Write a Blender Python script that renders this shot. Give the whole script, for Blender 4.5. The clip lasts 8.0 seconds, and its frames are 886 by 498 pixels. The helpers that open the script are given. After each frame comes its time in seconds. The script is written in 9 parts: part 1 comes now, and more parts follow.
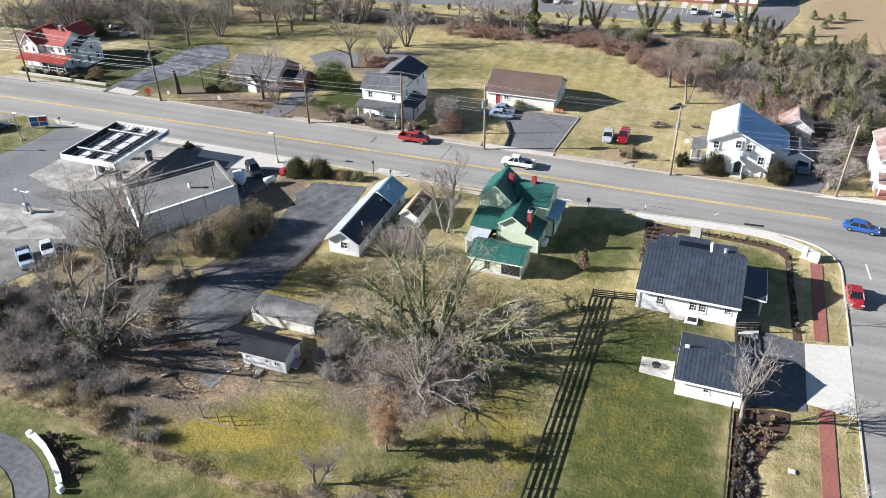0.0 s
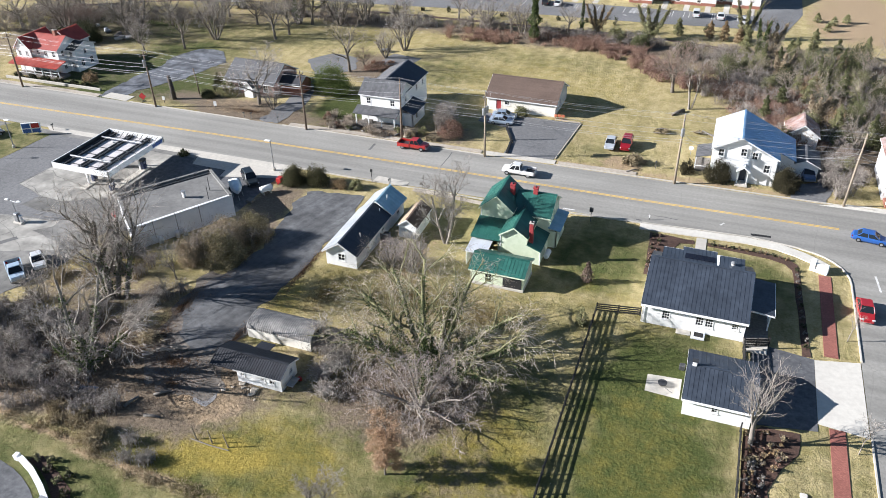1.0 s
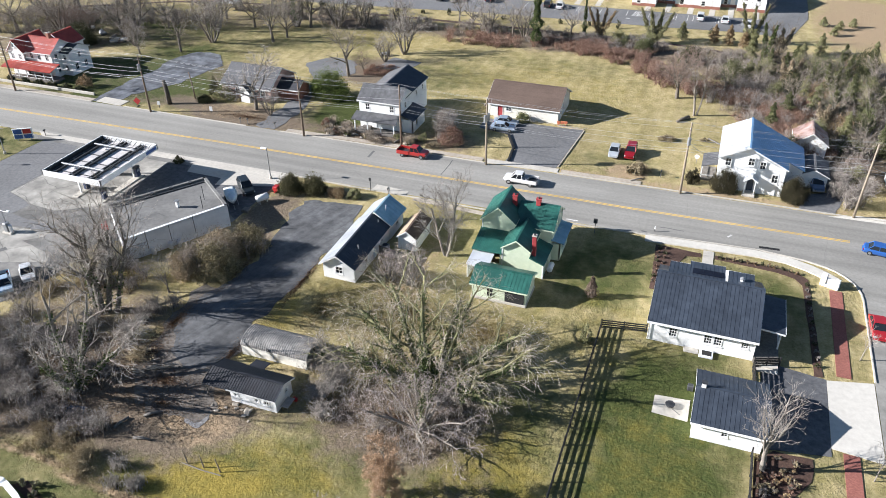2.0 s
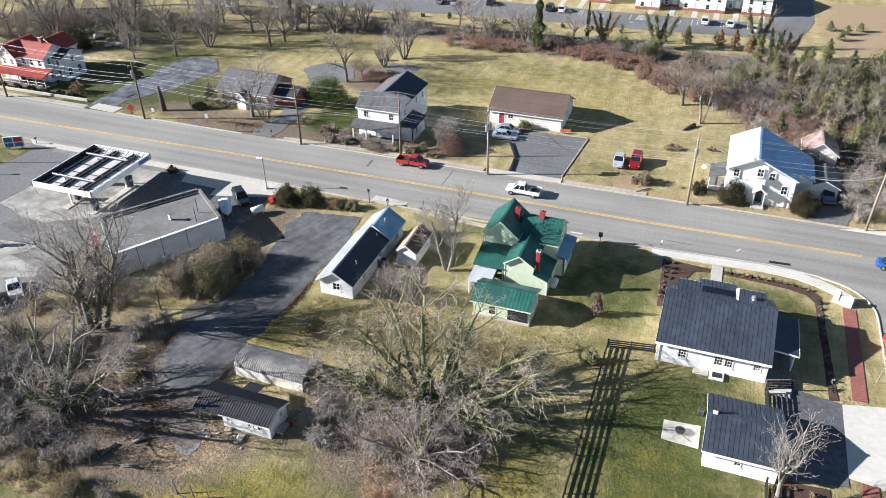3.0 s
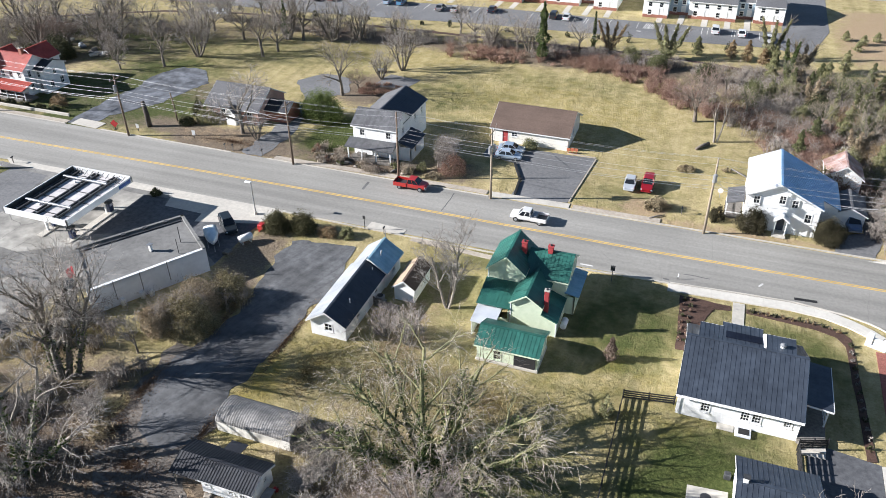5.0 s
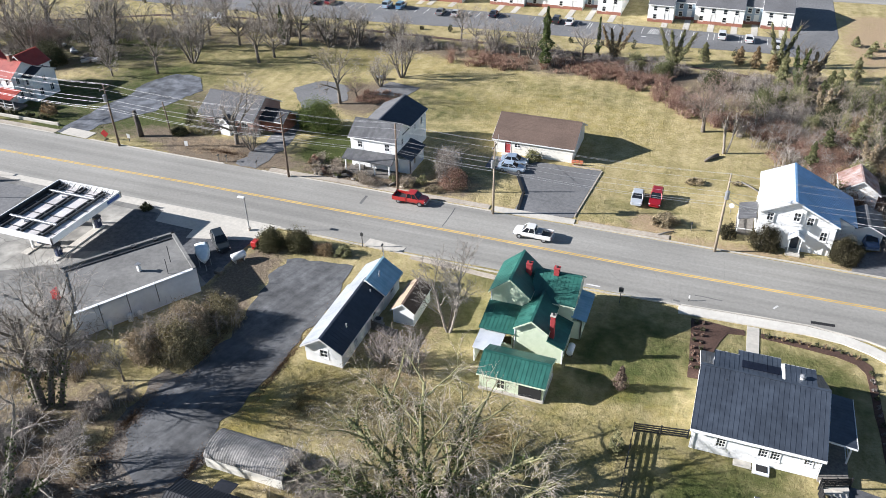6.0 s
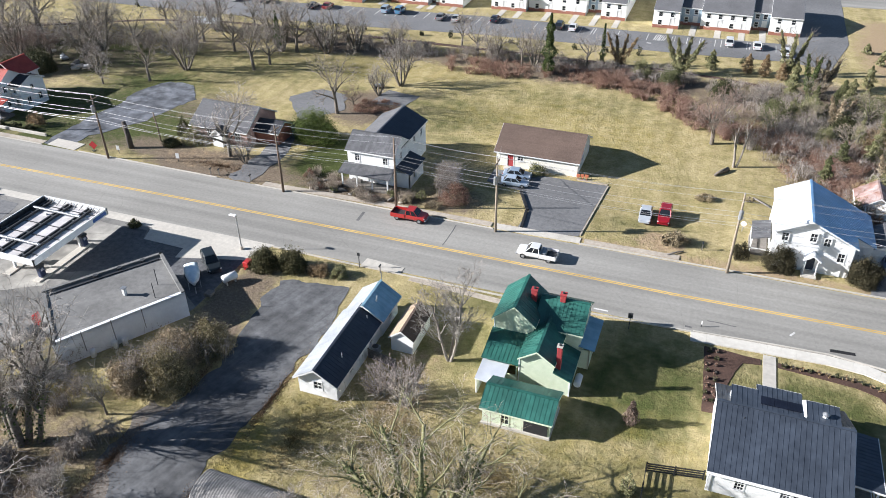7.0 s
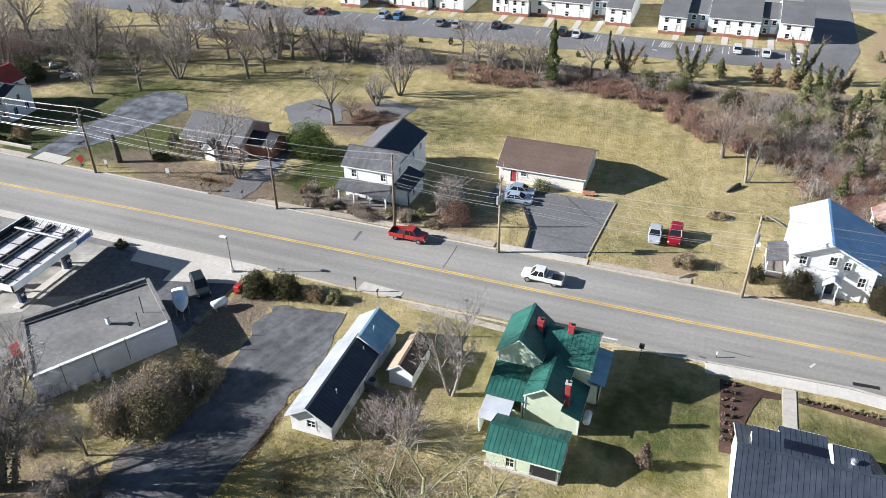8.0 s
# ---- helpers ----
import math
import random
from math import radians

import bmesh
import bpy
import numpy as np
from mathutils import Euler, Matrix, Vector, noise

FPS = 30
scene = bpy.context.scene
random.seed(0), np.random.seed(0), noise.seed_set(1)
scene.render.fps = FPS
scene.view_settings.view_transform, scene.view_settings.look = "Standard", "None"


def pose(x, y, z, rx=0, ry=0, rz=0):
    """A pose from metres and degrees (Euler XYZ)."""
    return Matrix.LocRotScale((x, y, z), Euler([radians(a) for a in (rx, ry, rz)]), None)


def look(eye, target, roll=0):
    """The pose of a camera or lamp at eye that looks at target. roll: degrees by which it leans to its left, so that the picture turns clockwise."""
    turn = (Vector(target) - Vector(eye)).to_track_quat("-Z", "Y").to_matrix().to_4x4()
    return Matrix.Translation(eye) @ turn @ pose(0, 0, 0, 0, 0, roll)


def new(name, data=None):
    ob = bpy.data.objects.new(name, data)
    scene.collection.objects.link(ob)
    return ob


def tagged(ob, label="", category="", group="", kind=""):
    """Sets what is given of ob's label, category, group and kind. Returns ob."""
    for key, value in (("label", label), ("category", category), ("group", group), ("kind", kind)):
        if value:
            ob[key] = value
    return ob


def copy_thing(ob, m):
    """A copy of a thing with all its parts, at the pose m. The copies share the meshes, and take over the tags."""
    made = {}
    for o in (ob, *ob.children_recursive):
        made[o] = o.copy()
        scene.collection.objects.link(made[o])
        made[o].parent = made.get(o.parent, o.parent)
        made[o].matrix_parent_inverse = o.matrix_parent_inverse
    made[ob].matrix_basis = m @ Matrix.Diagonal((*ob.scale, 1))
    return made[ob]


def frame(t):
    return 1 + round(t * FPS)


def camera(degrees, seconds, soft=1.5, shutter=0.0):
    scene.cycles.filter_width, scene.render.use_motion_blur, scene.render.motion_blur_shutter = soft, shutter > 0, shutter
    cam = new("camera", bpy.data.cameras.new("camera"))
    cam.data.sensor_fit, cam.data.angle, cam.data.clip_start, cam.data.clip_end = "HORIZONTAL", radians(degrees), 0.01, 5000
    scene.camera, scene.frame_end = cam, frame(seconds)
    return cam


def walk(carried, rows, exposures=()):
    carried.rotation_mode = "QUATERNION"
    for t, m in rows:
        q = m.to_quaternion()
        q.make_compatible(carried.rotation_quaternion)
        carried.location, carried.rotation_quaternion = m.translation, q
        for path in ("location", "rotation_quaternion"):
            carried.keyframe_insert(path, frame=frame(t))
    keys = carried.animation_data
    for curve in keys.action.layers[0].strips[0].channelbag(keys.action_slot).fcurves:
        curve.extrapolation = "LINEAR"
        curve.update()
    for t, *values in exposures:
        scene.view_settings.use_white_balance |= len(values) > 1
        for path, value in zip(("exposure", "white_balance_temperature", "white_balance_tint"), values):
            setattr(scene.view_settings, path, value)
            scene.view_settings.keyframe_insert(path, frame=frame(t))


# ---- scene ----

# ---- camera and its walk ----
cam = camera(60.0, 8.0, soft=0.9)
PATH = [
    (0, (2.37, 0.318, 56.84), (1.776, 1.884, 55.745), -1.0),
    (0.5, (1.843, 1.585, 56.913), (1.251, 3.15, 55.817), -1.0),
    (1, (1.281, 2.944, 56.963), (0.69, 4.509, 55.867), -1.0),
    (1.5, (0.684, 4.396, 56.994), (0.094, 5.96, 55.897), -0.9),
    (3, (-1.319, 9.296, 56.989), (-1.907, 10.86, 55.889), -0.8),
    (3.5, (-2.056, 11.11, 56.962), (-2.643, 12.673, 55.862), -0.8),
    (4, (-2.827, 13.013, 56.927), (-3.412, 14.576, 55.826), -0.8),
    (4.5, (-3.632, 15.004, 56.886), (-4.216, 16.567, 55.784), -0.7),
    (6, (-6.244, 21.506, 56.747), (-6.826, 23.068, 55.642), -0.6),
    (6.5, (-7.181, 23.847, 56.703), (-7.761, 25.409, 55.598), -0.6),
    (7, (-8.149, 26.274, 56.665), (-8.729, 27.836, 55.558), -0.5),
    (7.5, (-9.149, 28.786, 56.634), (-9.728, 30.348, 55.527), -0.5),
    (8, (-10.181, 31.384, 56.613), (-10.759, 32.945, 55.504), -0.5),
]
walk(cam, [(t, look(eye, target, roll)) for t, eye, target, roll in PATH], [(0.0, 1.36, 6260, 10.5), (7.4, 1.36, 6260, 10.5), (8.0, 1.28, 6260, 10.5)])

# ---- sky, sun, exposure ----
SUN_UP, SUN_AWAY = 23.0, 19.5      # elevation; the shadows run this many degrees north of east
world = bpy.data.worlds.new("sky")
scene.world = world
world.use_nodes = True
wn = world.node_tree.nodes
sky = wn.new("ShaderNodeTexSky")
sky.sky_type = "NISHITA"
sky.sun_disc = False
sky.air_density, sky.dust_density, sky.ozone_density = 1.0, 0.3, 2.5
sky.sun_elevation = radians(SUN_UP)
sky.sun_rotation = radians(270 - SUN_AWAY)
wn["Background"].inputs["Strength"].default_value = 0.043
world.node_tree.links.new(sky.outputs[0], wn["Background"].inputs["Color"])
sun_data = bpy.data.lights.new("sun", "SUN")
sun_data.energy = 5.0
sun_data.angle = radians(0.55)
sun_data.color = (1.0, 0.965, 0.945)
sun = new("sun", sun_data)
away = Vector((math.cos(radians(SUN_UP)) * math.cos(radians(SUN_AWAY)), math.cos(radians(SUN_UP)) * math.sin(radians(SUN_AWAY)), -math.sin(radians(SUN_UP))))
sun.matrix_world = look((-80, 60, 80), Vector((-80, 60, 80)) + away)

# ---- building helpers ----
class Geo:
    """Vertices and faces of one mesh in the making."""

    def __init__(self):
        self.v, self.f = [], []

    def poly(self, pts):
        n = len(self.v)
        self.v.extend(tuple(p) for p in pts)
        self.f.append(tuple(range(n, n + len(pts))))
        return self

    def box(self, x0, y0, z0, x1, y1, z1):
        n = len(self.v)
        self.v += [(x0, y0, z0), (x1, y0, z0), (x1, y1, z0), (x0, y1, z0), (x0, y0, z1), (x1, y0, z1), (x1, y1, z1), (x0, y1, z1)]
        for q in ((3, 2, 1, 0), (4, 5, 6, 7), (0, 1, 5, 4), (1, 2, 6, 5), (2, 3, 7, 6), (3, 0, 4, 7)):
            self.f.append(tuple(n + i for i in q))
        return self

    def soft_box(self, x0, y0, z0, x1, y1, z1, c=0.04):
        """A box with its edges cut off at c."""
        c = min(c, (x1 - x0) / 2.2, (y1 - y0) / 2.2, (z1 - z0) / 2.2)
        rings = []
        for z, i in ((z0, c), (z0 + c, 0), (z1 - c, 0), (z1, c)):
            k = c
            ring = [(x0 + i + k, y0 + i, z), (x1 - i - k, y0 + i, z), (x1 - i, y0 + i + k, z), (x1 - i, y1 - i - k, z),
                    (x1 - i - k, y1 - i, z), (x0 + i + k, y1 - i, z), (x0 + i, y1 - i - k, z), (x0 + i, y0 + i + k, z)]
            rings.append(ring)
        return self.loft(rings)

    def loft(self, rings, caps=True):
        n, m = len(self.v), len(rings[0])
        for r in rings:
            self.v.extend(tuple(p) for p in r)
        for a in range(len(rings) - 1):
            for b in range(m):
                c = (b + 1) % m
                self.f.append((n + a * m + b, n + a * m + c, n + (a + 1) * m + c, n + (a + 1) * m + b))
        if caps:
            self.f.append(tuple(n + b for b in reversed(range(m))))
            self.f.append(tuple(n + (len(rings) - 1) * m + b for b in range(m)))
        return self

    def tube(self, pts, radii, n=6, caps=True):
        """A round bar along pts."""
        pts = [Vector(p) for p in pts]
        if not isinstance(radii, (list, tuple)):
            radii = [radii] * len(pts)
        rings = []
        for i, p in enumerate(pts):
            d = (pts[min(i + 1, len(pts) - 1)] - pts[max(i - 1, 0)]).normalized()
            a = d.cross(Vector((0, 0, 1)) if abs(d.z) < 0.9 else Vector((1, 0, 0))).normalized()
            b = d.cross(a)
            rings.append([p + (a * math.cos(2 * math.pi * k / n) - b * math.sin(2 * math.pi * k / n)) * radii[i] for k in range(n)])
        return self.loft(rings, caps)

    def prism(self, flat, z0, z1):
        """A flat outline (x, y), counter-clockwise, raised from z0 to z1."""
        n, m = len(self.v), len(flat)
        self.v += [(x, y, z0) for x, y in flat] + [(x, y, z1) for x, y in flat]
        self.f.append(tuple(range(n + m, n + 2 * m)))
        self.f.append(tuple(reversed(range(n, n + m))))
        for i in range(m):
            j = (i + 1) % m
            self.f.append((n + i, n + j, n + m + j, n + m + i))
        return self

    def slab(self, corners, down):
        """Four corners of a top face, thickened by the vector down."""
        n = len(self.v)
        top = [Vector(c) for c in corners]
        self.v += [tuple(c) for c in top] + [tuple(c + Vector(down)) for c in top]
        for q in ((0, 1, 2, 3), (7, 6, 5, 4), (0, 4, 5, 1), (1, 5, 6, 2), (2, 6, 7, 3), (3, 7, 4, 0)):
            self.f.append(tuple(n + i for i in q))
        return self

    def mesh(self, name, mats=(), smooth=False):
        me = bpy.data.meshes.new(name)
        me.from_pydata(self.v, [], self.f)
        for m in mats if isinstance(mats, (list, tuple)) else [mats]:
            me.materials.append(m)
        if smooth:
            me.polygons.foreach_set("use_smooth", [True] * len(me.polygons))
        me.update()
        return me


def part(name, geo, material, parent=None, label="", smooth=False, kind=""):
    ob = new(name, geo.mesh(name, material, smooth))
    ob.parent = parent
    return tagged(ob, label, kind=kind)


def thing(name, label, category, x=0.0, y=0.0, z=0.0, turn=0.0, group="", kind=""):
    ob = new(name)
    ob.empty_display_size = 0.3
    ob.matrix_basis = pose(x, y, z, 0, 0, turn)
    return tagged(ob, label, category, group, kind)


def solid(name, geo, material, label, category="", kind="", group="", smooth=False, at=None):
    """A thing of one mesh."""
    ob = new(name, geo.mesh(name, material, smooth))
    if at:
        ob.matrix_basis = at
    return tagged(ob, label, category, group, kind)


# ---- materials ----
def material(name, low, high, scale=1.0, rough=0.8, bump=0.0, bump_scale=None, metal=0.0, big=0.1, big_tint=0.75, stretch=(1, 1, 1), random_tint=0.0, extra=None, local=False):
    """A surface that wanders between two colours at a fine scale, is toned by large soft patches, and has fine relief."""
    m = bpy.data.materials.new(name)
    m.use_nodes = True
    nt = m.node_tree
    n, l = nt.nodes, nt.links
    b = n["Principled BSDF"]
    b.inputs["Roughness"].default_value = rough
    b.inputs["Metallic"].default_value = metal
    if local:
        where = n.new("ShaderNodeTexCoord").outputs["Object"]
    else:
        where = n.new("ShaderNodeNewGeometry").outputs["Position"]
    mp = n.new("ShaderNodeMapping")
    mp.inputs["Scale"].default_value = stretch
    l.new(where, mp.inputs["Vector"])
    fine = n.new("ShaderNodeTexNoise")
    fine.inputs["Scale"].default_value = scale
    fine.inputs["Detail"].default_value = 6
    fine.inputs["Roughness"].default_value = 0.65
    l.new(mp.outputs[0], fine.inputs["Vector"])
    ramp = n.new("ShaderNodeValToRGB")
    ramp.color_ramp.elements[0].position, ramp.color_ramp.elements[1].position = 0.32, 0.68
    ramp.color_ramp.elements[0].color, ramp.color_ramp.elements[1].color = (*low, 1), (*high, 1)
    l.new(fine.outputs["Fac"], ramp.inputs["Fac"])
    colour = ramp.outputs["Color"]
    if big:
        wide = n.new("ShaderNodeTexNoise")
        wide.inputs["Scale"].default_value = big
        wide.inputs["Detail"].default_value = 3
        l.new(mp.outputs[0], wide.inputs["Vector"])
        span = n.new("ShaderNodeMapRange")
        span.inputs["From Min"].default_value, span.inputs["From Max"].default_value = 0.35, 0.65
        span.inputs["To Min"].default_value, span.inputs["To Max"].default_value = big_tint, 1.0
        l.new(wide.outputs["Fac"], span.inputs["Value"])
        mul = n.new("ShaderNodeMix")
        mul.data_type, mul.blend_type = "RGBA", "MULTIPLY"
        mul.inputs["Factor"].default_value = 1.0
        l.new(colour, mul.inputs["A"])
        l.new(span.outputs[0], mul.inputs["B"])
        colour = mul.outputs["Result"]
    if random_tint:
        info = n.new("ShaderNodeObjectInfo")
        span = n.new("ShaderNodeMapRange")
        span.inputs["To Min"].default_value, span.inputs["To Max"].default_value = 1 - random_tint, 1.0
        l.new(info.outputs["Random"], span.inputs["Value"])
        mul = n.new("ShaderNodeMix")
        mul.data_type, mul.blend_type = "RGBA", "MULTIPLY"
        mul.inputs["Factor"].default_value = 1.0
        l.new(colour, mul.inputs["A"])
        l.new(span.outputs[0], mul.inputs["B"])
        colour = mul.outputs["Result"]
    height = fine.outputs["Fac"]
    if extra:
        colour, height, bump = extra(nt, mp.outputs[0], colour, height, bump)
    l.new(colour, b.inputs["Base Color"])
    if bump:
        bp = n.new("ShaderNodeBump")
        bp.inputs["Strength"].default_value = 1.0
        bp.inputs["Distance"].default_value = bump
        if bump_scale:
            rel = n.new("ShaderNodeTexNoise")
            rel.inputs["Scale"].default_value = bump_scale
            rel.inputs["Detail"].default_value = 4
            l.new(mp.outputs[0], rel.inputs["Vector"])
            height = rel.outputs["Fac"]
        l.new(height, bp.inputs["Height"])
        l.new(bp.outputs[0], b.inputs["Normal"])
    return m


def saw(axis, step, depth):
    """Extra relief in boards: a sawtooth along z, x or y."""

    def extra(nt, where, colour, height, bump):
        n, l = nt.nodes, nt.links
        sep = n.new("ShaderNodeSeparateXYZ")
        l.new(where, sep.inputs[0])
        div = n.new("ShaderNodeMath")
        div.operation = "DIVIDE"
        div.inputs[1].default_value = step
        l.new(sep.outputs["XYZ".index(axis)], div.inputs[0])
        fr = n.new("ShaderNodeMath")
        fr.operation = "FRACT"
        l.new(div.outputs[0], fr.inputs[0])
        # a shadow groove where one board laps the next
        edge = n.new("ShaderNodeMapRange")
        edge.inputs["From Min"].default_value, edge.inputs["From Max"].default_value = 0.0, 0.16
        edge.inputs["To Min"].default_value, edge.inputs["To Max"].default_value = 0.0, 1.0
        l.new(fr.outputs[0], edge.inputs["Value"])
        return colour, edge.outputs[0], depth

    return extra


def cracks(scale, width, dark):
    """Thin dark joints or cracks over a surface."""

    def extra(nt, where, colour, height, bump):
        n, l = nt.nodes, nt.links
        wob = n.new("ShaderNodeTexNoise")
        wob.inputs["Scale"].default_value = scale * 2.3
        wob.inputs["Detail"].default_value = 4
        l.new(where, wob.inputs["Vector"])
        mixv = n.new("ShaderNodeMix")
        mixv.data_type, mixv.blend_type = "RGBA", "LINEAR_LIGHT"
        mixv.inputs["Factor"].default_value = 0.6 / max(scale, 0.2) * 0.2
        l.new(where, mixv.inputs["A"])
        l.new(wob.outputs["Color"], mixv.inputs["B"])
        vo = n.new("ShaderNodeTexVoronoi")
        vo.feature = "DISTANCE_TO_EDGE"
        vo.inputs["Scale"].default_value = scale
        l.new(mixv.outputs["Result"], vo.inputs["Vector"])
        edge = n.new("ShaderNodeMapRange")
        edge.inputs["From Min"].default_value, edge.inputs["From Max"].default_value = 0.0, width
        edge.inputs["To Min"].default_value, edge.inputs["To Max"].default_value = dark, 1.0
        l.new(vo.outputs["Distance"], edge.inputs["Value"])
        mul = n.new("ShaderNodeMix")
        mul.data_type, mul.blend_type = "RGBA", "MULTIPLY"
        mul.inputs["Factor"].default_value = 1.0
        l.new(colour, mul.inputs["A"])
        l.new(edge.outputs[0], mul.inputs["B"])
        return mul.outputs["Result"], height, bump

    return extra


def bricks(width, height_, mortar):
    def extra(nt, where, colour, height, bump):
        n, l = nt.nodes, nt.links
        br = n.new("ShaderNodeTexBrick")
        br.inputs["Scale"].default_value = 1.0
        br.inputs["Brick Width"].default_value, br.inputs["Row Height"].default_value = width, height_
        br.inputs["Mortar Size"].default_value = 0.012
        br.inputs["Color1"].default_value = (1, 1, 1, 1)
        br.inputs["Color2"].default_value = (0.75, 0.72, 0.72, 1)
        br.inputs["Mortar"].default_value = (*mortar, 1)
        l.new(where, br.inputs["Vector"])
        mul = n.new("ShaderNodeMix")
        mul.data_type, mul.blend_type = "RGBA", "MULTIPLY"
        mul.inputs["Factor"].default_value = 1.0
        l.new(colour, mul.inputs["A"])
        l.new(br.outputs["Color"], mul.inputs["B"])
        return mul.outputs["Result"], height, bump

    return extra


def glass_material(name, tint):
    m = bpy.data.materials.new(name)
    m.use_nodes = True
    b = m.node_tree.nodes["Principled BSDF"]
    b.inputs["Base Color"].default_value = (*tint, 1)
    b.inputs["Roughness"].default_value = 0.06
    b.inputs["IOR"].default_value = 1.5
    return m


def paint(name, rgb, rough=0.35, coat=0.5, metal=0.0):
    m = material(name, tuple(c * 0.92 for c in rgb), rgb, 3.0, rough, 0, None, metal, 0.6, 0.93)
    m.node_tree.nodes["Principled BSDF"].inputs["Coat Weight"].default_value = coat
    return m


WHITE_SIDING = material("white_siding", (0.79, 0.79, 0.77), (0.86, 0.86, 0.84), 1.2, 0.6, 0.02, extra=saw("Z", 0.16, 0.007), big=0.25, big_tint=0.91)
WHITE_PAINT = material("white_paint", (0.7, 0.7, 0.68), (0.8, 0.8, 0.78), 2.0, 0.5, 0.003, big=0.4, big_tint=0.9)
WHITE_BLOCK = material("white_painted_block", (0.74, 0.76, 0.79), (0.84, 0.86, 0.88), 1.5, 0.75, 0.008, big=0.3, big_tint=0.86)
GREEN_SIDING = material("pale_green_siding", (0.56, 0.64, 0.46), (0.66, 0.72, 0.55), 1.3, 0.65, 0.02, extra=saw("Z", 0.14, 0.006), big=0.3, big_tint=0.88)
PALE_GREEN = material("pale_green_trim", (0.6, 0.68, 0.5), (0.7, 0.76, 0.6), 2.0, 0.55, 0.003, big=0.4, big_tint=0.9)
CREAM_WALL = material("cream_wall", (0.74, 0.71, 0.63), (0.83, 0.8, 0.72), 1.5, 0.75, 0.01, big=0.3, big_tint=0.85)
BLUEGREY_SIDING = material("blue_grey_siding", (0.3, 0.39, 0.47), (0.37, 0.46, 0.54), 1.5, 0.7, 0.02, extra=saw("Z", 0.16, 0.015), big=0.2, big_tint=0.9)
BRICK_WALL = material("red_brick", (0.26, 0.1, 0.07), (0.36, 0.16, 0.11), 6, 0.85, 0.006, big=0.4, big_tint=0.8)
PINK_BRICK = material("faded_pink_brick", (0.42, 0.25, 0.21), (0.52, 0.34, 0.29), 5, 0.85, 0.006, big=0.4, big_tint=0.8)
SLATE_METAL = material("dark_slate_metal", (0.05, 0.062, 0.083), (0.074, 0.091, 0.118), 1.2, 0.45, 0.004, metal=0.25, big=0.3, big_tint=0.8, random_tint=0.12)
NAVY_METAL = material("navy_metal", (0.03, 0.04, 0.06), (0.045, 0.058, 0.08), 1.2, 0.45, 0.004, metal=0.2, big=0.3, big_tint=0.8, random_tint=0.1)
# near-black navy that stands for a shadow on the cottage roof
ROOF_SHADE = material("painted_roof_shade", (0.008, 0.011, 0.022), (0.014, 0.019, 0.034), 1.2, 0.6, 0.002, big=0.3)
GREEN_METAL = material("green_metal", (0.022, 0.115, 0.09), (0.04, 0.165, 0.132), 0.9, 0.45, 0.005, metal=0.1, big=0.35, big_tint=0.7, random_tint=0.18)
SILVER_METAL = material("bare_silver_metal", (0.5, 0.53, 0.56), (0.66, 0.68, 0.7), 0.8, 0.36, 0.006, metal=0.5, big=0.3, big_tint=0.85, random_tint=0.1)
WHITE_METAL = material("white_metal_roofing", (0.66, 0.69, 0.73), (0.78, 0.8, 0.83), 0.8, 0.36, 0.005, metal=0.4, big=0.3, big_tint=0.88, random_tint=0.06)
OLD_GREY_METAL = material("aged_grey_metal", (0.12, 0.12, 0.125), (0.2, 0.2, 0.205), 1.5, 0.55, 0.008, metal=0.2, big=0.3, big_tint=0.7, random_tint=0.25)
RUSTY_METAL = material("rusty_metal", (0.28, 0.13, 0.09), (0.5, 0.42, 0.4), 0.8, 0.7, 0.006, metal=0.1, big=0.5, big_tint=0.7, random_tint=0.25)
RED_METAL = material("red_metal_roofing", (0.3, 0.04, 0.026), (0.42, 0.075, 0.05), 1.0, 0.5, 0.004, big=0.3, big_tint=0.75, random_tint=0.1)
BROWN_SHINGLE = material("brown_shingle", (0.1, 0.068, 0.052), (0.155, 0.108, 0.085), 5, 0.95, 0.012, big=0.35, big_tint=0.82, random_tint=0.1)
DARK_SHINGLE = material("dark_shingle", (0.03, 0.032, 0.04), (0.06, 0.062, 0.07), 5, 0.9, 0.012, big=0.35, big_tint=0.8, random_tint=0.12)
GREY_SHINGLE = material("grey_shingle", (0.1, 0.1, 0.105), (0.16, 0.16, 0.165), 5, 0.95, 0.012, big=0.35, big_tint=0.82, random_tint=0.1)
TAN_SHINGLE = material("tan_shingle", (0.3, 0.22, 0.15), (0.44, 0.34, 0.24), 5, 0.95, 0.012, big=0.35, big_tint=0.82)
FLAT_ROOF = material("grey_membrane_roof", (0.15, 0.148, 0.14), (0.21, 0.206, 0.196), 2.0, 0.9, 0.006, big=0.25, big_tint=0.72)
GLASS = glass_material("window_glass", (0.02, 0.025, 0.03))
ROOF_SHADE.node_tree.nodes["Principled BSDF"].inputs["Specular IOR Level"].default_value = 0.1
DARK = material("dark_void", (0.012, 0.012, 0.013), (0.02, 0.02, 0.02), 2, 0.9)
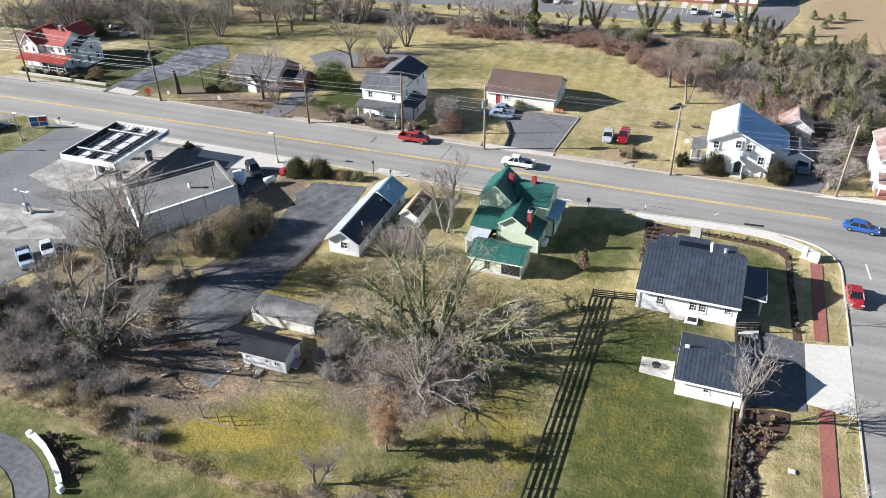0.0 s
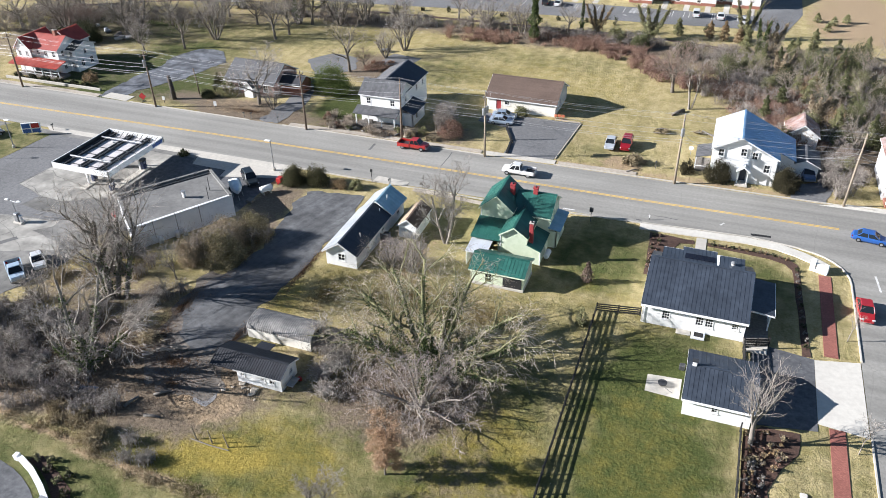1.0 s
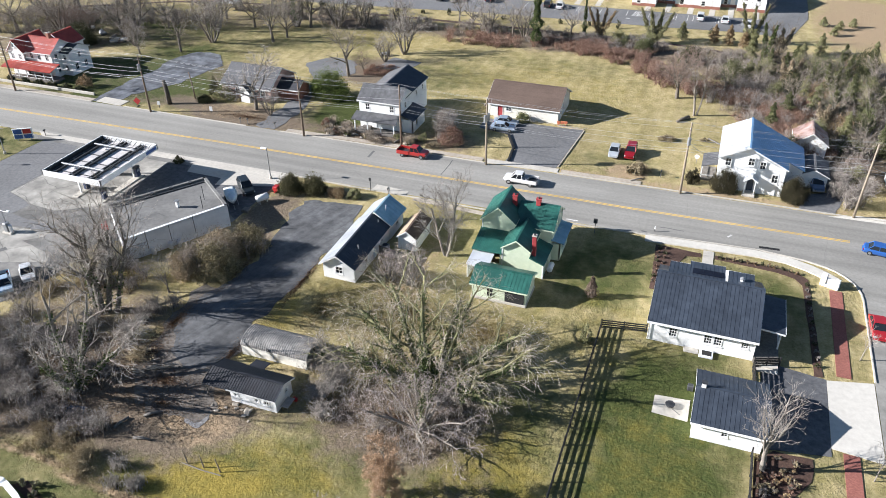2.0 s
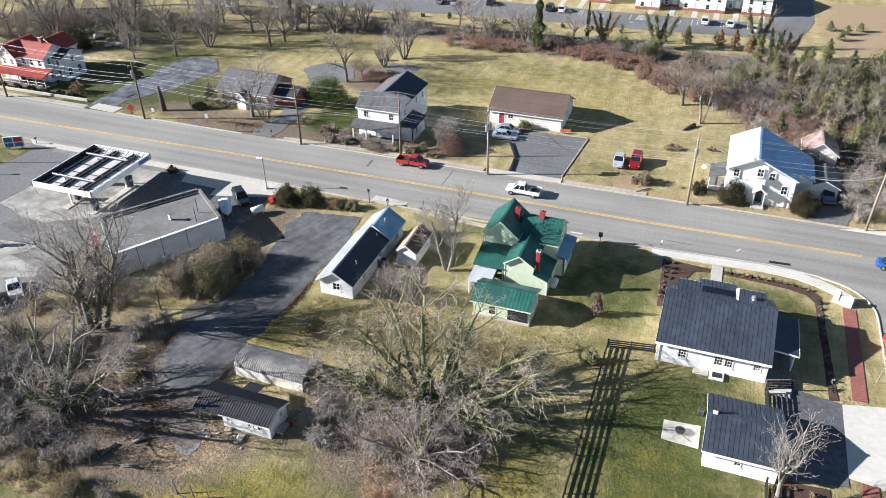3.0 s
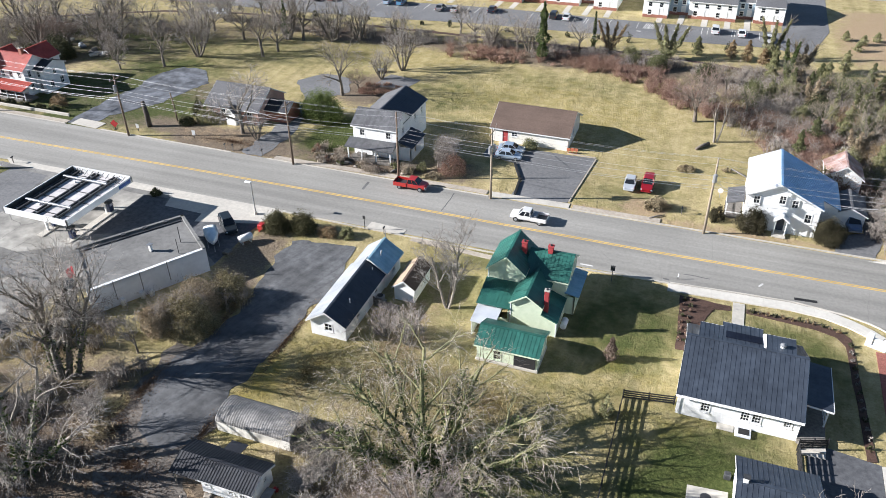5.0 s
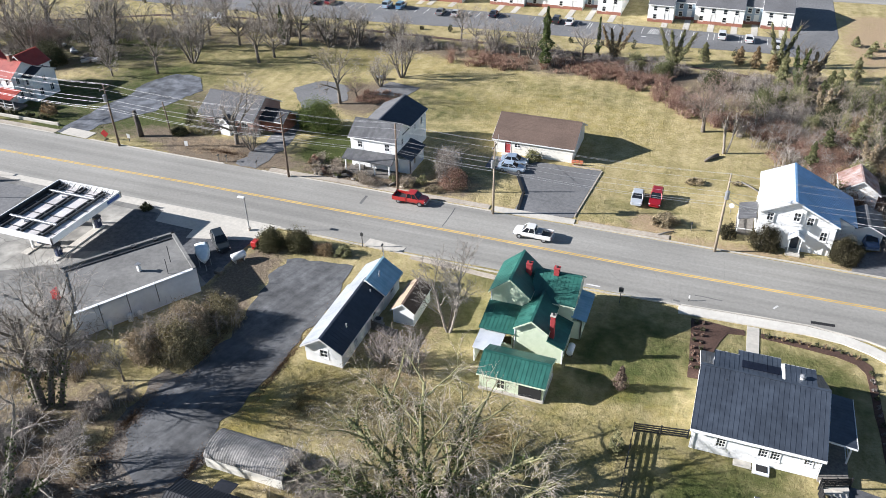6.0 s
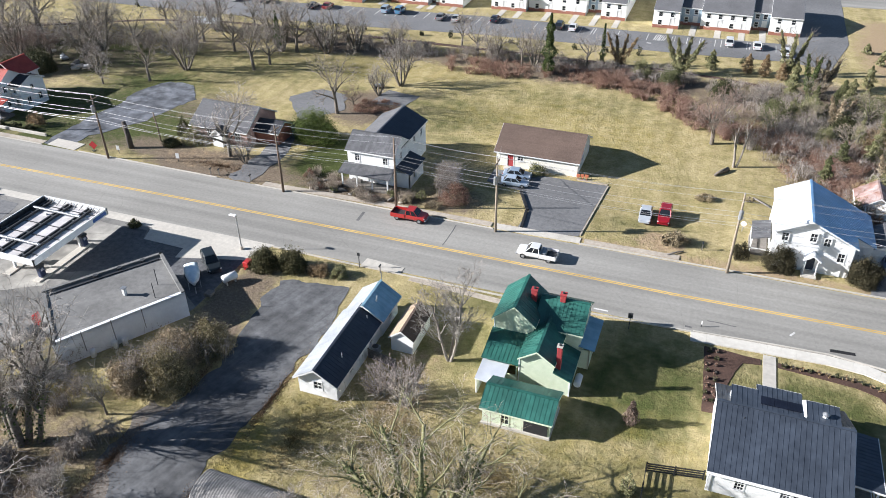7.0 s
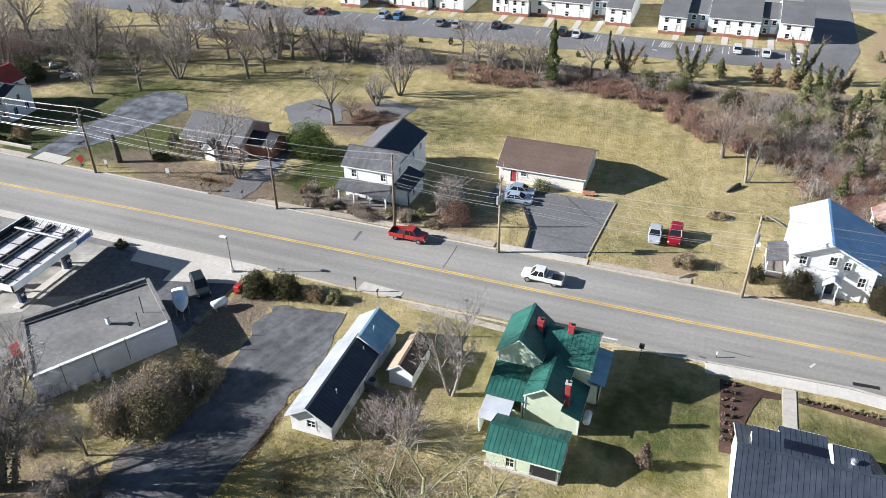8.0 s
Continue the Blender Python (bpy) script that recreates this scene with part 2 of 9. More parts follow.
def lanes(nt, where, colour, height, bump):
    """Long soft streaks of wear along the carriageway, over the cracks."""
    colour, height, bump = cracks(0.09, 0.004, 0.84)(nt, where, colour, height, bump)
    n, l = nt.nodes, nt.links
    mp = n.new("ShaderNodeMapping")
    mp.inputs["Scale"].default_value = (0.012, 0.5, 1)
    l.new(where, mp.inputs["Vector"])
    nz = n.new("ShaderNodeTexNoise")
    nz.inputs["Scale"].default_value, nz.inputs["Detail"].default_value = 1.0, 4
    l.new(mp.outputs[0], nz.inputs["Vector"])
    span = n.new("ShaderNodeMapRange")
    span.inputs["From Min"].default_value, span.inputs["From Max"].default_value = 0.36, 0.64
    span.inputs["To Min"].default_value, span.inputs["To Max"].default_value = 0.82, 1.14
    l.new(nz.outputs["Fac"], span.inputs["Value"])
    mul = n.new("ShaderNodeMix")
    mul.data_type, mul.blend_type = "RGBA", "MULTIPLY"
    mul.inputs["Factor"].default_value = 1.0
    l.new(colour, mul.inputs["A"])
    l.new(span.outputs[0], mul.inputs["B"])
    return mul.outputs["Result"], height, bump


ASPHALT = material("worn_asphalt", (0.24, 0.231, 0.208), (0.3, 0.289, 0.26), 2.5, 0.9, 0.008, big=0.07, big_tint=0.86, extra=lanes)


def wheel_tracks(turn, across, low):
    """Faint worn streaks drawn out along one direction, as tyres leave them."""
    base = cracks(0.22, 0.006, 0.8)

    def extra(nt, where, colour, height, bump):
        colour, height, bump = base(nt, where, colour, height, bump)
        n, l = nt.nodes, nt.links
        rot = n.new("ShaderNodeMapping")
        rot.vector_type = "TEXTURE"
        rot.inputs["Rotation"].default_value = (0, 0, math.radians(turn))
        rot.inputs["Scale"].default_value = (12.0, 1.0, 1.0)
        l.new(where, rot.inputs["Vector"])
        nz = n.new("ShaderNodeTexNoise")
        nz.inputs["Scale"].default_value = across
        nz.inputs["Detail"].default_value = 4
        nz.inputs["Distortion"].default_value = 0.4
        l.new(rot.outputs[0], nz.inputs["Vector"])
        span = n.new("ShaderNodeMapRange")
        span.inputs["From Min"].default_value, span.inputs["From Max"].default_value = 0.38, 0.62
        span.inputs["To Min"].default_value, span.inputs["To Max"].default_value = low, 1.0
        l.new(nz.outputs["Fac"], span.inputs["Value"])
        mul = n.new("ShaderNodeMix")
        mul.data_type, mul.blend_type = "RGBA", "MULTIPLY"
        mul.inputs["Factor"].default_value = 1.0
        l.new(colour, mul.inputs["A"])
        l.new(span.outputs[0], mul.inputs["B"])
        return mul.outputs["Result"], height, bump

    return extra


YARD_ASPHALT = material("worn_yard_asphalt", (0.075, 0.078, 0.082), (0.175, 0.178, 0.182), 0.7, 0.9, 0.015, big=0.12, big_tint=0.6, extra=wheel_tracks(72, 1.1, 0.72))
DRIVE_ASPHALT = material("dark_asphalt", (0.068, 0.07, 0.076), (0.145, 0.148, 0.154), 1.6, 0.9, 0.015, big=0.13, big_tint=0.7, extra=cracks(0.22, 0.006, 0.8))
BLUISH_ASPHALT = material("bluish_worn_asphalt", (0.055, 0.062, 0.074), (0.18, 0.192, 0.215), 0.5, 0.9, 0.015, big=0.25, big_tint=0.55, extra=cracks(0.22, 0.006, 0.8))
LOT_ASPHALT = material("lot_asphalt", (0.125, 0.126, 0.128), (0.2, 0.2, 0.2), 2.0, 0.9, 0.01, big=0.1, big_tint=0.75, extra=cracks(0.2, 0.006, 0.7))
STATION_PAVING = material("stained_concrete_paving", (0.15, 0.147, 0.138), (0.31, 0.298, 0.272), 0.42, 0.88, 0.01, big=0.16, big_tint=0.5, extra=cracks(0.2, 0.008, 0.55))
PALE_LOT = material("pale_worn_paving", (0.25, 0.24, 0.215), (0.44, 0.42, 0.375), 0.4, 0.88, 0.01, big=0.2, big_tint=0.62, extra=cracks(0.16, 0.01, 0.5))
CONCRETE = material("pale_concrete", (0.44, 0.413, 0.36), (0.56, 0.523, 0.455), 1.8, 0.85, 0.006, big=0.2, big_tint=0.85, random_tint=0.08)
WHITE_CONCRETE = material("new_concrete", (0.52, 0.492, 0.435), (0.62, 0.59, 0.525), 1.5, 0.8, 0.004, big=0.2, big_tint=0.92, random_tint=0.05)
TAN_CONCRETE = material("tan_concrete", (0.36, 0.31, 0.25), (0.5, 0.44, 0.36), 2.0, 0.88, 0.008, big=0.2, big_tint=0.78, random_tint=0.12)
GRAVEL = material("grey_gravel", (0.16, 0.155, 0.15), (0.32, 0.31, 0.3), 5.0, 0.95, 0.03, big=0.15, big_tint=0.75)
DUSTY_GRAVEL = material("dusty_gravel", (0.11, 0.095, 0.08), (0.25, 0.22, 0.185), 3.0, 0.95, 0.03, big=0.5, big_tint=0.6)
PAVER_BRICK = material("brick_paving", (0.3, 0.11, 0.085), (0.38, 0.15, 0.115), 4, 0.88, 0.006, big=0.3, big_tint=0.85, extra=bricks(0.21, 0.105, (0.6, 0.55, 0.5)))
MULCH = material("dark_mulch", (0.045, 0.024, 0.016), (0.11, 0.06, 0.042), 5, 0.95, 0.05, big=0.3, big_tint=0.75)
YELLOW_LINE = material("yellow_road_paint", (0.55, 0.36, 0.09), (0.66, 0.45, 0.14), 2.0, 0.8, 0.002, big=0.2, big_tint=0.75)
WHITE_LINE = material("white_road_paint", (0.5, 0.49, 0.46), (0.72, 0.71, 0.68), 2.0, 0.8, 0.002, big=0.2, big_tint=0.75)
POLE_WOOD = material("weathered_pole_wood", (0.16, 0.11, 0.075), (0.27, 0.2, 0.145), 3, 0.9, 0.01, stretch=(3, 3, 0.4), big=0.2, big_tint=0.85, random_tint=0.35)
DARK_BARK = material("dark_bark", (0.05, 0.042, 0.035), (0.12, 0.1, 0.085), 5, 0.95, 0.02, big=0.8, big_tint=0.7)
GREY_WOOD = material("grey_weathered_wood", (0.14, 0.125, 0.11), (0.26, 0.24, 0.21), 4, 0.9, 0.01, big=0.3, big_tint=0.8, random_tint=0.2)
BLACK_WOOD = material("black_stained_wood", (0.01, 0.01, 0.011), (0.02, 0.02, 0.021), 4, 0.7, 0.004, big=0.3, random_tint=0.2)
PALE_POLE = material("pale_pole_wood", (0.27, 0.215, 0.155), (0.42, 0.35, 0.265), 3, 0.9, 0.01, stretch=(3, 3, 0.4), big=0.2, big_tint=0.85, random_tint=0.15)
STEEL = material("galvanised_steel", (0.3, 0.31, 0.32), (0.42, 0.43, 0.44), 3, 0.45, 0.002, metal=0.6)
DARK_STEEL = material("dark_steel", (0.05, 0.052, 0.055), (0.09, 0.092, 0.095), 3, 0.5, 0.002, metal=0.4)
WIRE = material("aluminium_wire", (0.42, 0.42, 0.42), (0.55, 0.55, 0.54), 3, 0.35, 0, metal=0.5)
RED_PAINT = paint("red_paint", (0.42, 0.02, 0.02), 0.5, 0.2)
BRICK_RED = material("painted_red_brick", (0.3, 0.03, 0.035), (0.4, 0.06, 0.06), 5, 0.75, 0.006)
BLUE_PAINT = paint("blue_paint", (0.03, 0.1, 0.32), 0.5, 0.2)
PUMP_BLUE = paint("dull_blue_paint", (0.03, 0.045, 0.1), 0.5, 0.1)
ORANGE = paint("orange_plastic", (0.62, 0.2, 0.1), 0.6, 0.0)
RUBBER = material("tyre_rubber", (0.012, 0.012, 0.012), (0.025, 0.025, 0.025), 8, 0.85, 0.003)
LAMP_GLASS = paint("clear_lens", (0.6, 0.6, 0.6), 0.15, 0.5)
TAIL_RED = paint("red_lens", (0.35, 0.01, 0.01), 0.2, 0.5)
CAR_GLASS = glass_material("car_glass", (0.015, 0.018, 0.022))

# ---- ground ----
def fuzzy(x, y, cx, cy, rx, ry, edge=0.35, seed=0.0):
    """1 inside a wobbly oval, 0 outside, soft at its edge."""
    d = math.hypot((x - cx) / rx, (y - cy) / ry)
    d += 0.28 * noise.noise(Vector((x * 0.11, y * 0.11, seed))) + 0.14 * noise.noise(Vector((x * 0.4, y * 0.4, seed + 9)))
    return max(0.0, min(1.0, (1 + edge - d) / (2 * edge)))


# ovals of cover: channel (0 green, 1 leaf litter, 2 golden moss, 3 bare soil), centre, radii, strength; some dark green
# and litter also stands for tree shade
COVER = [
    (0, 1, 60, 9, 20, 0.9), (0, 3, 44, 9, 13, 0.95), (0, -9, 89, 8, 10, 0.7), (0, 4, 92, 9, 6, 0.5), (0, -13, 47, 7, 9, 0.75), (0, -13, 62, 6, 9, 0.6), (1, -126, 138, 11, 8, 0.35), (1, -138, 152, 16, 8, 0.5), (1, -118, 168, 18, 6, 0.5), (0, 8, 91, 7, 5, 0.7), (0, -4, 74, 4, 5, 0.5),
    (0, -22, 50, 16, 9, 0.6), (0, -36, 43, 14, 6, 0.75), (0, -30, 36, 30, 8, 0.55), (0, -12, 58, 8, 9, 0.55), (2, -22, 38, 16, 5, 0.4), (1, -18, 41, 8, 5, 0.3), (2, 1, 56, 7, 12, 0.3), (0, -55, 38, 12, 4, 0.55), (0, -12, 42, 6, 10, 0.45),
    (0, 17, 58, 5, 10, 0.35), (0, 20, 86, 2, 8, 0.3), (0, -28, 97, 6, 3, 0.5), (0, -43, 62, 4, 3, 0.6),
    (1, -49, 50, 11, 8, 1.0), (1, -24, 56, 9, 7, 0.8), (1, -36, 56, 6, 5, 0.45), (1, -62, 50, 14, 9, 0.9), (1, -66, 62, 12, 6, 0.6), (1, -16, 50, 5, 7, 0.4),
    (2, -38, 43.5, 6, 2.6, 0.85), (2, -30, 45, 6, 4, 0.5), (2, -13, 50, 6, 9, 0.55), (2, -34, 48, 6, 2.5, 0.45), (2, -17, 42, 5, 3, 0.5), (2, -41, 88, 3, 6, 0.4), (2, -44, 66, 2.5, 7, 0.6), (2, -70, 66, 5, 4, 0.5), (2, -72, 62, 7, 5, 0.5), (2, -21, 95, 5, 5, 0.35), (2, -42, 71, 5, 6, 0.35), (2, -38, 60, 8, 2.5, 0.35),
    (3, -43, 49, 5, 4, 0.6), (3, -48, 56, 6, 3, 0.5), (3, -33, 80, 4, 7, 0.55), (3, -31, 88, 2.5, 5, 0.5), (3, -52, 96, 10, 3, 0.35),
    (1, -80, 117, 13, 4.5, 1.0), (1, -55, 117, 11, 3.5, 0.9), (1, -66, 146, 7, 4.5, 1.0), (1, -98, 118, 8, 3, 0.5), (1, -41, 119, 6, 5, 0.6),
    (0, -118, 155, 28, 15, 0.45), (0, -98, 158, 18, 9, 0.42), (0, -52, 148, 14, 9, 0.5), (0, -103, 122, 10, 5, 0.6), (3, -84, 118, 9, 4, 0.45), (1, -116, 128, 5, 10, 0.35), (1, -106, 118, 7, 3.5, 0.4), (1, -96, 136, 6, 8, 0.5), (1, -68, 146, 6, 8, 0.8), (0, -84, 162, 14, 8, 0.4), (0, -70, 152, 10, 6, 0.35), (0, -140, 160, 20, 10, 0.4), (0, -30, 160, 20, 8, 0.35), (0, -14, 120, 8, 5, 0.4), (0, -120, 133, 9, 6, 0.5), (0, -47, 137, 7, 4, 0.4),
    (3, -11, 117.5, 4, 3, 0.7), (3, 0, 114.8, 30, 1.4, 0.6), (3, -30, 114.8, 30, 1.2, 0.5),
    (1, 20, 155, 18, 15, 1.0), (1, -30, 176, 26, 7, 0.9), (1, -80, 176, 30, 5, 0.8), (1, 30, 140, 22, 16, 1.0), (1, 14, 174, 26, 10, 0.9), (1, -150, 140, 20, 14, 0.6), (1, -150, 165, 30, 10, 0.5),
    (2, -30, 150, 22, 12, 0.35), (2, -70, 165, 22, 7, 0.3), (3, 32, 212, 13, 26, 0.8), (1, 30, 205, 9, 12, 0.5),
]


# green and litter across the road and by the fence paint in tree shade
COVER += [(1, -58, 88, 4, 7, 0.75), (1, -56.5, 81, 3, 5, 0.8), (1, -52, 96, 8, 2, 0.5), (0, -31, 72, 13, 9, 0.34), (1, -27, 66, 12, 7, 0.4), (1, -36, 68, 6, 8, 0.3), (0, -20, 76, 7, 5, 0.3), (1, -122, 122, 12, 9, 0.3), (1, -104, 128, 7, 10, 0.3), (1, -93, 119, 8, 4, 0.7), (1, -118, 134, 10, 8, 0.3), (1, -124, 150, 16, 7, 0.4), (0, -114, 126, 22, 13, 1.1), (0, -96, 132, 8, 8, 0.8), (0, -138, 152, 26, 12, 0.8), (0, -112, 142, 14, 8, 0.75), (0, -63, 124, 6, 9, 1.1), (0, -10, 80, 14, 12, 0.36), (0, 12, 90, 6, 8, 0.4), (2, -8, 78, 10, 8, 0.28), (0, -30, 88, 6, 7, 0.45), (0, -13, 47, 8, 7, 0.9), (1, -13, 46, 6, 5, 0.42), (1, -92, 140, 8, 5, 0.4)]
COVER += [(0, -62, 33, 14, 7, 0.75), (0, -48, 33, 12, 6, 0.75), (0, -34, 33, 14, 6, 0.7), (1, -63, 45, 9, 4, 1.0), (2, -42, 41, 4, 2, 0.7), (0, -46, 43, 4, 2, 0.7)]
COVER += [(3, x, y, 3.4, 0.6, 0.8) for x, y in [(-62.3, 40.7), (-58.2, 40.3), (-54.2, 39.9), (-49.5, 39.3), (-44.8, 38.7), (-41.7, 38.6), (-38.7, 38.5), (-34.2, 38.4), (-29.4, 38.5), (-24.5, 38.9)]]


def axis_steps(lo, hi, near_lo, near_hi, fine, coarse):
    out, v = [], lo
    while v < hi:
        out.append(v)
        v += fine if near_lo <= v < near_hi else coarse
    return out + [hi]


gx = axis_steps(-2200, -200, 0, 0, 1, 250)[:-1] + axis_steps(-200, 60, -150, 40, 1.0, 5)[:-1] + axis_steps(60, 2200, 0, 0, 1, 250)
gy = axis_steps(-2200, -40, 0, 0, 1, 250)[:-1] + axis_steps(-40, 260, 25, 190, 1.0, 5)[:-1] + axis_steps(260, 2200, 0, 0, 1, 250)
verts, cover = [], []
for y in gy:
    for x in gx:
        inside = -190 < x < 60 and 10 < y < 235
        verts.append((x, y, (0.024 * noise.noise(Vector((x * 0.15, y * 0.15, 3.0))) - 0.016) if inside else -0.03))
        c = [0.0, 0.0, 0.0, 0.0]
        if inside:
            for ch, cx, cy, rx, ry, amount in COVER:
                if abs(x - cx) < rx * 1.9 and abs(y - cy) < ry * 1.9:
                    c[ch] = max(c[ch], amount * fuzzy(x, y, cx, cy, rx, ry, 0.4, ch * 7.0 + cx))
        cover.append(c)
w = len(gx)
faces = [(r * w + c, r * w + c + 1, (r + 1) * w + c + 1, (r + 1) * w + c) for r in range(len(gy) - 1) for c in range(w - 1)]
ground_mesh = bpy.data.meshes.new("ground")
ground_mesh.from_pydata(verts, [], faces)
attr = ground_mesh.color_attributes.new("cover", "FLOAT_COLOR", "POINT")
attr.data.foreach_set("color", np.array(cover, dtype=np.float32).ravel())
ground_mesh.polygons.foreach_set("use_smooth", [True] * len(faces))


def ground_material():
    m = bpy.data.materials.new("winter_grass")
    m.use_nodes = True
    nt = m.node_tree
    n, l = nt.nodes, nt.links
    b = n["Principled BSDF"]
    b.inputs["Roughness"].default_value = 0.95
    b.inputs["Specular IOR Level"].default_value = 0.15
    geo = n.new("ShaderNodeNewGeometry").outputs["Position"]
    att = n.new("ShaderNodeAttribute")
    att.attribute_name = "cover"
    sep = n.new("ShaderNodeSeparateColor")
    l.new(att.outputs["Color"], sep.inputs[0])

    def tex(scale, detail=5, rough=0.65):
        t = n.new("ShaderNodeTexNoise")
        t.inputs["Scale"].default_value, t.inputs["Detail"].default_value, t.inputs["Roughness"].default_value = scale, detail, rough
        l.new(geo, t.inputs["Vector"])
        return t.outputs["Fac"]

    def ramp(fac, stops):
        r = n.new("ShaderNodeValToRGB")
        r.color_ramp.elements[0].position, r.color_ramp.elements[0].color = stops[0][0], (*stops[0][1], 1)
        r.color_ramp.elements[1].position, r.color_ramp.elements[1].color = stops[-1][0], (*stops[-1][1], 1)
        for p, c in stops[1:-1]:
            e = r.color_ramp.elements.new(p)
            e.color = (*c, 1)
        l.new(fac, r.inputs["Fac"])
        return r.outputs["Color"]

    def mixed(fac, a, b_, kind="MIX"):
        x = n.new("ShaderNodeMix")
        x.data_type, x.blend_type = "RGBA", kind
        l.new(fac, x.inputs["Factor"])
        l.new(a, x.inputs["A"])
        l.new(b_, x.inputs["B"])
        return x.outputs["Result"]

    def edged(channel, scale, low=0.35, high=0.65):
        """The cover, broken up at its edges by noise."""
        add = n.new("ShaderNodeMath")
        add.operation = "ADD"
        l.new(channel, add.inputs[0])
        nz = tex(scale, 6, 0.7)
        sub = n.new("ShaderNodeMath")
        sub.operation = "MULTIPLY_ADD"
        sub.inputs[1].default_value, sub.inputs[2].default_value = 1.1, -0.55
        l.new(nz, sub.inputs[0])
        l.new(sub.outputs[0], add.inputs[1])
        r = n.new("ShaderNodeMapRange")
        r.interpolation_type = "SMOOTHSTEP"
        r.inputs["From Min"].default_value, r.inputs["From Max"].default_value = low, high
        l.new(add.outputs[0], r.inputs["Value"])
        return r.outputs[0]

    fine, mid, wide = tex(3.2, 7, 0.75), tex(0.42, 8, 0.72), tex(0.07, 4)
    dry = ramp(fine, [(0.25, (0.27, 0.215, 0.1)), (0.5, (0.46, 0.375, 0.2)), (0.78, (0.6, 0.51, 0.31))])
    olive = ramp(fine, [(0.25, (0.105, 0.095, 0.028)), (0.5, (0.205, 0.18, 0.062)), (0.78, (0.32, 0.28, 0.115))])
    green = ramp(fine, [(0.25, (0.026, 0.036, 0.01)), (0.5, (0.062, 0.077, 0.022)), (0.78, (0.135, 0.143, 0.051))])
    litter = ramp(fine, [(0.25, (0.08, 0.061, 0.044)), (0.5, (0.172, 0.135, 0.097)), (0.78, (0.325, 0.26, 0.185))])
    gold = ramp(fine, [(0.25, (0.15, 0.12, 0.024)), (0.5, (0.27, 0.21, 0.046)), (0.78, (0.4, 0.31, 0.09))])
    soil = ramp(fine, [(0.25, (0.2, 0.145, 0.088)), (0.5, (0.34, 0.25, 0.155)), (0.78, (0.46, 0.36, 0.24))])
    patch = n.new("ShaderNodeMapRange")
    patch.inputs["From Min"].default_value, patch.inputs["From Max"].default_value = 0.4, 0.6
    l.new(mid, patch.inputs["Value"])
    sweep = n.new("ShaderNodeMapRange")
    sweep.inputs["From Min"].default_value, sweep.inputs["From Max"].default_value = 0.42, 0.6
    l.new(wide, sweep.inputs["Value"])
    half = n.new("ShaderNodeMath")
    half.operation = "MULTIPLY_ADD"
    half.inputs[1].default_value, half.inputs[2].default_value = 0.54, 0.02
    l.new(patch.outputs[0], half.inputs[0])
    both = n.new("ShaderNodeMath")
    both.operation = "MULTIPLY_ADD"
    both.inputs[1].default_value = 0.22
    l.new(sweep.outputs[0], both.inputs[0])
    l.new(half.outputs[0], both.inputs[2])
    col = mixed(both.outputs[0], dry, olive)
    # faint stripes left by mowing
    lay = n.new("ShaderNodeMapping")
    lay.inputs["Scale"].default_value = (0.55, 0.03, 1)
    lay.inputs["Rotation"].default_value = (0, 0, 0.12)
    l.new(geo, lay.inputs["Vector"])
    rows = n.new("ShaderNodeTexNoise")
    rows.inputs["Scale"].default_value, rows.inputs["Detail"].default_value = 1.0, 3
    l.new(lay.outputs[0], rows.inputs["Vector"])
    tone = n.new("ShaderNodeMapRange")
    tone.inputs["From Min"].default_value, tone.inputs["From Max"].default_value = 0.35, 0.65
    tone.inputs["To Min"].default_value, tone.inputs["To Max"].default_value = 0.84, 1.06
    l.new(rows.outputs["Fac"], tone.inputs["Value"])
    striped = n.new("ShaderNodeMix")
    striped.data_type, striped.blend_type = "RGBA", "MULTIPLY"
    striped.inputs["Factor"].default_value = 1.0
    l.new(col, striped.inputs["A"])
    l.new(tone.outputs[0], striped.inputs["B"])
    col = striped.outputs["Result"]
    col = mixed(edged(sep.outputs[0], 0.4, 0.1, 0.9), col, green)
    col = mixed(edged(sep.outputs[2], 0.5, 0.1, 0.95), col, gold)
    col = mixed(edged(sep.outputs[1], 0.7, 0.2, 0.75), col, litter)
    col = mixed(edged(att.outputs["Alpha"], 0.8, 0.3, 0.75), col, soil)
    l.new(col, b.inputs["Base Color"])
    bp = n.new("ShaderNodeBump")
    bp.inputs["Strength"].default_value, bp.inputs["Distance"].default_value = 1.0, 0.26
    l.new(tex(1.5, 8, 0.72), bp.inputs["Height"])
    l.new(bp.outputs[0], b.inputs["Normal"])
    return m


GRASS = ground_material()
ground_mesh.materials.append(GRASS)
tagged(new("ground", ground_mesh), "winter grass, dry and patchy, with moss and fallen leaves", "grass", kind="structure")


def rough_edge(flat, step=1.2, amount=0.35, seed=0.0):
    """An outline with its straight edges broken by small irregular bites."""
    out = []
    for (x0, y0), (x1, y1) in zip(flat, flat[1:] + flat[:1]):
        k = max(1, int(math.hypot(x1 - x0, y1 - y0) / step))
        for i in range(k):
            x, y = x0 + (x1 - x0) * i / k, y0 + (y1 - y0) * i / k
            out.append((x + amount * noise.noise(Vector((x * 0.5, y * 0.5, seed))), y + amount * noise.noise(Vector((x * 0.5, y * 0.5, seed + 40)))))
    return out


def sheet(name, flat, top, mat, label, category, bottom=-0.2):
    ob = solid(name, Geo().prism(flat, bottom, top), mat, label, category, "structure")
    if mat is GRASS:
        tint = ob.data.color_attributes.new("cover", "FLOAT_COLOR", "POINT")
        tint.data.foreach_set("color", [0.6, 0.0, 0.0, 0.0] * len(ob.data.vertices))
    return ob


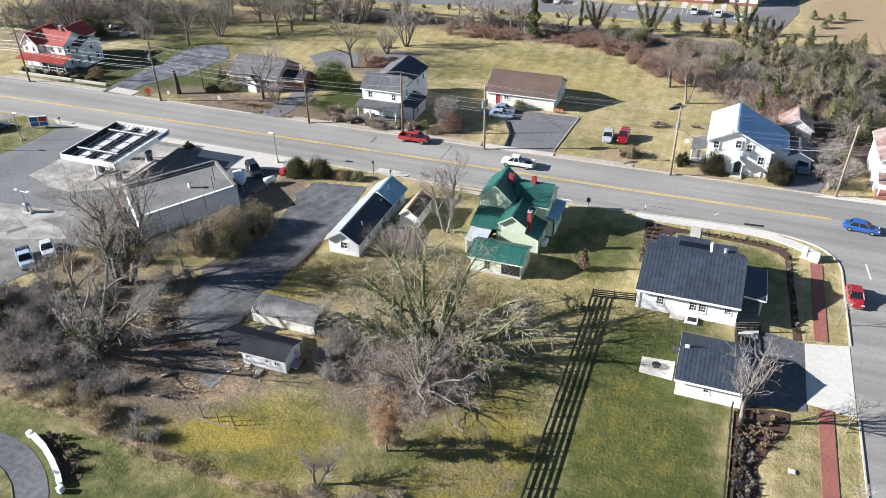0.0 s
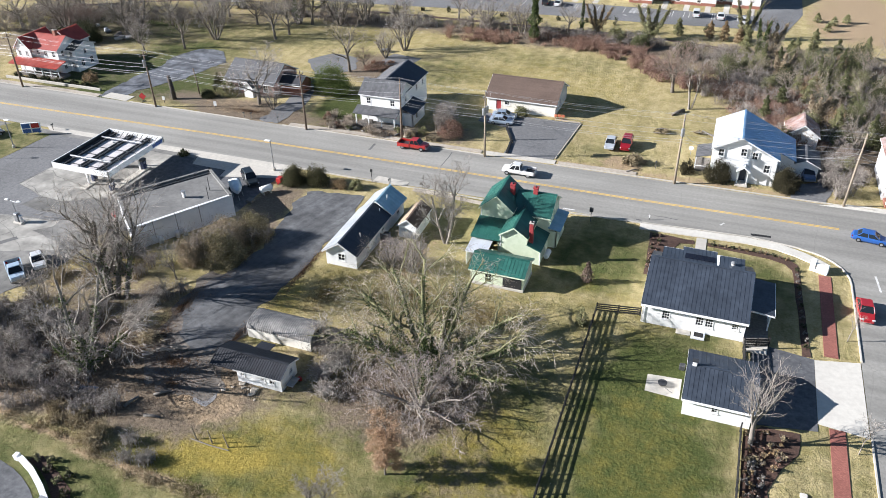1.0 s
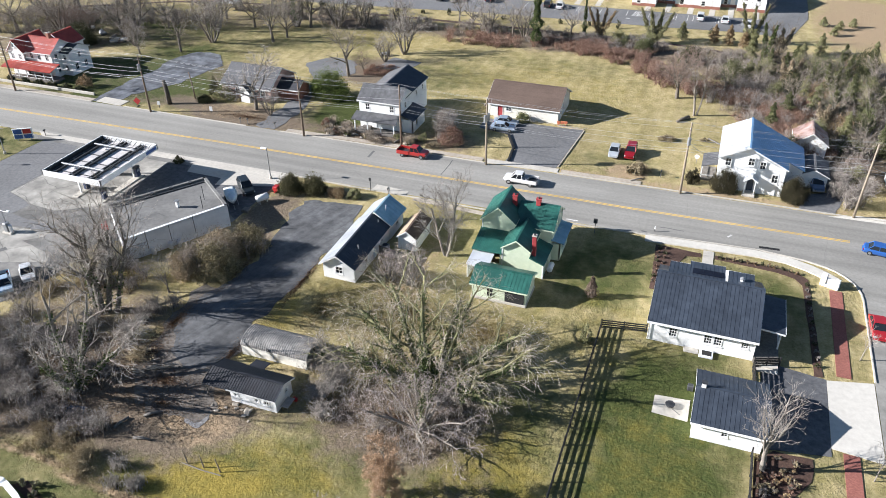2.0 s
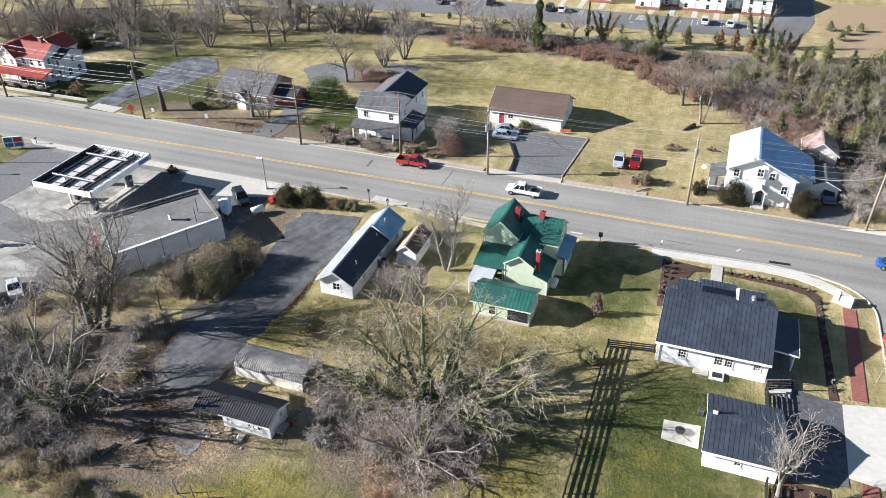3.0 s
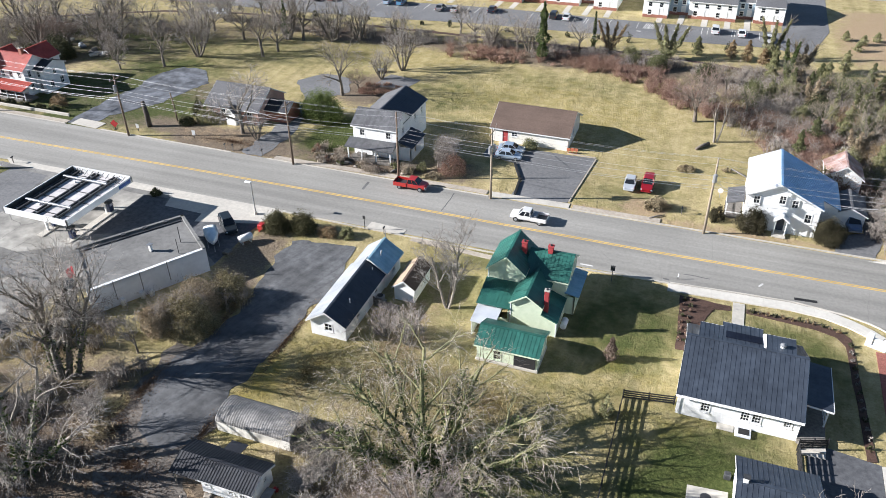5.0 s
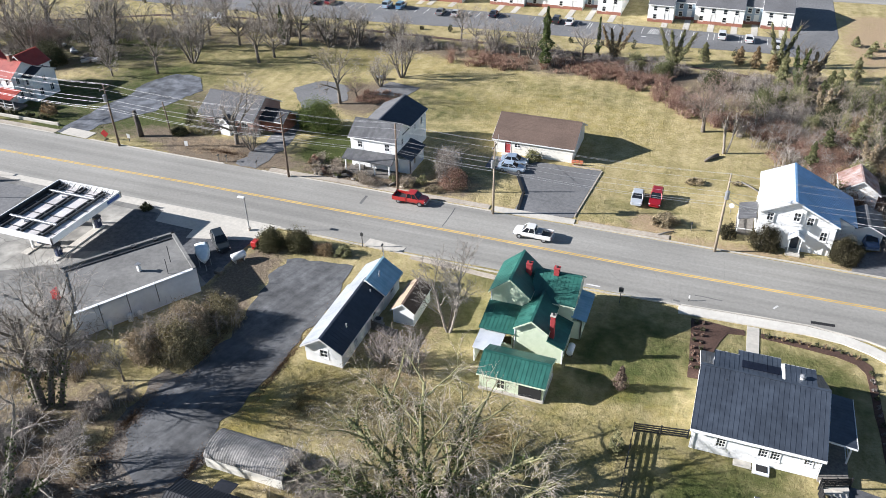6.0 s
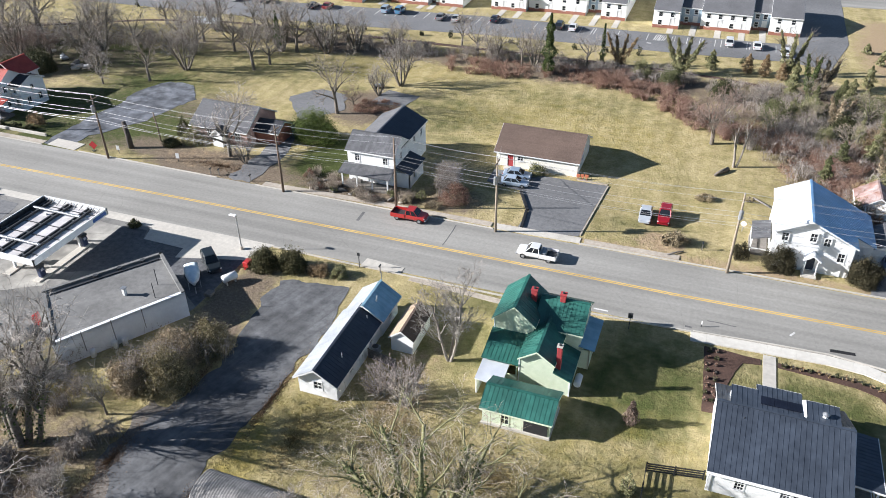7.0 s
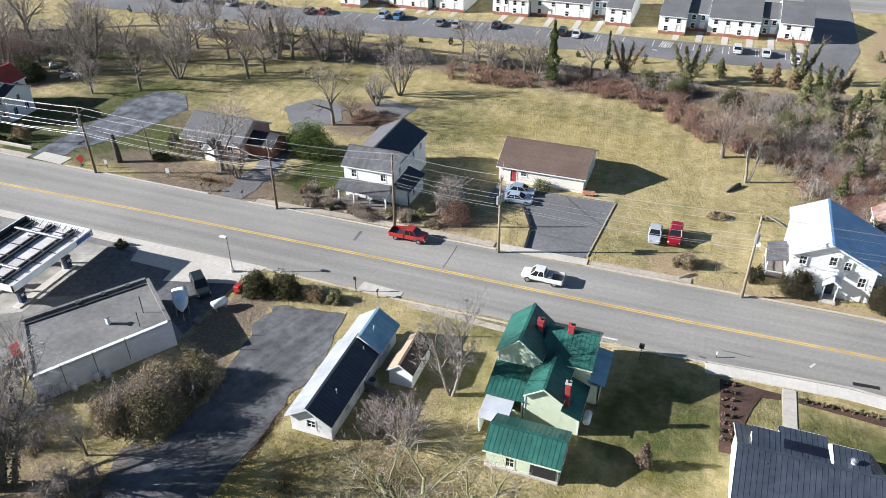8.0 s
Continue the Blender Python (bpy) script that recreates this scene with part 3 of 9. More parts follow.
# main road, the side street and the rounded corner between them
corner = [(21.6 - 6.5 + 6.5 * math.sin(a), 99.4 - 6.5 + 6.5 * math.cos(a)) for a in [math.pi / 2 * k / 8 for k in range(9)]]
corner = list(reversed(corner))
road_line = [(-400, 98.9), (-120, 99.0), (-60, 99.3), (-5, 99.7)] + [(p[0], p[1] + 0.3) for p in reversed(corner)] + [(21.6, 60), (21.6, -60), (34, -60), (34, 92), (38, 99.5), (400, 100.5), (400, 114), (40, 113.6), (-30, 113.2), (-120, 113.6), (-400, 114)]
sheet("road", road_line, 0.03, ASPHALT, "grey worn asphalt two-lane road", "road")
for k, off in enumerate((-0.16, 0.16)):
    g = Geo()
    xs = [-400, -131, -79, -36, -8, 21.0]
    ys = [105.0, 105.2, 106.1, 106.3, 106.2, 106.75]
    for (xa, ya), (xb, yb) in zip(zip(xs, ys), list(zip(xs, ys))[1:]):
        g.slab([(xa, ya + off - 0.095, 0.037), (xb, yb + off - 0.095, 0.037), (xb, yb + off + 0.095, 0.037), (xa, ya + off + 0.095, 0.037)], (0, 0, -0.02))
    solid("road_line", g, YELLOW_LINE, "faded yellow centre line on the road", "road marking", "structure")
for x0, y0, x1, y1 in ((5.4, 102.6, 5.9, 103.4), (-16.5, 100.2, -14.8, 100.2), (24.6, 96.0, 24.9, 92.5)):
    d = Vector((x1 - x0, y1 - y0, 0)).normalized()
    s = Vector((-d.y, d.x, 0)) * 0.12
    a, c = Vector((x0, y0, 0.037)), Vector((x1, y1, 0.037))
    solid("road_line", Geo().slab([a - s, c - s, c + s, a + s], (0, 0, -0.02)), WHITE_LINE, "short worn white mark on the road", "road marking", "structure")
# dark crack-sealed patches in the asphalt
PATCH = material("asphalt_patch", (0.1, 0.098, 0.096), (0.15, 0.148, 0.145), 3, 0.92, 0.006, big=0.3)
for x0, y0, x1, y1 in ((-6.0, 100.3, -5.2, 100.6), (-3.6, 102.2, -0.4, 102.34), (-52, 109, -51.6, 111.5), (-38.2, 107.0, -38.05, 112.5)):
    solid("road_patch", Geo().prism(rough_edge([(x0, y0), (x1, y0), (x1, y1), (x0, y1)], 0.5, 0.12, x0), 0.0, 0.035), PATCH, "dark sealed patch in the asphalt", "road patch", "structure")

drain = thing("storm_drain", "dark iron storm drain grate by the kerb", "drain", 10.8, 101.5, 0.03, 4)
part("frame", Geo().box(-1.3, -0.26, -0.05, 1.3, 0.26, 0.012), DARK, drain)
for k in range(12):
    part("bar", Geo().box(-1.24 + k * 0.21, -0.22, 0.012, -1.16 + k * 0.21, 0.22, 0.03), BLACK_WOOD, drain)

# drives, lots and yards
sheet("driveway", rough_edge([(14.6, 114.0), (19.6, 114.1), (20.8, 118.4), (20.2, 127.0), (18.6, 127.0), (18.7, 120.4), (15.0, 118.2)], 1.0, 0.3, 31), 0.03, LOT_ASPHALT, "grey asphalt drive beside the white house", "driveway")
sheet("apron", [(18.6, 113.0), (40.0, 113.7), (40.0, 115.3), (22.6, 114.5)], 0.05, WHITE_CONCRETE, "bright concrete sidewalk across the drive", "pavement")
sheet("driveway", rough_edge([(-54.3, 93.0), (-54.8, 88.0), (-53.3, 81.0), (-53.0, 76.0), (-53.6, 71.5), (-55.3, 67.2), (-55.0, 63.8), (-54.0, 60.5), (-52.6, 57.2), (-49.6, 55.6), (-47.0, 56.0), (-45.7, 58.0), (-45.4, 60.2), (-46.2, 63.5), (-45.5, 70.0), (-45.0, 78.5), (-44.4, 87.0), (-45.8, 94.2)], 0.6, 0.75, 1), 0.03, YARD_ASPHALT, "dark patched asphalt yard beside the workshop", "driveway")
sheet("gravel_track", rough_edge([(-57.0, 69.0), (-56.6, 63.5), (-55.6, 59.5), (-55.4, 56.0), (-53.6, 52.6), (-50.6, 49.6), (-46.6, 48.6), (-43.4, 49.4), (-42.6, 51.6), (-44.8, 54.0), (-45.0, 58.2), (-44.6, 60.4), (-46.0, 63.6), (-50.0, 65.0), (-53.0, 70.0)], 0.5, 1.5, 23), 0.016, DUSTY_GRAVEL, "dusty gravel track running out into leaf litter", "gravel")
sheet("forecourt", rough_edge([(-150, 98.4), (-61.0, 98.0), (-61.5, 92), (-61.5, 84), (-64, 79), (-70, 75.5), (-76, 73.5), (-76.4, 70.8), (-76.1, 67), (-76.5, 63), (-77.6, 59), (-79.3, 55.3), (-86, 52.5), (-104, 49), (-150, 46)], 2.0, 0.3, 12), 0.03, STATION_PAVING, "stained and patched concrete forecourt", "forecourt")
sheet("lot_patch", rough_edge([(-108.5, 96.6), (-101, 96.8), (-98.8, 87.2), (-99.6, 80.2), (-93.4, 78.2), (-93.8, 75.2), (-90, 74.6), (-84.5, 74.4), (-84.8, 73.2), (-91, 72.6), (-96, 71.8), (-104, 74), (-110, 84), (-109.4, 91)], 1.5, 0.25, 13), 0.045, LOT_ASPHALT, "dark asphalt strip on the forecourt", "pavement")
sheet("lot_patch", rough_edge([(-98.6, 87.0), (-99.2, 80.3), (-93.0, 78.3), (-88.6, 77.9), (-82.4, 81.6), (-82.0, 96.6), (-92, 96.8), (-94, 90)], 1.5, 0.15, 16), 0.04, PALE_LOT, "pale worn concrete round the fuel island", "pavement")
sheet("lot_patch", rough_edge([(-95, 71.6), (-90.8, 72.3), (-84.8, 72.9), (-84.5, 71.6), (-86.6, 69.9), (-80.5, 68.6), (-79.5, 66.8), (-87.1, 64.0), (-99, 60), (-106, 66)], 1.2, 0.35, 17), 0.04, PALE_LOT, "pale worn concrete by the vacuum machine", "pavement")
sheet("lot_patch", rough_edge([(-88.2, 65.2), (-86.6, 67.4), (-87.4, 67.8), (-88.9, 66.0)], 0.5, 0.3, 18), 0.046, PATCH, "dark oily patch on the concrete", "pavement")
sheet("lot_patch", [(-81.9, 84.9), (-76.5, 87.5), (-69.2, 89.4), (-61.6, 84.5), (-61.4, 95.0), (-70.5, 92.5), (-70.8, 94.7), (-77.3, 94.85), (-78.3, 96.9), (-82.4, 96.6)], 0.042, DRIVE_ASPHALT, "fresh dark asphalt beside the station building", "pavement")
sheet("verge", rough_edge([(-121, 95.7), (-118.7, 99.0), (-113.7, 96.6), (-108.6, 96.6), (-109.0, 91.5), (-109.4, 86), (-112, 80), (-125, 78), (-150, 80), (-150, 98)], 2.0, 0.3, 14), 0.065, GRASS, "grass verge beside the forecourt", "grass")
sheet("flower_bed", rough_edge([(-54.6, 36.5), (-52.4, 35.8), (-50.3, 34.6), (-48.6, 33.5), (-47.6, 32.8), (-47.0, 33.7), (-48.2, 35.0), (-50.6, 36.3), (-53.6, 37.3)], 0.6, 0.25, 15), 0.04, MULCH, "dark mulched bed behind the curved wall", "flower bed")
sheet("apron", [(-110, 98.0), (-60.5, 97.6), (-59.5, 99.5), (-112, 99.4)], 0.05, CONCRETE, "pale concrete apron along the road", "pavement")
sheet("apron", [(-77.25, 94.9), (-70.8, 94.75), (-70.45, 92.55), (-61.35, 95.05), (-61.0, 97.7), (-78.3, 98.1)], 0.046, CONCRETE, "pale concrete apron along the road", "pavement")
sheet("parking_lot", rough_edge([(-30.0, 114.4), (-21.5, 115.3), (-20.2, 130.8), (-38, 130.4), (-38, 126.2), (-32, 125), (-29.6, 119.5)], 1.5, 0.15, 3), 0.03, LOT_ASPHALT, "small grey asphalt parking lot", "parking lot")
sheet("driveway", rough_edge([(-112.8, 114.3), (-108.2, 114.0), (-107.4, 119), (-105.2, 123), (-102.4, 127.6), (-101.6, 132.5), (-100.0, 138.8), (-104.2, 144.7), (-110.2, 144.8), (-113.2, 139.4), (-112.0, 132.7), (-113.4, 121)], 1.3, 0.9, 4), 0.03, BLUISH_ASPHALT, "bluish asphalt drive and parking area", "driveway")
sheet("driveway", rough_edge([(-76.3, 114), (-72.3, 113.8), (-71.6, 122), (-73.5, 132), (-73.0, 140.4), (-70.8, 143.5), (-73.8, 150.8), (-80.7, 150.6), (-83.5, 146), (-80, 141), (-76.5, 137), (-76.2, 124)], 1.3, 0.8, 5), 0.03, LOT_ASPHALT, "grey asphalt drive behind the cottage", "driveway")
sheet("driveway", rough_edge([(-68, 148), (-61, 149), (-60, 154), (-67, 155)], 1.5, 0.5, 6), 0.03, LOT_ASPHALT, "small grey asphalt turning place", "driveway")
sheet("driveway", [(10.3, 64.3), (16.8, 65.4), (16.8, 76.6), (12, 77.3), (10.3, 76.3)], 0.03, DRIVE_ASPHALT, "dark asphalt drive beside the garage", "driveway")
sheet("driveway", [(16.83, 66.5), (21.5, 66.0), (21.5, 77.6), (16.83, 76.5)], 0.045, WHITE_CONCRETE, "bright new concrete driveway apron", "driveway")
cul = [(-58.7 + 14.0 * math.cos(a), 21.7 + 14.0 * math.sin(a)) for a in [2 * math.pi * k / 48 for k in range(48)]]
sheet("driveway", cul, 0.03, DRIVE_ASPHALT, "grey asphalt turning circle", "driveway")
island = [(-58.7 + 11.1 * math.cos(a), 21.7 + 11.1 * math.sin(a)) for a in [2 * math.pi * k / 32 for k in range(32)]]
sheet("traffic_island", island, 0.1, GRASS, "dry grass island in the turning circle", "grass")
sheet("far_parking_lot", [(-170, 186), (-108, 188), (-80, 190.5), (-60, 193), (-41, 193.8), (-17, 194.6), (6, 196.5), (14, 194), (18.5, 212), (19, 262), (8, 262), (8.2, 208.2), (-4.6, 207.4), (-31, 206.6), (-58, 206.8), (-101, 203.3), (-120, 201.5), (-170, 200)], 0.03, LOT_ASPHALT, "asphalt parking lot before the town houses", "parking lot")
sheet("far_street", [(-60, 236), (80, 248), (80, 262), (-60, 250)], 0.02, ASPHALT, "asphalt street behind the town houses", "road")
sheet("ditch", rough_edge([(-175, 158), (-140, 177), (-120, 181.6), (-77, 182.8), (-41, 182.8), (-16, 182.8), (-3, 181), (14, 176), (14, 177.2), (-3, 182.2), (-16, 184), (-41, 184.2), (-77, 184.2), (-120, 183), (-140, 178.4), (-175, 160)], 2, 0.3, 7), 0.02, MULCH, "dark ditch along the thicket", "ditch")

# pavements: kerbs and separate slabs
for pts, label in (([(-5, 99.75), (4, 100.35), (9.5, 100.6), (15.1, 99.9)] + [(p[0] + 0.05, p[1] + 0.2) for p in reversed(corner)][1:] + [(21.65, 85), (21.65, 77.8)], "pale concrete kerb round the corner"),
                   ([(21.65, 65.8), (21.65, 50), (21.65, 20)], "pale concrete kerb along the side street"),
                   ([(-140, 113.75), (-113, 113.7)], "worn concrete kerb"), ([(-105, 113.6), (-78, 113.4)], "worn concrete kerb"),
                   ([(-71, 113.3), (-33, 113.3)], "worn concrete kerb"), ([(-21, 113.5), (26, 113.9)], "worn concrete kerb"),
                   ([(-59.5, 99.1), (-46, 98.9), (-20, 98.9), (-5.2, 99.6)], "worn concrete kerb")):
    g = Geo()
    rings = []
    for i, p in enumerate(pts):
        a, c = pts[max(i - 1, 0)], pts[min(i + 1, len(pts) - 1)]
        d = Vector((c[0] - a[0], c[1] - a[1])).normalized()
        q = Vector((-d.y, d.x)) * 0.1
        rings.append([(p[0] - q.x, p[1] - q.y, -0.1), (p[0] + q.x, p[1] + q.y, -0.1), (p[0] + q.x, p[1] + q.y, 0.13), (p[0] + q.x * 0.4, p[1] + q.y * 0.4, 0.16), (p[0] - q.x, p[1] - q.y, 0.16)])
    g.loft(rings)
    solid("kerb", g, CONCRETE, label, "kerb", "structure")


def pavement(name, line, width, slab, top, mat, label):
    """A walk of single slabs along a line of points."""
    base = thing(name, label, "pavement", kind="structure")
    sides = []
    for i, p in enumerate(line):
        ends = [(Vector(line[j + 1]) - Vector(line[j])).normalized() for j in (i - 1, i) if 0 <= j < len(line) - 1]
        d = (ends[0] + ends[-1]).normalized()
        sides.append(Vector((-d.y, d.x, 0)) * width / 2 / max(0.6, d.dot(ends[0])))
    for (x0, y0), (x1, y1), s0, s1 in zip(line, line[1:], sides, sides[1:]):
        a, c = Vector((x0, y0, top)), Vector((x1, y1, top))
        n = max(1, round((c - a).length / slab))
        e = 0.004 / ((c - a).length / n)
        for i in range(n):
            f0, f1 = (i + e) / n, (i + 1 - e) / n
            p, q, u, w_ = a.lerp(c, f0), a.lerp(c, f1), s0.lerp(s1, f0), s0.lerp(s1, f1)
            part("slab", Geo().slab([p - u, q - w_, q + w_, p + u], (0, 0, -0.15)), mat, base)
    return base


pavement("pavement", [(-5.2, 98.75), (0, 99.05), (9, 99.5), (13, 99.15), (15.6, 98.2), (17.5, 97.1), (18.6, 96.2)], 1.6, 1.5, 0.12, WHITE_CONCRETE, "bright new concrete sidewalk of square slabs")
pavement("pavement", [(3.25, 98.2), (3.3, 92.0), (3.3, 87.0)], 1.35, 1.4, 0.06, CONCRETE, "grey concrete front walk")
pavement("pavement", [(-20.5, 114.3), (-8, 114.5)], 1.0, 1.5, 0.09, TAN_CONCRETE, "worn tan concrete sidewalk")
pavement("pavement", [(-70, 114.1), (-52, 114.4), (-33.5, 114.3)], 1.1, 1.5, 0.09, TAN_CONCRETE, "worn tan concrete sidewalk")
pavement("pavement", [(-33, 114.1), (-21, 114.3)], 1.4, 1.5, 0.07, CONCRETE, "pale concrete sidewalk crossing the lot entrance")
pavement("pavement", [(-139, 114.6), (-113, 114.5)], 1.0, 1.5, 0.09, TAN_CONCRETE, "worn tan concrete sidewalk")
pavement("pavement", [(-112, 115.2), (-106, 114.9)], 2.4, 1.9, 0.05, CONCRETE, "pale concrete driveway crossing")
pavement("pavement", [(-46.5, 100.0), (-41, 99.6)], 1.6, 1.4, 0.07, CONCRETE, "cracked pale concrete walk by the road")
pavement("pavement", [(-39.5, 98.5), (-22, 97.4)], 0.9, 1.5, 0.05, TAN_CONCRETE, "worn tan concrete path")
for y0, y1 in ((77.6, 94), (50, 66.2)):
    sheet("brick_walk", [(17.85, y0), (19.3, y0), (19.3, y1), (17.85, y1)], 0.06, PAVER_BRICK, "red brick paved walk along the side street", "pavement")
sheet("patio", [(-0.05, 65.7), (3.5, 65.5), (3.5, 68.6), (-0.05, 68.3)], 0.07, CONCRETE, "concrete pad beside the garage", "patio")
sheet("flower_bed", rough_edge([(-3.6, 97.6), (-3.1, 87.2), (-1.6, 87.2), (-1.2, 90.6), (-0.2, 94.2), (0.6, 96.0), (2.4, 96.4), (2.4, 97.3)], 0.7, 0.12, 8), 0.05, MULCH, "dark mulched bed with low shrubs", "flower bed")
sheet("flower_bed", rough_edge([(4.1, 97.3), (12.0, 96.9), (14.7, 96.2), (15.5, 95.4), (16.0, 86), (16.5, 76.9), (15.6, 76.7), (15.2, 86), (14.8, 94.0), (13.9, 95.2), (11.8, 95.9), (4.1, 96.5)], 0.8, 0.1, 9), 0.05, MULCH, "dark mulched hedge bed", "flower bed")
sheet("flower_bed", rough_edge([(9.9, 62.6), (9.9, 45), (12.3, 45), (12.6, 52), (12.2, 56), (13.6, 59.5), (15.0, 61.5), (15.2, 64.4), (11.5, 64.3)], 0.7, 0.2, 10), 0.05, MULCH, "brown mulched bed full of dry perennials", "flower bed")

# ---- houses ----
def slope(parent, corner, along, up, mat, panel=0.45, thick=0.1, seam=0.022, name="roof_slope", panels=True):
    """One roof slope: a deck from its lower corner, with its panels laid on it side by side."""
    o, u, s = Vector(corner), Vector(along), Vector(up)
    nrm = u.cross(s).normalized()
    if nrm.z < 0:
        nrm = -nrm
    deck = part(name, Geo().slab([o, o + u, o + u + s, o + s] if u.cross(s).z > 0 else [o, o + s, o + u + s, o + u], -nrm * thick), mat, parent)
    if not panels:
        return deck
    k = max(1, round(u.length / panel))
    d = u / k
    e = d.normalized()
    g = Geo()
    lift, gap = nrm * 0.02, e * 0.003
    a = [Vector((0, 0, 0)) + gap, d - gap, d - gap + s, s + gap]
    if u.cross(s).z < 0:
        a = [a[0], a[3], a[2], a[1]]
    g.slab([p + lift for p in a], -nrm * 0.018)
    if seam:
        r = e * 0.02
        q = [-r, r, r + s, -r + s]
        if u.cross(s).z < 0:
            q = [q[0], q[3], q[2], q[1]]
        g.slab([p + nrm * (0.02 + seam) for p in q], -nrm * (seam + 0.018))
    me = g.mesh("roof_panel", mat)
    for i in range(k):
        ob = new("roof_panel", me)
        ob.parent = deck
        ob.matrix_basis = Matrix.Translation(o + d * i)
    return deck


def courses(parent, corner, along, up, mat, row=0.28, thick=0.1, name="roof_slope"):
    """A shingled slope: a deck under rows of lapped courses."""
    o, u, s = Vector(corner), Vector(along), Vector(up)
    nrm = u.cross(s).normalized()
    flip = nrm.z < 0
    if flip:
        nrm = -nrm
    deck = part(name, Geo().slab([o, o + u, o + u + s, o + s] if not flip else [o, o + s, o + u + s, o + u], -nrm * thick), mat, parent)
    k = max(2, round(s.length / row))
    d = s / k
    a = [Vector((0, 0, 0)) + nrm * 0.035, u + nrm * 0.035, u + d + nrm * 0.012, d + nrm * 0.012]
    if flip:
        a = [a[0], a[3], a[2], a[1]]
    me = Geo().slab(a, -nrm * 0.01).mesh("shingle_course", mat)
    for i in range(k):
        ob = new("shingle_course", me)
        ob.parent = deck
        ob.matrix_basis = Matrix.Translation(o + d * i)
    return deck


def wall(parent, p0, p1, z0, z1, mat, openings=(), peak=None, thick=0.16, name="wall"):
    """An upright wall from p0 to p1 (its outside on the right hand), with openings (u, z, width, height) cut through it."""
    a, c = Vector((*p0, 0)), Vector((*p1, 0))
    d = (c - a).normalized()
    out = Vector((d.y, -d.x, 0))
    length = (c - a).length
    us = sorted({0.0, length, *[v for u, _, w_, _ in openings for v in (u - w_ / 2, u + w_ / 2)]})
    zs = sorted({z0, z1, *[v for _, z, _, h in openings for v in (z, z + h)]})
    at = lambda u, z, o: a + d * u - out * o + Vector((0, 0, z))
    g = Geo()
    hole = lambda u, z: any(abs(u - ou) < w_ / 2 and oz < z < oz + h for ou, oz, w_, h in openings)
    for ua, ub in zip(us, us[1:]):
        for za, zb in zip(zs, zs[1:]):
            if hole((ua + ub) / 2, (za + zb) / 2):
                continue
            g.poly([at(ua, za, 0), at(ub, za, 0), at(ub, zb, 0), at(ua, zb, 0)])
            g.poly([at(ua, zb, thick), at(ub, zb, thick), at(ub, za, thick), at(ua, za, thick)])
    for ou, oz, w_, h in openings:
        l, r = ou - w_ / 2, ou + w_ / 2
        g.poly([at(l, oz, 0), at(l, oz, thick), at(r, oz, thick), at(r, oz, 0)][::-1])
        g.poly([at(l, oz + h, 0), at(l, oz + h, thick), at(r, oz + h, thick), at(r, oz + h, 0)])
        g.poly([at(l, oz, 0), at(l, oz, thick), at(l, oz + h, thick), at(l, oz + h, 0)])
        g.poly([at(r, oz, 0), at(r, oz, thick), at(r, oz + h, thick), at(r, oz + h, 0)][::-1])
    g.poly([at(0, z0, 0), at(0, z1, 0), at(0, z1, thick), at(0, z0, thick)])
    g.poly([at(length, z0, 0), at(length, z0, thick), at(length, z1, thick), at(length, z1, 0)])
    if peak:
        pu, pz = peak
        g.poly([at(0, z1, 0), at(length, z1, 0), at(pu, pz, 0)])
        g.poly([at(length, z1, thick), at(0, z1, thick), at(pu, pz, thick)])
    else:
        g.poly([at(0, z1, 0), at(length, z1, 0), at(length, z1, thick), at(0, z1, thick)])
    return part(name, g, mat, parent)


def window(parent, p0, p1, u, z, w_, h, frame_mat, rows=2, cols=2, trim=0.09, name="window", sill=True, pane_mat=None, bar=0.045, proud=0.0):
    """A sash window in a wall's opening: frame with glazing bars, panes, sill."""
    a, c = Vector((*p0, 0)), Vector((*p1, 0))
    d = (c - a).normalized()
    out = Vector((d.y, -d.x, 0))
    m = Matrix.Translation(a + d * u + out * proud + Vector((0, 0, z))) @ Matrix((( d.x, out.x, 0, 0), (d.y, out.y, 0, 0), (0, 0, 1, 0), (0, 0, 0, 1)))
    fr = Geo()
    o, i_ = w_ / 2 + trim, w_ / 2 - 0.03
    outer = [(-o, -trim), (o, -trim), (o, h + trim), (-o, h + trim)]
    inner = [(-i_, 0.03), (i_, 0.03), (i_, h - 0.03), (-i_, h - 0.03)]
    for y in (0.04, -0.09):
        fr.v += [(x, y, zz) for x, zz in outer] + [(x, y, zz) for x, zz in inner]
    for k in range(4):
        n = (k + 1) % 4
        fr.f += [(k, k + 4, n + 4, n), (8 + k, 8 + n, 12 + n, 12 + k), (k, n, 8 + n, 8 + k), (4 + k, 12 + k, 12 + n, 4 + n)]
    win = part(name, fr, frame_mat, parent)
    win.matrix_basis = m
    for i in range(1, cols):
        x = -w_ / 2 + w_ * i / cols
        part("glazing_bar", Geo().box(x - bar / 2, -0.05, 0.03, x + bar / 2, -0.02, h - 0.03), frame_mat, win)
    for i in range(1, rows):
        zz = h * i / rows
        part("glazing_bar", Geo().box(-w_ / 2 + 0.03, -0.055, zz - bar / 2, w_ / 2 - 0.03, -0.015, zz + bar / 2), frame_mat, win)
    part("pane", Geo().box(-w_ / 2 + 0.02, -0.085, 0.02, w_ / 2 - 0.02, -0.07, h - 0.02), pane_mat or GLASS, win)
    if sill:
        part("sill", Geo().box(-w_ / 2 - 0.14, -0.02, -0.16, w_ / 2 + 0.14, 0.1, -trim), frame_mat, win)
    return win


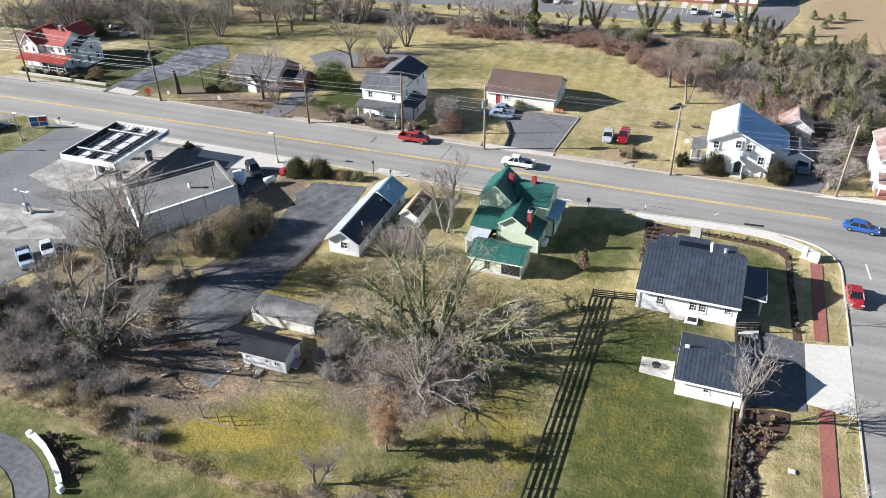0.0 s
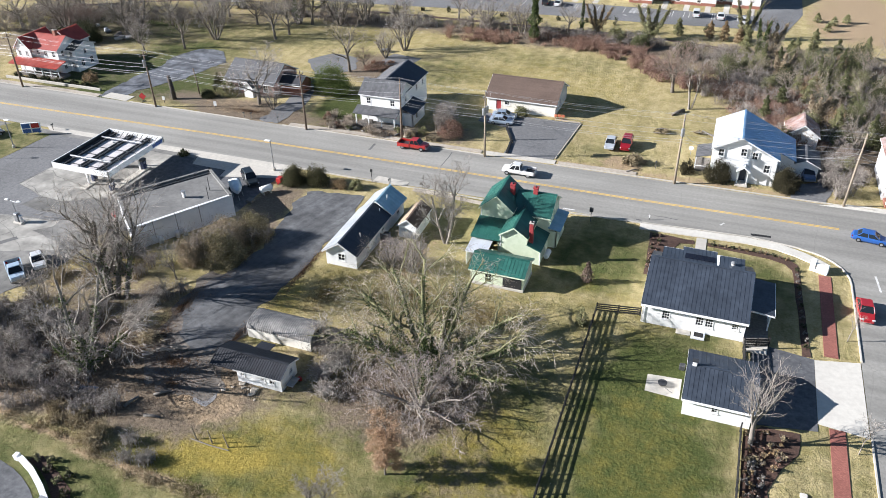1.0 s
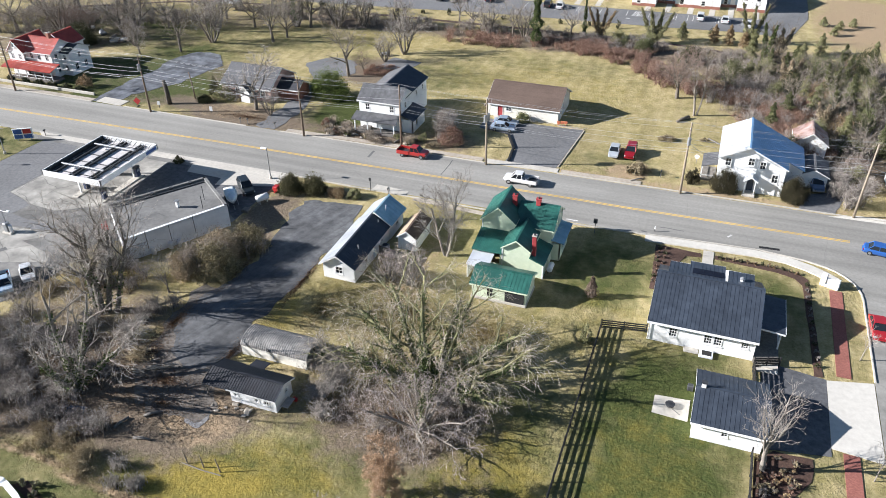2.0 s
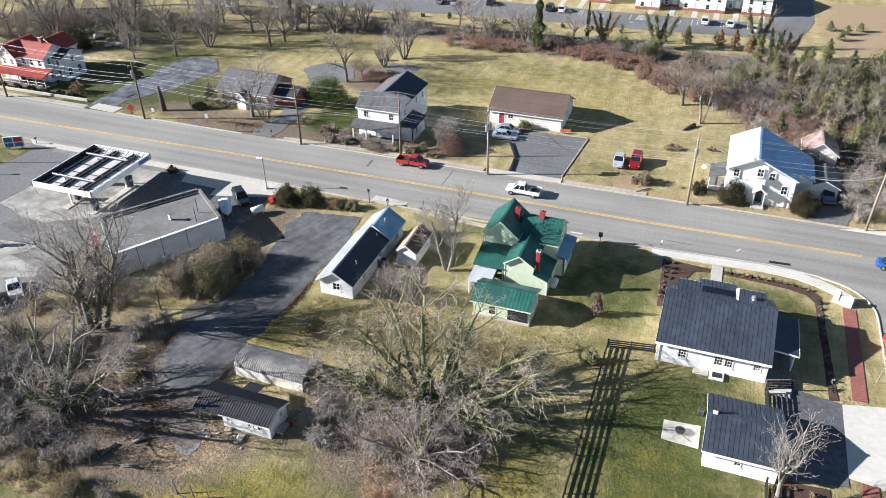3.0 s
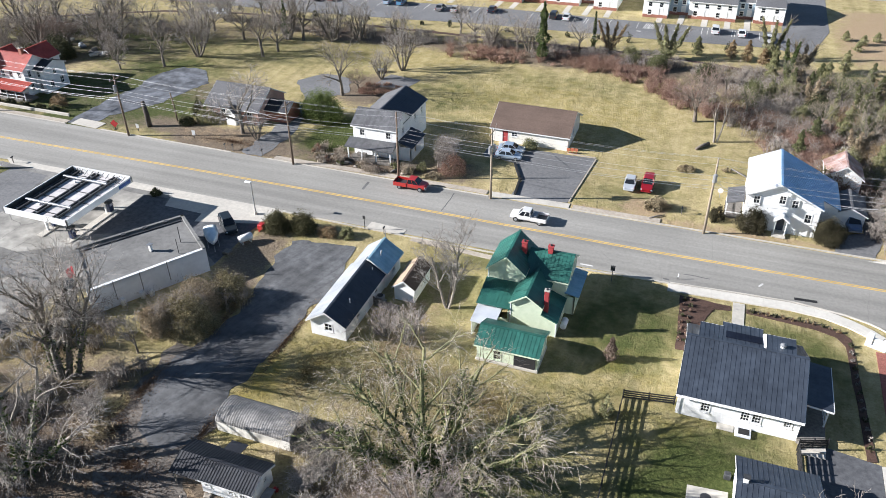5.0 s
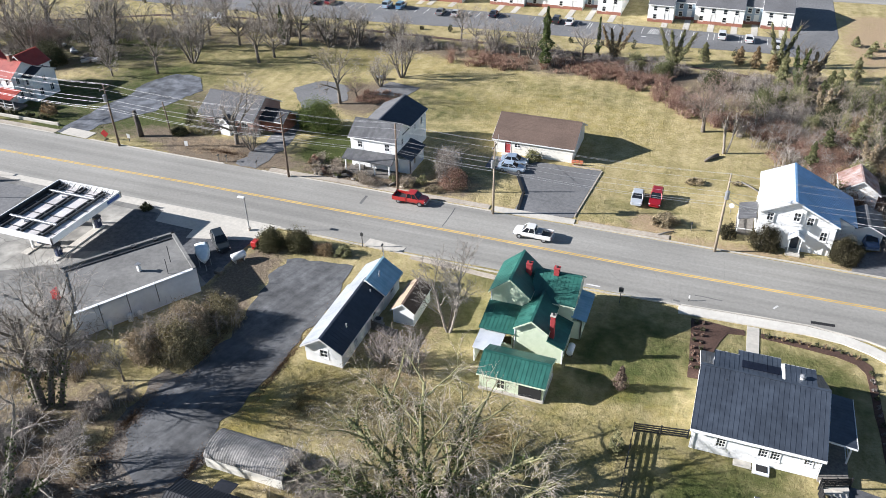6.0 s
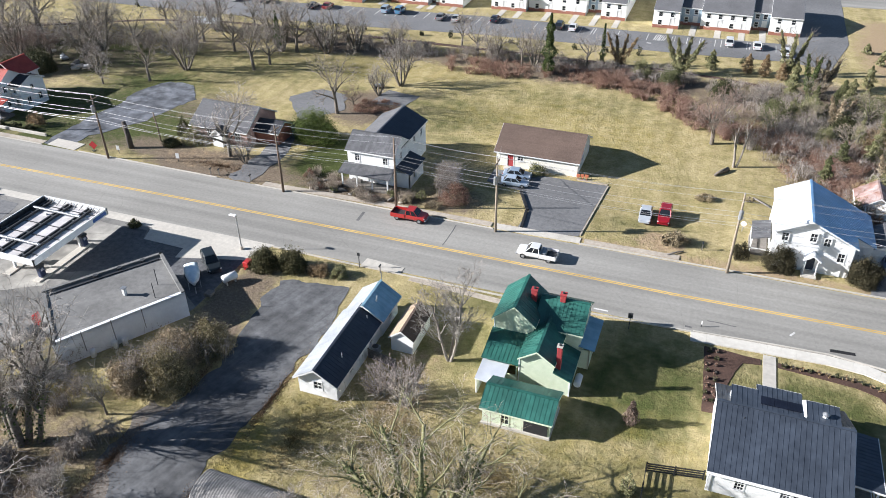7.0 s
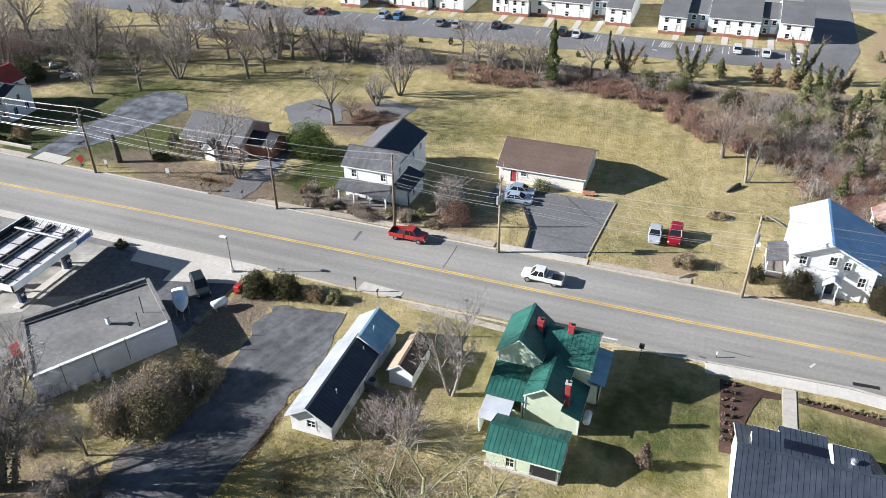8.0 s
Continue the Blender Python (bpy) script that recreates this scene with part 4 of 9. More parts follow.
def door(parent, p0, p1, u, w_, h, mat, frame_mat, z=0.0):
    a, c = Vector((*p0, 0)), Vector((*p1, 0))
    d = (c - a).normalized()
    out = Vector((d.y, -d.x, 0))
    m = Matrix.Translation(a + d * u + Vector((0, 0, z))) @ Matrix(((d.x, out.x, 0, 0), (d.y, out.y, 0, 0), (0, 0, 1, 0), (0, 0, 0, 1)))
    leaf = Geo().box(-w_ / 2 + 0.03, -0.1, 0.02, w_ / 2 - 0.03, -0.05, h - 0.03)
    for x0, x1 in ((-w_ / 2 + 0.12, -0.06), (0.06, w_ / 2 - 0.12)):
        for z0, z1 in ((0.2, 0.9), (1.05, h - 0.2)):
            leaf.box(x0, -0.05, z0, x1, -0.035, z1)
    dr = part("door", leaf, mat, parent)
    dr.matrix_basis = m
    fr = Geo()
    for x0, z0, x1, z1 in ((-w_ / 2 - 0.09, 0, -w_ / 2 + 0.03, h + 0.09), (w_ / 2 - 0.03, 0, w_ / 2 + 0.09, h + 0.09), (-w_ / 2, h - 0.03, w_ / 2, h + 0.09)):
        fr.box(x0, -0.06, z0, x1, 0.04, z1)
    part("door_frame", fr, frame_mat, dr)
    part("door_handle", Geo().tube([(w_ / 2 - 0.15, -0.05, 1.0), (w_ / 2 - 0.15, 0.01, 1.0)], 0.03, 6), STEEL, dr)
    return dr


SIDES = {"S": lambda b: ((b[0], b[1]), (b[2], b[1])), "E": lambda b: ((b[2], b[1]), (b[2], b[3])), "N": lambda b: ((b[2], b[3]), (b[0], b[3])), "W": lambda b: ((b[0], b[3]), (b[0], b[1]))}


def wing(house, box, eave, ridge, axis, walls, roof, windows=(), doors=(), over=0.35, gable_over=0.25, panel=0.45, seam=0.022, z0=0.0, trim=None, rows=2, cols=2, shingle=False, skip="", fascia=True, ridge_at=0.5, left_roof=None, low_eave=None):
    """A gabled block of a house. box: x0, y0, x1, y1; windows and doors: (side, place along x or y, z, width, height); low_eave: the east eave, where it is lower."""
    east = low_eave or eave
    trim = trim or WHITE_PAINT
    x0, y0, x1, y1 = box
    mid = (y0 + (y1 - y0) * ridge_at) if axis == "x" else (x0 + (x1 - x0) * ridge_at)
    for side in "SENW":
        if side in skip:
            continue
        p0, p1 = SIDES[side](box)
        gable = (side in "EW") == (axis == "x")
        if not gable:
            k = 0.161 / math.hypot(p1[0] - p0[0], p1[1] - p0[1])
            p0, p1 = (p0[0] + (p1[0] - p0[0]) * k, p0[1] + (p1[1] - p0[1]) * k), (p1[0] + (p0[0] - p1[0]) * k, p1[1] + (p0[1] - p1[1]) * k)
        spot = (lambda v: v - p0[0]) if side == "S" else (lambda v: p0[0] - v) if side == "N" else (lambda v: v - p0[1]) if side == "E" else (lambda v: p0[1] - v)
        holes = [(spot(v), z, w_, h) for s, v, z, w_, h in windows if s == side and z + h < east] + [(spot(v), z, w_, h) for s, v, z, w_, h in doors if s == side]
        peak = (spot(mid), ridge) if gable else None
        wall(house, p0, p1, z0, east if side != "W" else eave, walls, holes, peak)
        if gable and low_eave:
            out = -1 if side == "S" else 1
            part("gable_wedge", Geo().loft([[(x0, y, low_eave), (mid, y, ridge), (x0, y, eave)][::out] for y in (p0[1] - out * 0.16, p0[1])]), walls, house)
        for s, v, z, w_, h in windows:
            if s == side:
                window(house, p0, p1, spot(v), z, w_, h, trim, rows, cols, proud=0.0 if z + h < east else 0.1)
        for s, v, z, w_, h in doors:
            if s == side:
                door(house, p0, p1, spot(v), w_, h, BRICK_RED if walls is CREAM_WALL else NAVY_METAL if low_eave else WHITE_PAINT, trim, z)
    lay = (lambda *a: courses(*a)) if shingle else (lambda *a: slope(*a, panel=panel, seam=seam))
    if axis == "x":
        for sgn, ye in ((1, y0), (-1, y1)):
            rise = (ridge - eave) / abs(mid - ye)
            o = Vector((x0 - gable_over, ye - sgn * over, eave - rise * over + 0.1))
            lay(house, o, Vector((x1 - x0 + 2 * gable_over, 0, 0)), Vector((0, mid - o.y, ridge + 0.1 - o.z)), roof)
            if fascia:
                part("fascia", Geo().box(o.x, o.y - 0.02 if sgn > 0 else o.y - 0.01, o.z - 0.2, x1 + gable_over, o.y + 0.01 if sgn > 0 else o.y + 0.02, o.z - 0.03), trim, house)
        part("ridge_cap", Geo().prism([(x0 - gable_over, mid - 0.14), (x1 + gable_over, mid - 0.14), (x1 + gable_over, mid + 0.14), (x0 - gable_over, mid + 0.14)], ridge + 0.08, ridge + 0.155), roof, house)
        ends = [(x0 - gable_over, -1), (x1 + gable_over, 1)]
        for xe, sg in ends if fascia else ():
            g = Geo()
            for sgn, ye in ((1, y0), (-1, y1)):
                rise = (ridge - eave) / abs(mid - ye)
                lo, hi = Vector((xe, ye - sgn * over, eave - rise * over + 0.1)), Vector((xe, mid, ridge + 0.1))
                g.slab([lo, hi, hi + Vector((sg * 0.03, 0, 0)), lo + Vector((sg * 0.03, 0, 0))], (0, 0, -0.2))
            part("bargeboard", g, trim, house)
    else:
        for sgn, xe in ((1, x0), (-1, x1)):
            edge = eave if sgn > 0 else east
            rise = (ridge - edge) / abs(mid - xe)
            o = Vector((xe - sgn * over, y0 - gable_over, edge - rise * over + 0.1))
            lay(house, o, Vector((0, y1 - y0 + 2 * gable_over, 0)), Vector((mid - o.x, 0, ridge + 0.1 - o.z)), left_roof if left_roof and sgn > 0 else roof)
            if fascia:
                part("fascia", Geo().box(o.x - 0.02 if sgn > 0 else o.x - 0.01, o.y, o.z - 0.2, o.x + 0.01 if sgn > 0 else o.x + 0.02, y1 + gable_over, o.z - 0.03), trim, house)
        part("ridge_cap", Geo().prism([(mid - 0.14, y0 - gable_over), (mid + 0.14, y0 - gable_over), (mid + 0.14, y1 + gable_over), (mid - 0.14, y1 + gable_over)], ridge + 0.08, ridge + 0.155), roof, house)
        for ye, sg in [(y0 - gable_over, -1), (y1 + gable_over, 1)] if fascia else ():
            g = Geo()
            for sgn, xe in ((1, x0), (-1, x1)):
                edge = eave if sgn > 0 else east
                rise = (ridge - edge) / abs(mid - xe)
                lo, hi = Vector((xe - sgn * over, ye, edge - rise * over + 0.1)), Vector((mid, ye, ridge + 0.1))
                g.slab([lo, hi, hi + Vector((0, sg * 0.03, 0)), lo + Vector((0, sg * 0.03, 0))], (0, 0, -0.2))
            part("bargeboard", g, trim, house)


def posts(parent, places, z0, z1, size, mat, name="post"):
    for x, y in places:
        part(name, Geo().soft_box(x - size / 2, y - size / 2, z0, x + size / 2, y + size / 2, z1, 0.02), mat, parent)


def chimney(parent, x, y, z0, z1, w_, mat, cap=True):
    c = part("chimney", Geo().soft_box(x - w_ / 2, y - w_ / 2, z0, x + w_ / 2, y + w_ / 2, z1, 0.03), mat, parent)
    part("chimney_cap", Geo().box(x - w_ / 2 - 0.06, y - w_ / 2 - 0.06, z1, x + w_ / 2 + 0.06, y + w_ / 2 + 0.06, z1 + 0.1), CONCRETE if cap else mat, c)
    part("flue", Geo().tube([(x, y, z1 + 0.1), (x, y, z1 + 0.28)], 0.13, 8), DARK_STEEL, c)


# white cottage with dark metal roof at the corner
h = thing("cottage", "white one-storey cottage with a dark standing-seam metal roof", "house")
wing(h, (-2.0, 77.2, 9.2, 88.2), 2.95, 5.35, "x", WHITE_SIDING, SLATE_METAL, [("S", 0.6, 1.1, 0.8, 1.15), ("S", 4.35, 1.1, 0.8, 1.15), ("S", 5.4, 1.1, 0.8, 1.15), ("S", 8.2, 1.5, 0.7, 0.75), ("W", 80.5, 1.0, 0.8, 1.3), ("E", 86, 1.0, 0.8, 1.3)], over=0.4, gable_over=0.3, rows=3, cols=3, ridge_at=0.56)
# street side: three flat-topped dormers, the middle one longer and carrying dark panels that stand for a gable's shadow
for xa, xb, yf, zf in ((-1.05, 1.15, 86.05, 5.2), (5.5, 8.25, 86.0, 5.3), (1.2, 5.1, 87.0, 5.05)):
    part("dormer", Geo().loft([[(x, 83.36, 5.36), (x, 83.36, 2.9), (x, yf, 2.9), (x, yf, zf - 0.08)] for x in (xa, xb)]), WHITE_SIDING, h)
    slope(h, (xa - 0.06, yf + 0.16, zf), (xb - xa + 0.12, 0, 0), (0, 83.34 - yf - 0.16, 5.47 - zf), SLATE_METAL)
    part("fascia", Geo().box(xa - 0.06, yf + 0.15, zf - 0.16, xb + 0.06, yf + 0.19, zf + 0.02), WHITE_PAINT, h)
# added white piece that stands for the right dormer's sunlit west wall
part("parapet", Geo().loft([[(5.14, y, 3.0), (5.44, y, 3.0), (5.44, y, z), (5.14, y, z - 0.1)][::-1] for y, z in ((83.7, 5.5), (86.1, 5.38))]), WHITE_PAINT, h, "white piece added as the dormer's west side wall")
for k in range(3):
    xa = 1.5 + k * 1.17
    part("glazed_panel", Geo().loft([[(xa, y, z), (xa + 1.15, y, z), (xa + 1.15, y, z + 0.07), (xa, y, z + 0.07)][::-1] for y, z in ((84.15, 5.42), (85.35, 5.3))]), ROOF_SHADE, h, "dark panel painted as a shadow on the roof")
vent = part("roof_vent", Geo().tube([(7.0, 84.3, 4.6), (7.0, 84.3, 5.7)], 0.24, 10), WHITE_PAINT, h, "white round roof vent")
part("vent_hood", Geo().tube([(7.0, 84.3, 5.7), (7.0, 84.3, 5.8), (7.0, 84.3, 5.95)], [0.32, 0.32, 0.1], 10), STEEL, vent)
part("pipe_vent", Geo().tube([(0.2, 82.2, 4.2), (0.2, 82.2, 5.1)], 0.06, 8), DARK_STEEL, h)
# side porch with its own low roof
slope(h, (9.3, 79.3, 3.1), (0, 6.7, 0), (2.9, 0, -0.3), SLATE_METAL, panel=0.45)
part("fascia", Geo().box(12.18, 79.3, 2.62, 12.24, 86.0, 2.84), WHITE_PAINT, h)
part("fascia", Geo().slab([(9.5, 79.24, 3.08), (12.2, 79.24, 2.8), (12.2, 79.29, 2.8), (9.5, 79.29, 3.08)], (0, 0, -0.2)), WHITE_PAINT, h)
part("porch_floor", Geo().soft_box(9.3, 76.9, 0.0, 11.9, 85.6, 0.55, 0.03), GREY_WOOD, h)
posts(h, [(11.75, 79.5), (11.75, 82.6), (11.75, 85.5)], 0.55, 2.65, 0.16, WHITE_PAINT)
part("porch_rail", Geo().box(11.7, 79.6, 1.35, 11.8, 85.4, 1.43).box(11.72, 79.6, 0.7, 11.78, 85.4, 0.75), WHITE_PAINT, h)
part("steps", Geo().box(9.5, 76.2, 0.0, 11.9, 76.9, 0.36).box(9.5, 75.6, 0.0, 11.9, 76.2, 0.18), CONCRETE, h)
part("bulkhead", Geo().soft_box(3.7, 75.9, 0.0, 5.2, 77.15, 0.28, 0.04), WHITE_BLOCK, h, "low white basement hatch surround")
part("low_step", Geo().soft_box(2.0, 76.3, 0.0, 3.6, 77.15, 0.14, 0.03), CONCRETE, h)
# black plate in place of the dark inside of the hatch
part("hatch_opening", Geo().box(4.0, 76.1, 0.285, 5.0, 76.9, 0.32), DARK, h)
part("gutter", Geo().tube([(-2.3, 76.68, 2.72), (9.5, 76.68, 2.72)], 0.07, 6), WHITE_PAINT, h)
part("downpipe", Geo().tube([(-2.06, 77.05, 2.6), (-2.06, 77.05, 0.2)], 0.05, 6), WHITE_PAINT, h)
part("downpipe", Geo().tube([(9.24, 77.05, 2.6), (9.24, 77.05, 0.2)], 0.05, 6), WHITE_PAINT, h)

# garage
h = thing("garage", "white garage with a dark standing-seam metal roof", "garage")
wing(h, (3.9, 63.5, 10.4, 70.8), 2.35, 3.6, "x", WHITE_SIDING, SLATE_METAL, [("S", 6.9, 1.15, 0.55, 0.65)], [], over=0.35, gable_over=0.25)
part("garage_door", Geo().box(10.43, 64.8, 0.05, 10.48, 69.4, 2.15), WHITE_PAINT, h)
part("gutter", Geo().tube([(3.7, 63.08, 2.15), (10.6, 63.08, 2.15)], 0.07, 6), WHITE_PAINT, h)
flue = part("roof_vent", Geo().soft_box(4.15, 66.9, 3.1, 4.6, 67.3, 4.2, 0.04), WHITE_PAINT, h, "white box vent on the roof")
part("vent_cap", Geo().box(4.08, 66.83, 4.2, 4.67, 67.37, 4.27), DARK_STEEL, flue)

# workshop: long low white building
# silver roofing on its shaded side, the sky's blue reflection put into the colour
SKYLIT_SILVER = material("silver_with_sky_reflection", (0.23, 0.42, 0.53), (0.33, 0.52, 0.63), 0.9, 0.35, 0.005, metal=0.3, big=0.4, big_tint=0.8, random_tint=0.15)
h = thing("workshop", "long low white workshop with silver west and darker east roof slopes", "building")
# main wing: west slope in silver, east slope in dark navy
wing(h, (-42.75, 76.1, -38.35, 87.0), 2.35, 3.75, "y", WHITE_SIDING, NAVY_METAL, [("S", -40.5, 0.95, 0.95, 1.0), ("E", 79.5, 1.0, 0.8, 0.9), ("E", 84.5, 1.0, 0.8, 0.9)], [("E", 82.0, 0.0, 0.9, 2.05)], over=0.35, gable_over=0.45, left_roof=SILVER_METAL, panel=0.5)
wing(h, (-42.3, 87.0, -38.2, 91.6), 2.6, 4.0, "y", WHITE_SIDING, SKYLIT_SILVER, [("E", 89.5, 1.0, 0.8, 0.9), ("W", 89.5, 1.0, 0.9, 0.9)], over=0.45, gable_over=0.3, panel=0.4, left_roof=SILVER_METAL)
part("roof_pipe", Geo().tube([(-39.2, 79.3, 2.9), (-39.2, 79.3, 3.6)], 0.06, 6), WHITE_PAINT, h)
part("roof_pipe", Geo().tube([(-39.4, 86.0, 2.9), (-39.4, 86.0, 3.5)], 0.06, 6), WHITE_PAINT, h)
part("vent_pipe", Geo().tube([(-40.2, 91.9, 2.0), (-40.2, 91.9, 5.3)], 0.05, 6), STEEL, h)
part("roof_pipe", Geo().tube([(-39.5, 88.6, 3.2), (-39.3, 88.6, 4.4)], 0.09, 6), SILVER_METAL, h)

# little outbuilding beside it
h = thing("garden_shed", "small white shed with a tan and brown shingle roof", "shed")
wing(h, (-36.3, 85.3, -33.7, 90.6), 2.0, 2.95, "y", WHITE_SIDING, BROWN_SHINGLE, [("E", 88.6, 0.9, 0.5, 0.6)], over=0.2, gable_over=0.2, shingle=True, left_roof=TAN_SHINGLE)

# green two-storey house
h = thing("green_house", "pale green wooden house with a green metal roof and red chimneys", "house")
wing(h, (-25.45, 88.6, -21.1, 94.3), 5.15, 7.05, "y", GREEN_SIDING, GREEN_METAL, [("W", 91.5, 3.0, 0.8, 1.3), ("W", 91.5, 0.8, 0.8, 1.4)], over=0.25, gable_over=0.3, trim=PALE_GREEN)
wing(h, (-21.1, 89.5, -16.2, 95.3), 4.5, 6.35, "x", GREEN_SIDING, GREEN_METAL, [("E", 92.4, 3.0, 0.8, 1.2), ("N", -18.5, 3.0, 0.8, 1.2)], over=0.25, gable_over=0.2, skip="W", trim=PALE_GREEN)
wing(h, (-21.55, 84.7, -17.95, 91.0), 3.85, 5.1, "y", GREEN_SIDING, GREEN_METAL, over=0.15, gable_over=0.3, skip="N", trim=PALE_GREEN)
# lower lean-to against the gabled wing
slope(h, (-16.0, 84.4, 2.22), (0, 5.0, 0), (-1.95, 0, 0.78), GREEN_METAL)
wall(h, (-17.94, 84.7), (-16.2, 84.7), 0, 2.2, GREEN_SIDING, peak=(0.0, 2.92))
wall(h, (-16.2, 84.72), (-16.2, 89.45), 0, 2.2, GREEN_SIDING, [(2.4, 0.9, 0.8, 1.1)])
slope(h, (-25.6, 84.5, 2.75), (4.0, 0, 0), (0, 4.2, 0.95), GREEN_METAL)
wall(h, (-25.4, 84.9), (-21.8, 84.9), 0, 2.7, GREEN_SIDING, [(2.8, 0.9, 1.3, 1.6)])
wall(h, (-25.4, 88.6), (-25.4, 84.9), 0, 2.85, GREEN_SIDING, [(1.8, 0.9, 0.8, 1.2)])
part("porch_roof", Geo().slab([(-25.5, 81.9, 2.1), (-22.6, 81.6, 2.1), (-22.6, 84.85, 2.4), (-25.5, 84.85, 2.4)], (0, 0, -0.1)), WHITE_METAL, h, "white metal lean-to roof")
posts(h, [(-25.35, 82.05), (-22.75, 81.8)], 0, 2.02, 0.12, WHITE_PAINT)
wall(h, (-25.4, 84.85), (-25.4, 82.0), 0, 2.0, WHITE_SIDING)
# silver lean-to roof with the sky's reflection painted in
slope(h, (-14.6, 89.3, 2.75), (0, 5.5, 0), (-1.75, 0, 0.3), SKYLIT_SILVER)
wall(h, (-16.3, 89.4), (-15.1, 89.4), 0, 2.5, GREEN_SIDING)
wall(h, (-15.1, 89.4), (-15.1, 94.4), 0, 2.5, GREEN_SIDING, [(1.5, 1.0, 0.8, 1.1), (3.6, 1.0, 0.8, 1.1)])
chimney(h, -22.0, 91.9, 5.0, 7.3, 0.6, BRICK_RED, False)
chimney(h, -18.9, 92.3, 5.0, 7.1, 0.6, BRICK_RED, False)
chimney(h, -17.62, 85.45, 2.4, 5.75, 0.5, BRICK_RED, True)
for x, y, z in ((-25.43, 88.57, 4.9), (-16.2, 84.67, 2.1), (-21.56, 84.67, 3.7)):
    part("corner_board", Geo().box(x - 0.06, y - 0.02, 0, x + 0.06, y + 0.06, z), WHITE_PAINT, h)
h = thing("green_shed", "pale green outbuilding with a green metal roof beside the house", "shed")
wing(h, (-23.5, 78.3, -16.7, 82.6), 2.2, 3.2, "x", GREEN_SIDING, GREEN_METAL, [("S", -21.2, 0.5, 0.8, 1.3)], over=0.3, gable_over=0.25, trim=PALE_GREEN)
# black plate on the wall stands for the doorway's unlit inside
part("dark_doorway", Geo().box(-19.3, 78.24, 0.25, -16.9, 78.28, 1.75), DARK, h, "black plate painted as an unlit doorway")
part("stone_footing", Geo().soft_box(-23.6, 78.1, -0.1, -16.6, 82.7, 0.28, 0.05), CONCRETE, h)
h = thing("oil_tank", "small white steel oil tank on legs", "tank", -15.6, 86.6, 0)
part("tank_body", Geo().tube([(0, -0.75, 0.75), (0, -0.7, 0.75), (0, 0.7, 0.75), (0, 0.75, 0.75)], [0.25, 0.38, 0.38, 0.25], 12), WHITE_PAINT, h, smooth=True)
for lx, ly in ((-0.22, -0.5), (0.22, -0.5), (-0.22, 0.5), (0.22, 0.5)):
    part("leg", Geo().tube([(lx, ly, 0), (lx, ly, 0.5)], 0.03, 5), DARK_STEEL, h)

# barrel-roofed storage shed
GALV = material("weathered_galvanised", (0.15, 0.145, 0.135), (0.28, 0.265, 0.25), 1.5, 0.75, 0.01, big=0.5, big_tint=0.75)
h = thing("barrel_shed", "low storage shed with a rounded corrugated roof and cream walls", "shed")
bx0, bx1, by0, by1 = -44.4, -36.2, 59.6, 63.2
arc = [(by0 + (by1 - by0) * (0.5 - 0.5 * math.cos(math.pi * k / 12)), 1.25 + 0.95 * math.sin(math.pi * k / 12)) for k in range(13)]
wall(h, (bx0, by0), (bx1, by0), 0, 1.26, CREAM_WALL)
wall(h, (bx1, by1), (bx0, by1), 0, 1.26, CREAM_WALL)
for x, flip in ((bx1, False), (bx0, True)):
    ring = [(by0, 0)] + [(by1, 0)] + [(y, z) for y, z in reversed(arc)]
    g = Geo()
    pts = [(x, y, z) for y, z in ring]
    g.poly(pts if not flip else pts[::-1])
    part("end_wall", g, STEEL if not flip else STEEL, h)
    part("louvre", Geo().box(x - 0.03, 61.1, 1.3, x + 0.03, 61.7, 1.75), DARK, h)
for i in range(32):
    xa = bx0 - 0.1 + (bx1 - bx0 + 0.2) * i / 32
    xb = bx0 - 0.1 + (bx1 - bx0 + 0.2) * (i + 1) / 32
    g = Geo()
    xm = (xa + xb) / 2
    rings = []
    for y, z in arc:
        cy, cz = (by0 + by1) / 2, 1.25
        d = Vector((y - cy, z - cz)).normalized() * 0.03
        rings.append([(xa, y, z), (xm, y + d.x, z + d.y), (xb, y, z), (xm, y - d.x * 0.5, z - d.y * 0.5)])
    g.loft(rings)
    part("roof_rib", g, GALV, h)

# white shed with dark lean-to roof
SHED_ROOF = material("black_ribbed_roofing", (0.014, 0.016, 0.022), (0.03, 0.033, 0.042), 3, 0.6, 0.006, big=0.4, big_tint=0.7, random_tint=0.2)
h = thing("white_shed", "white wooden shed with a dark ribbed roof and open end", "shed")
wing(h, (-41.4, 52.8, -36.0, 56.0), 1.95, 2.55, "x", WHITE_SIDING, SHED_ROOF, [("S", -40.7, 0.95, 0.45, 0.5), ("S", -38.2, 0.95, 0.45, 0.5), ("S", -37.1, 0.8, 0.55, 0.8), ("E", 54.9, 1.0, 0.5, 0.6)], over=0.35, gable_over=0.25, panel=0.3, seam=0.04)
slope(h, (-44.4, 52.35, 1.92), (2.8, 0, 0), (0, 2.05, 0.72), SHED_ROOF, panel=0.3, seam=0.04)
slope(h, (-44.4, 56.45, 1.92), (2.8, 0, 0), (0, -2.05, 0.72), SHED_ROOF, panel=0.3, seam=0.04)
posts(h, [(-44.2, 52.7), (-44.2, 56.0)], 0, 1.95, 0.12, GREY_WOOD)
wall(h, (-41.45, 56.0), (-44.3, 56.0), 0, 1.9, GREY_WOOD)
part("lean_to_roof", Geo().slab([(-41.2, 56.2, 2.0), (-39.4, 56.2, 2.0), (-39.4, 57.7, 1.7), (-41.2, 57.7, 1.7)], (0, 0, -0.06)), SHED_ROOF, h)
h = thing("table", "grey metal table with things piled on it beside the shed", "table", -35.3, 53.9, 0)
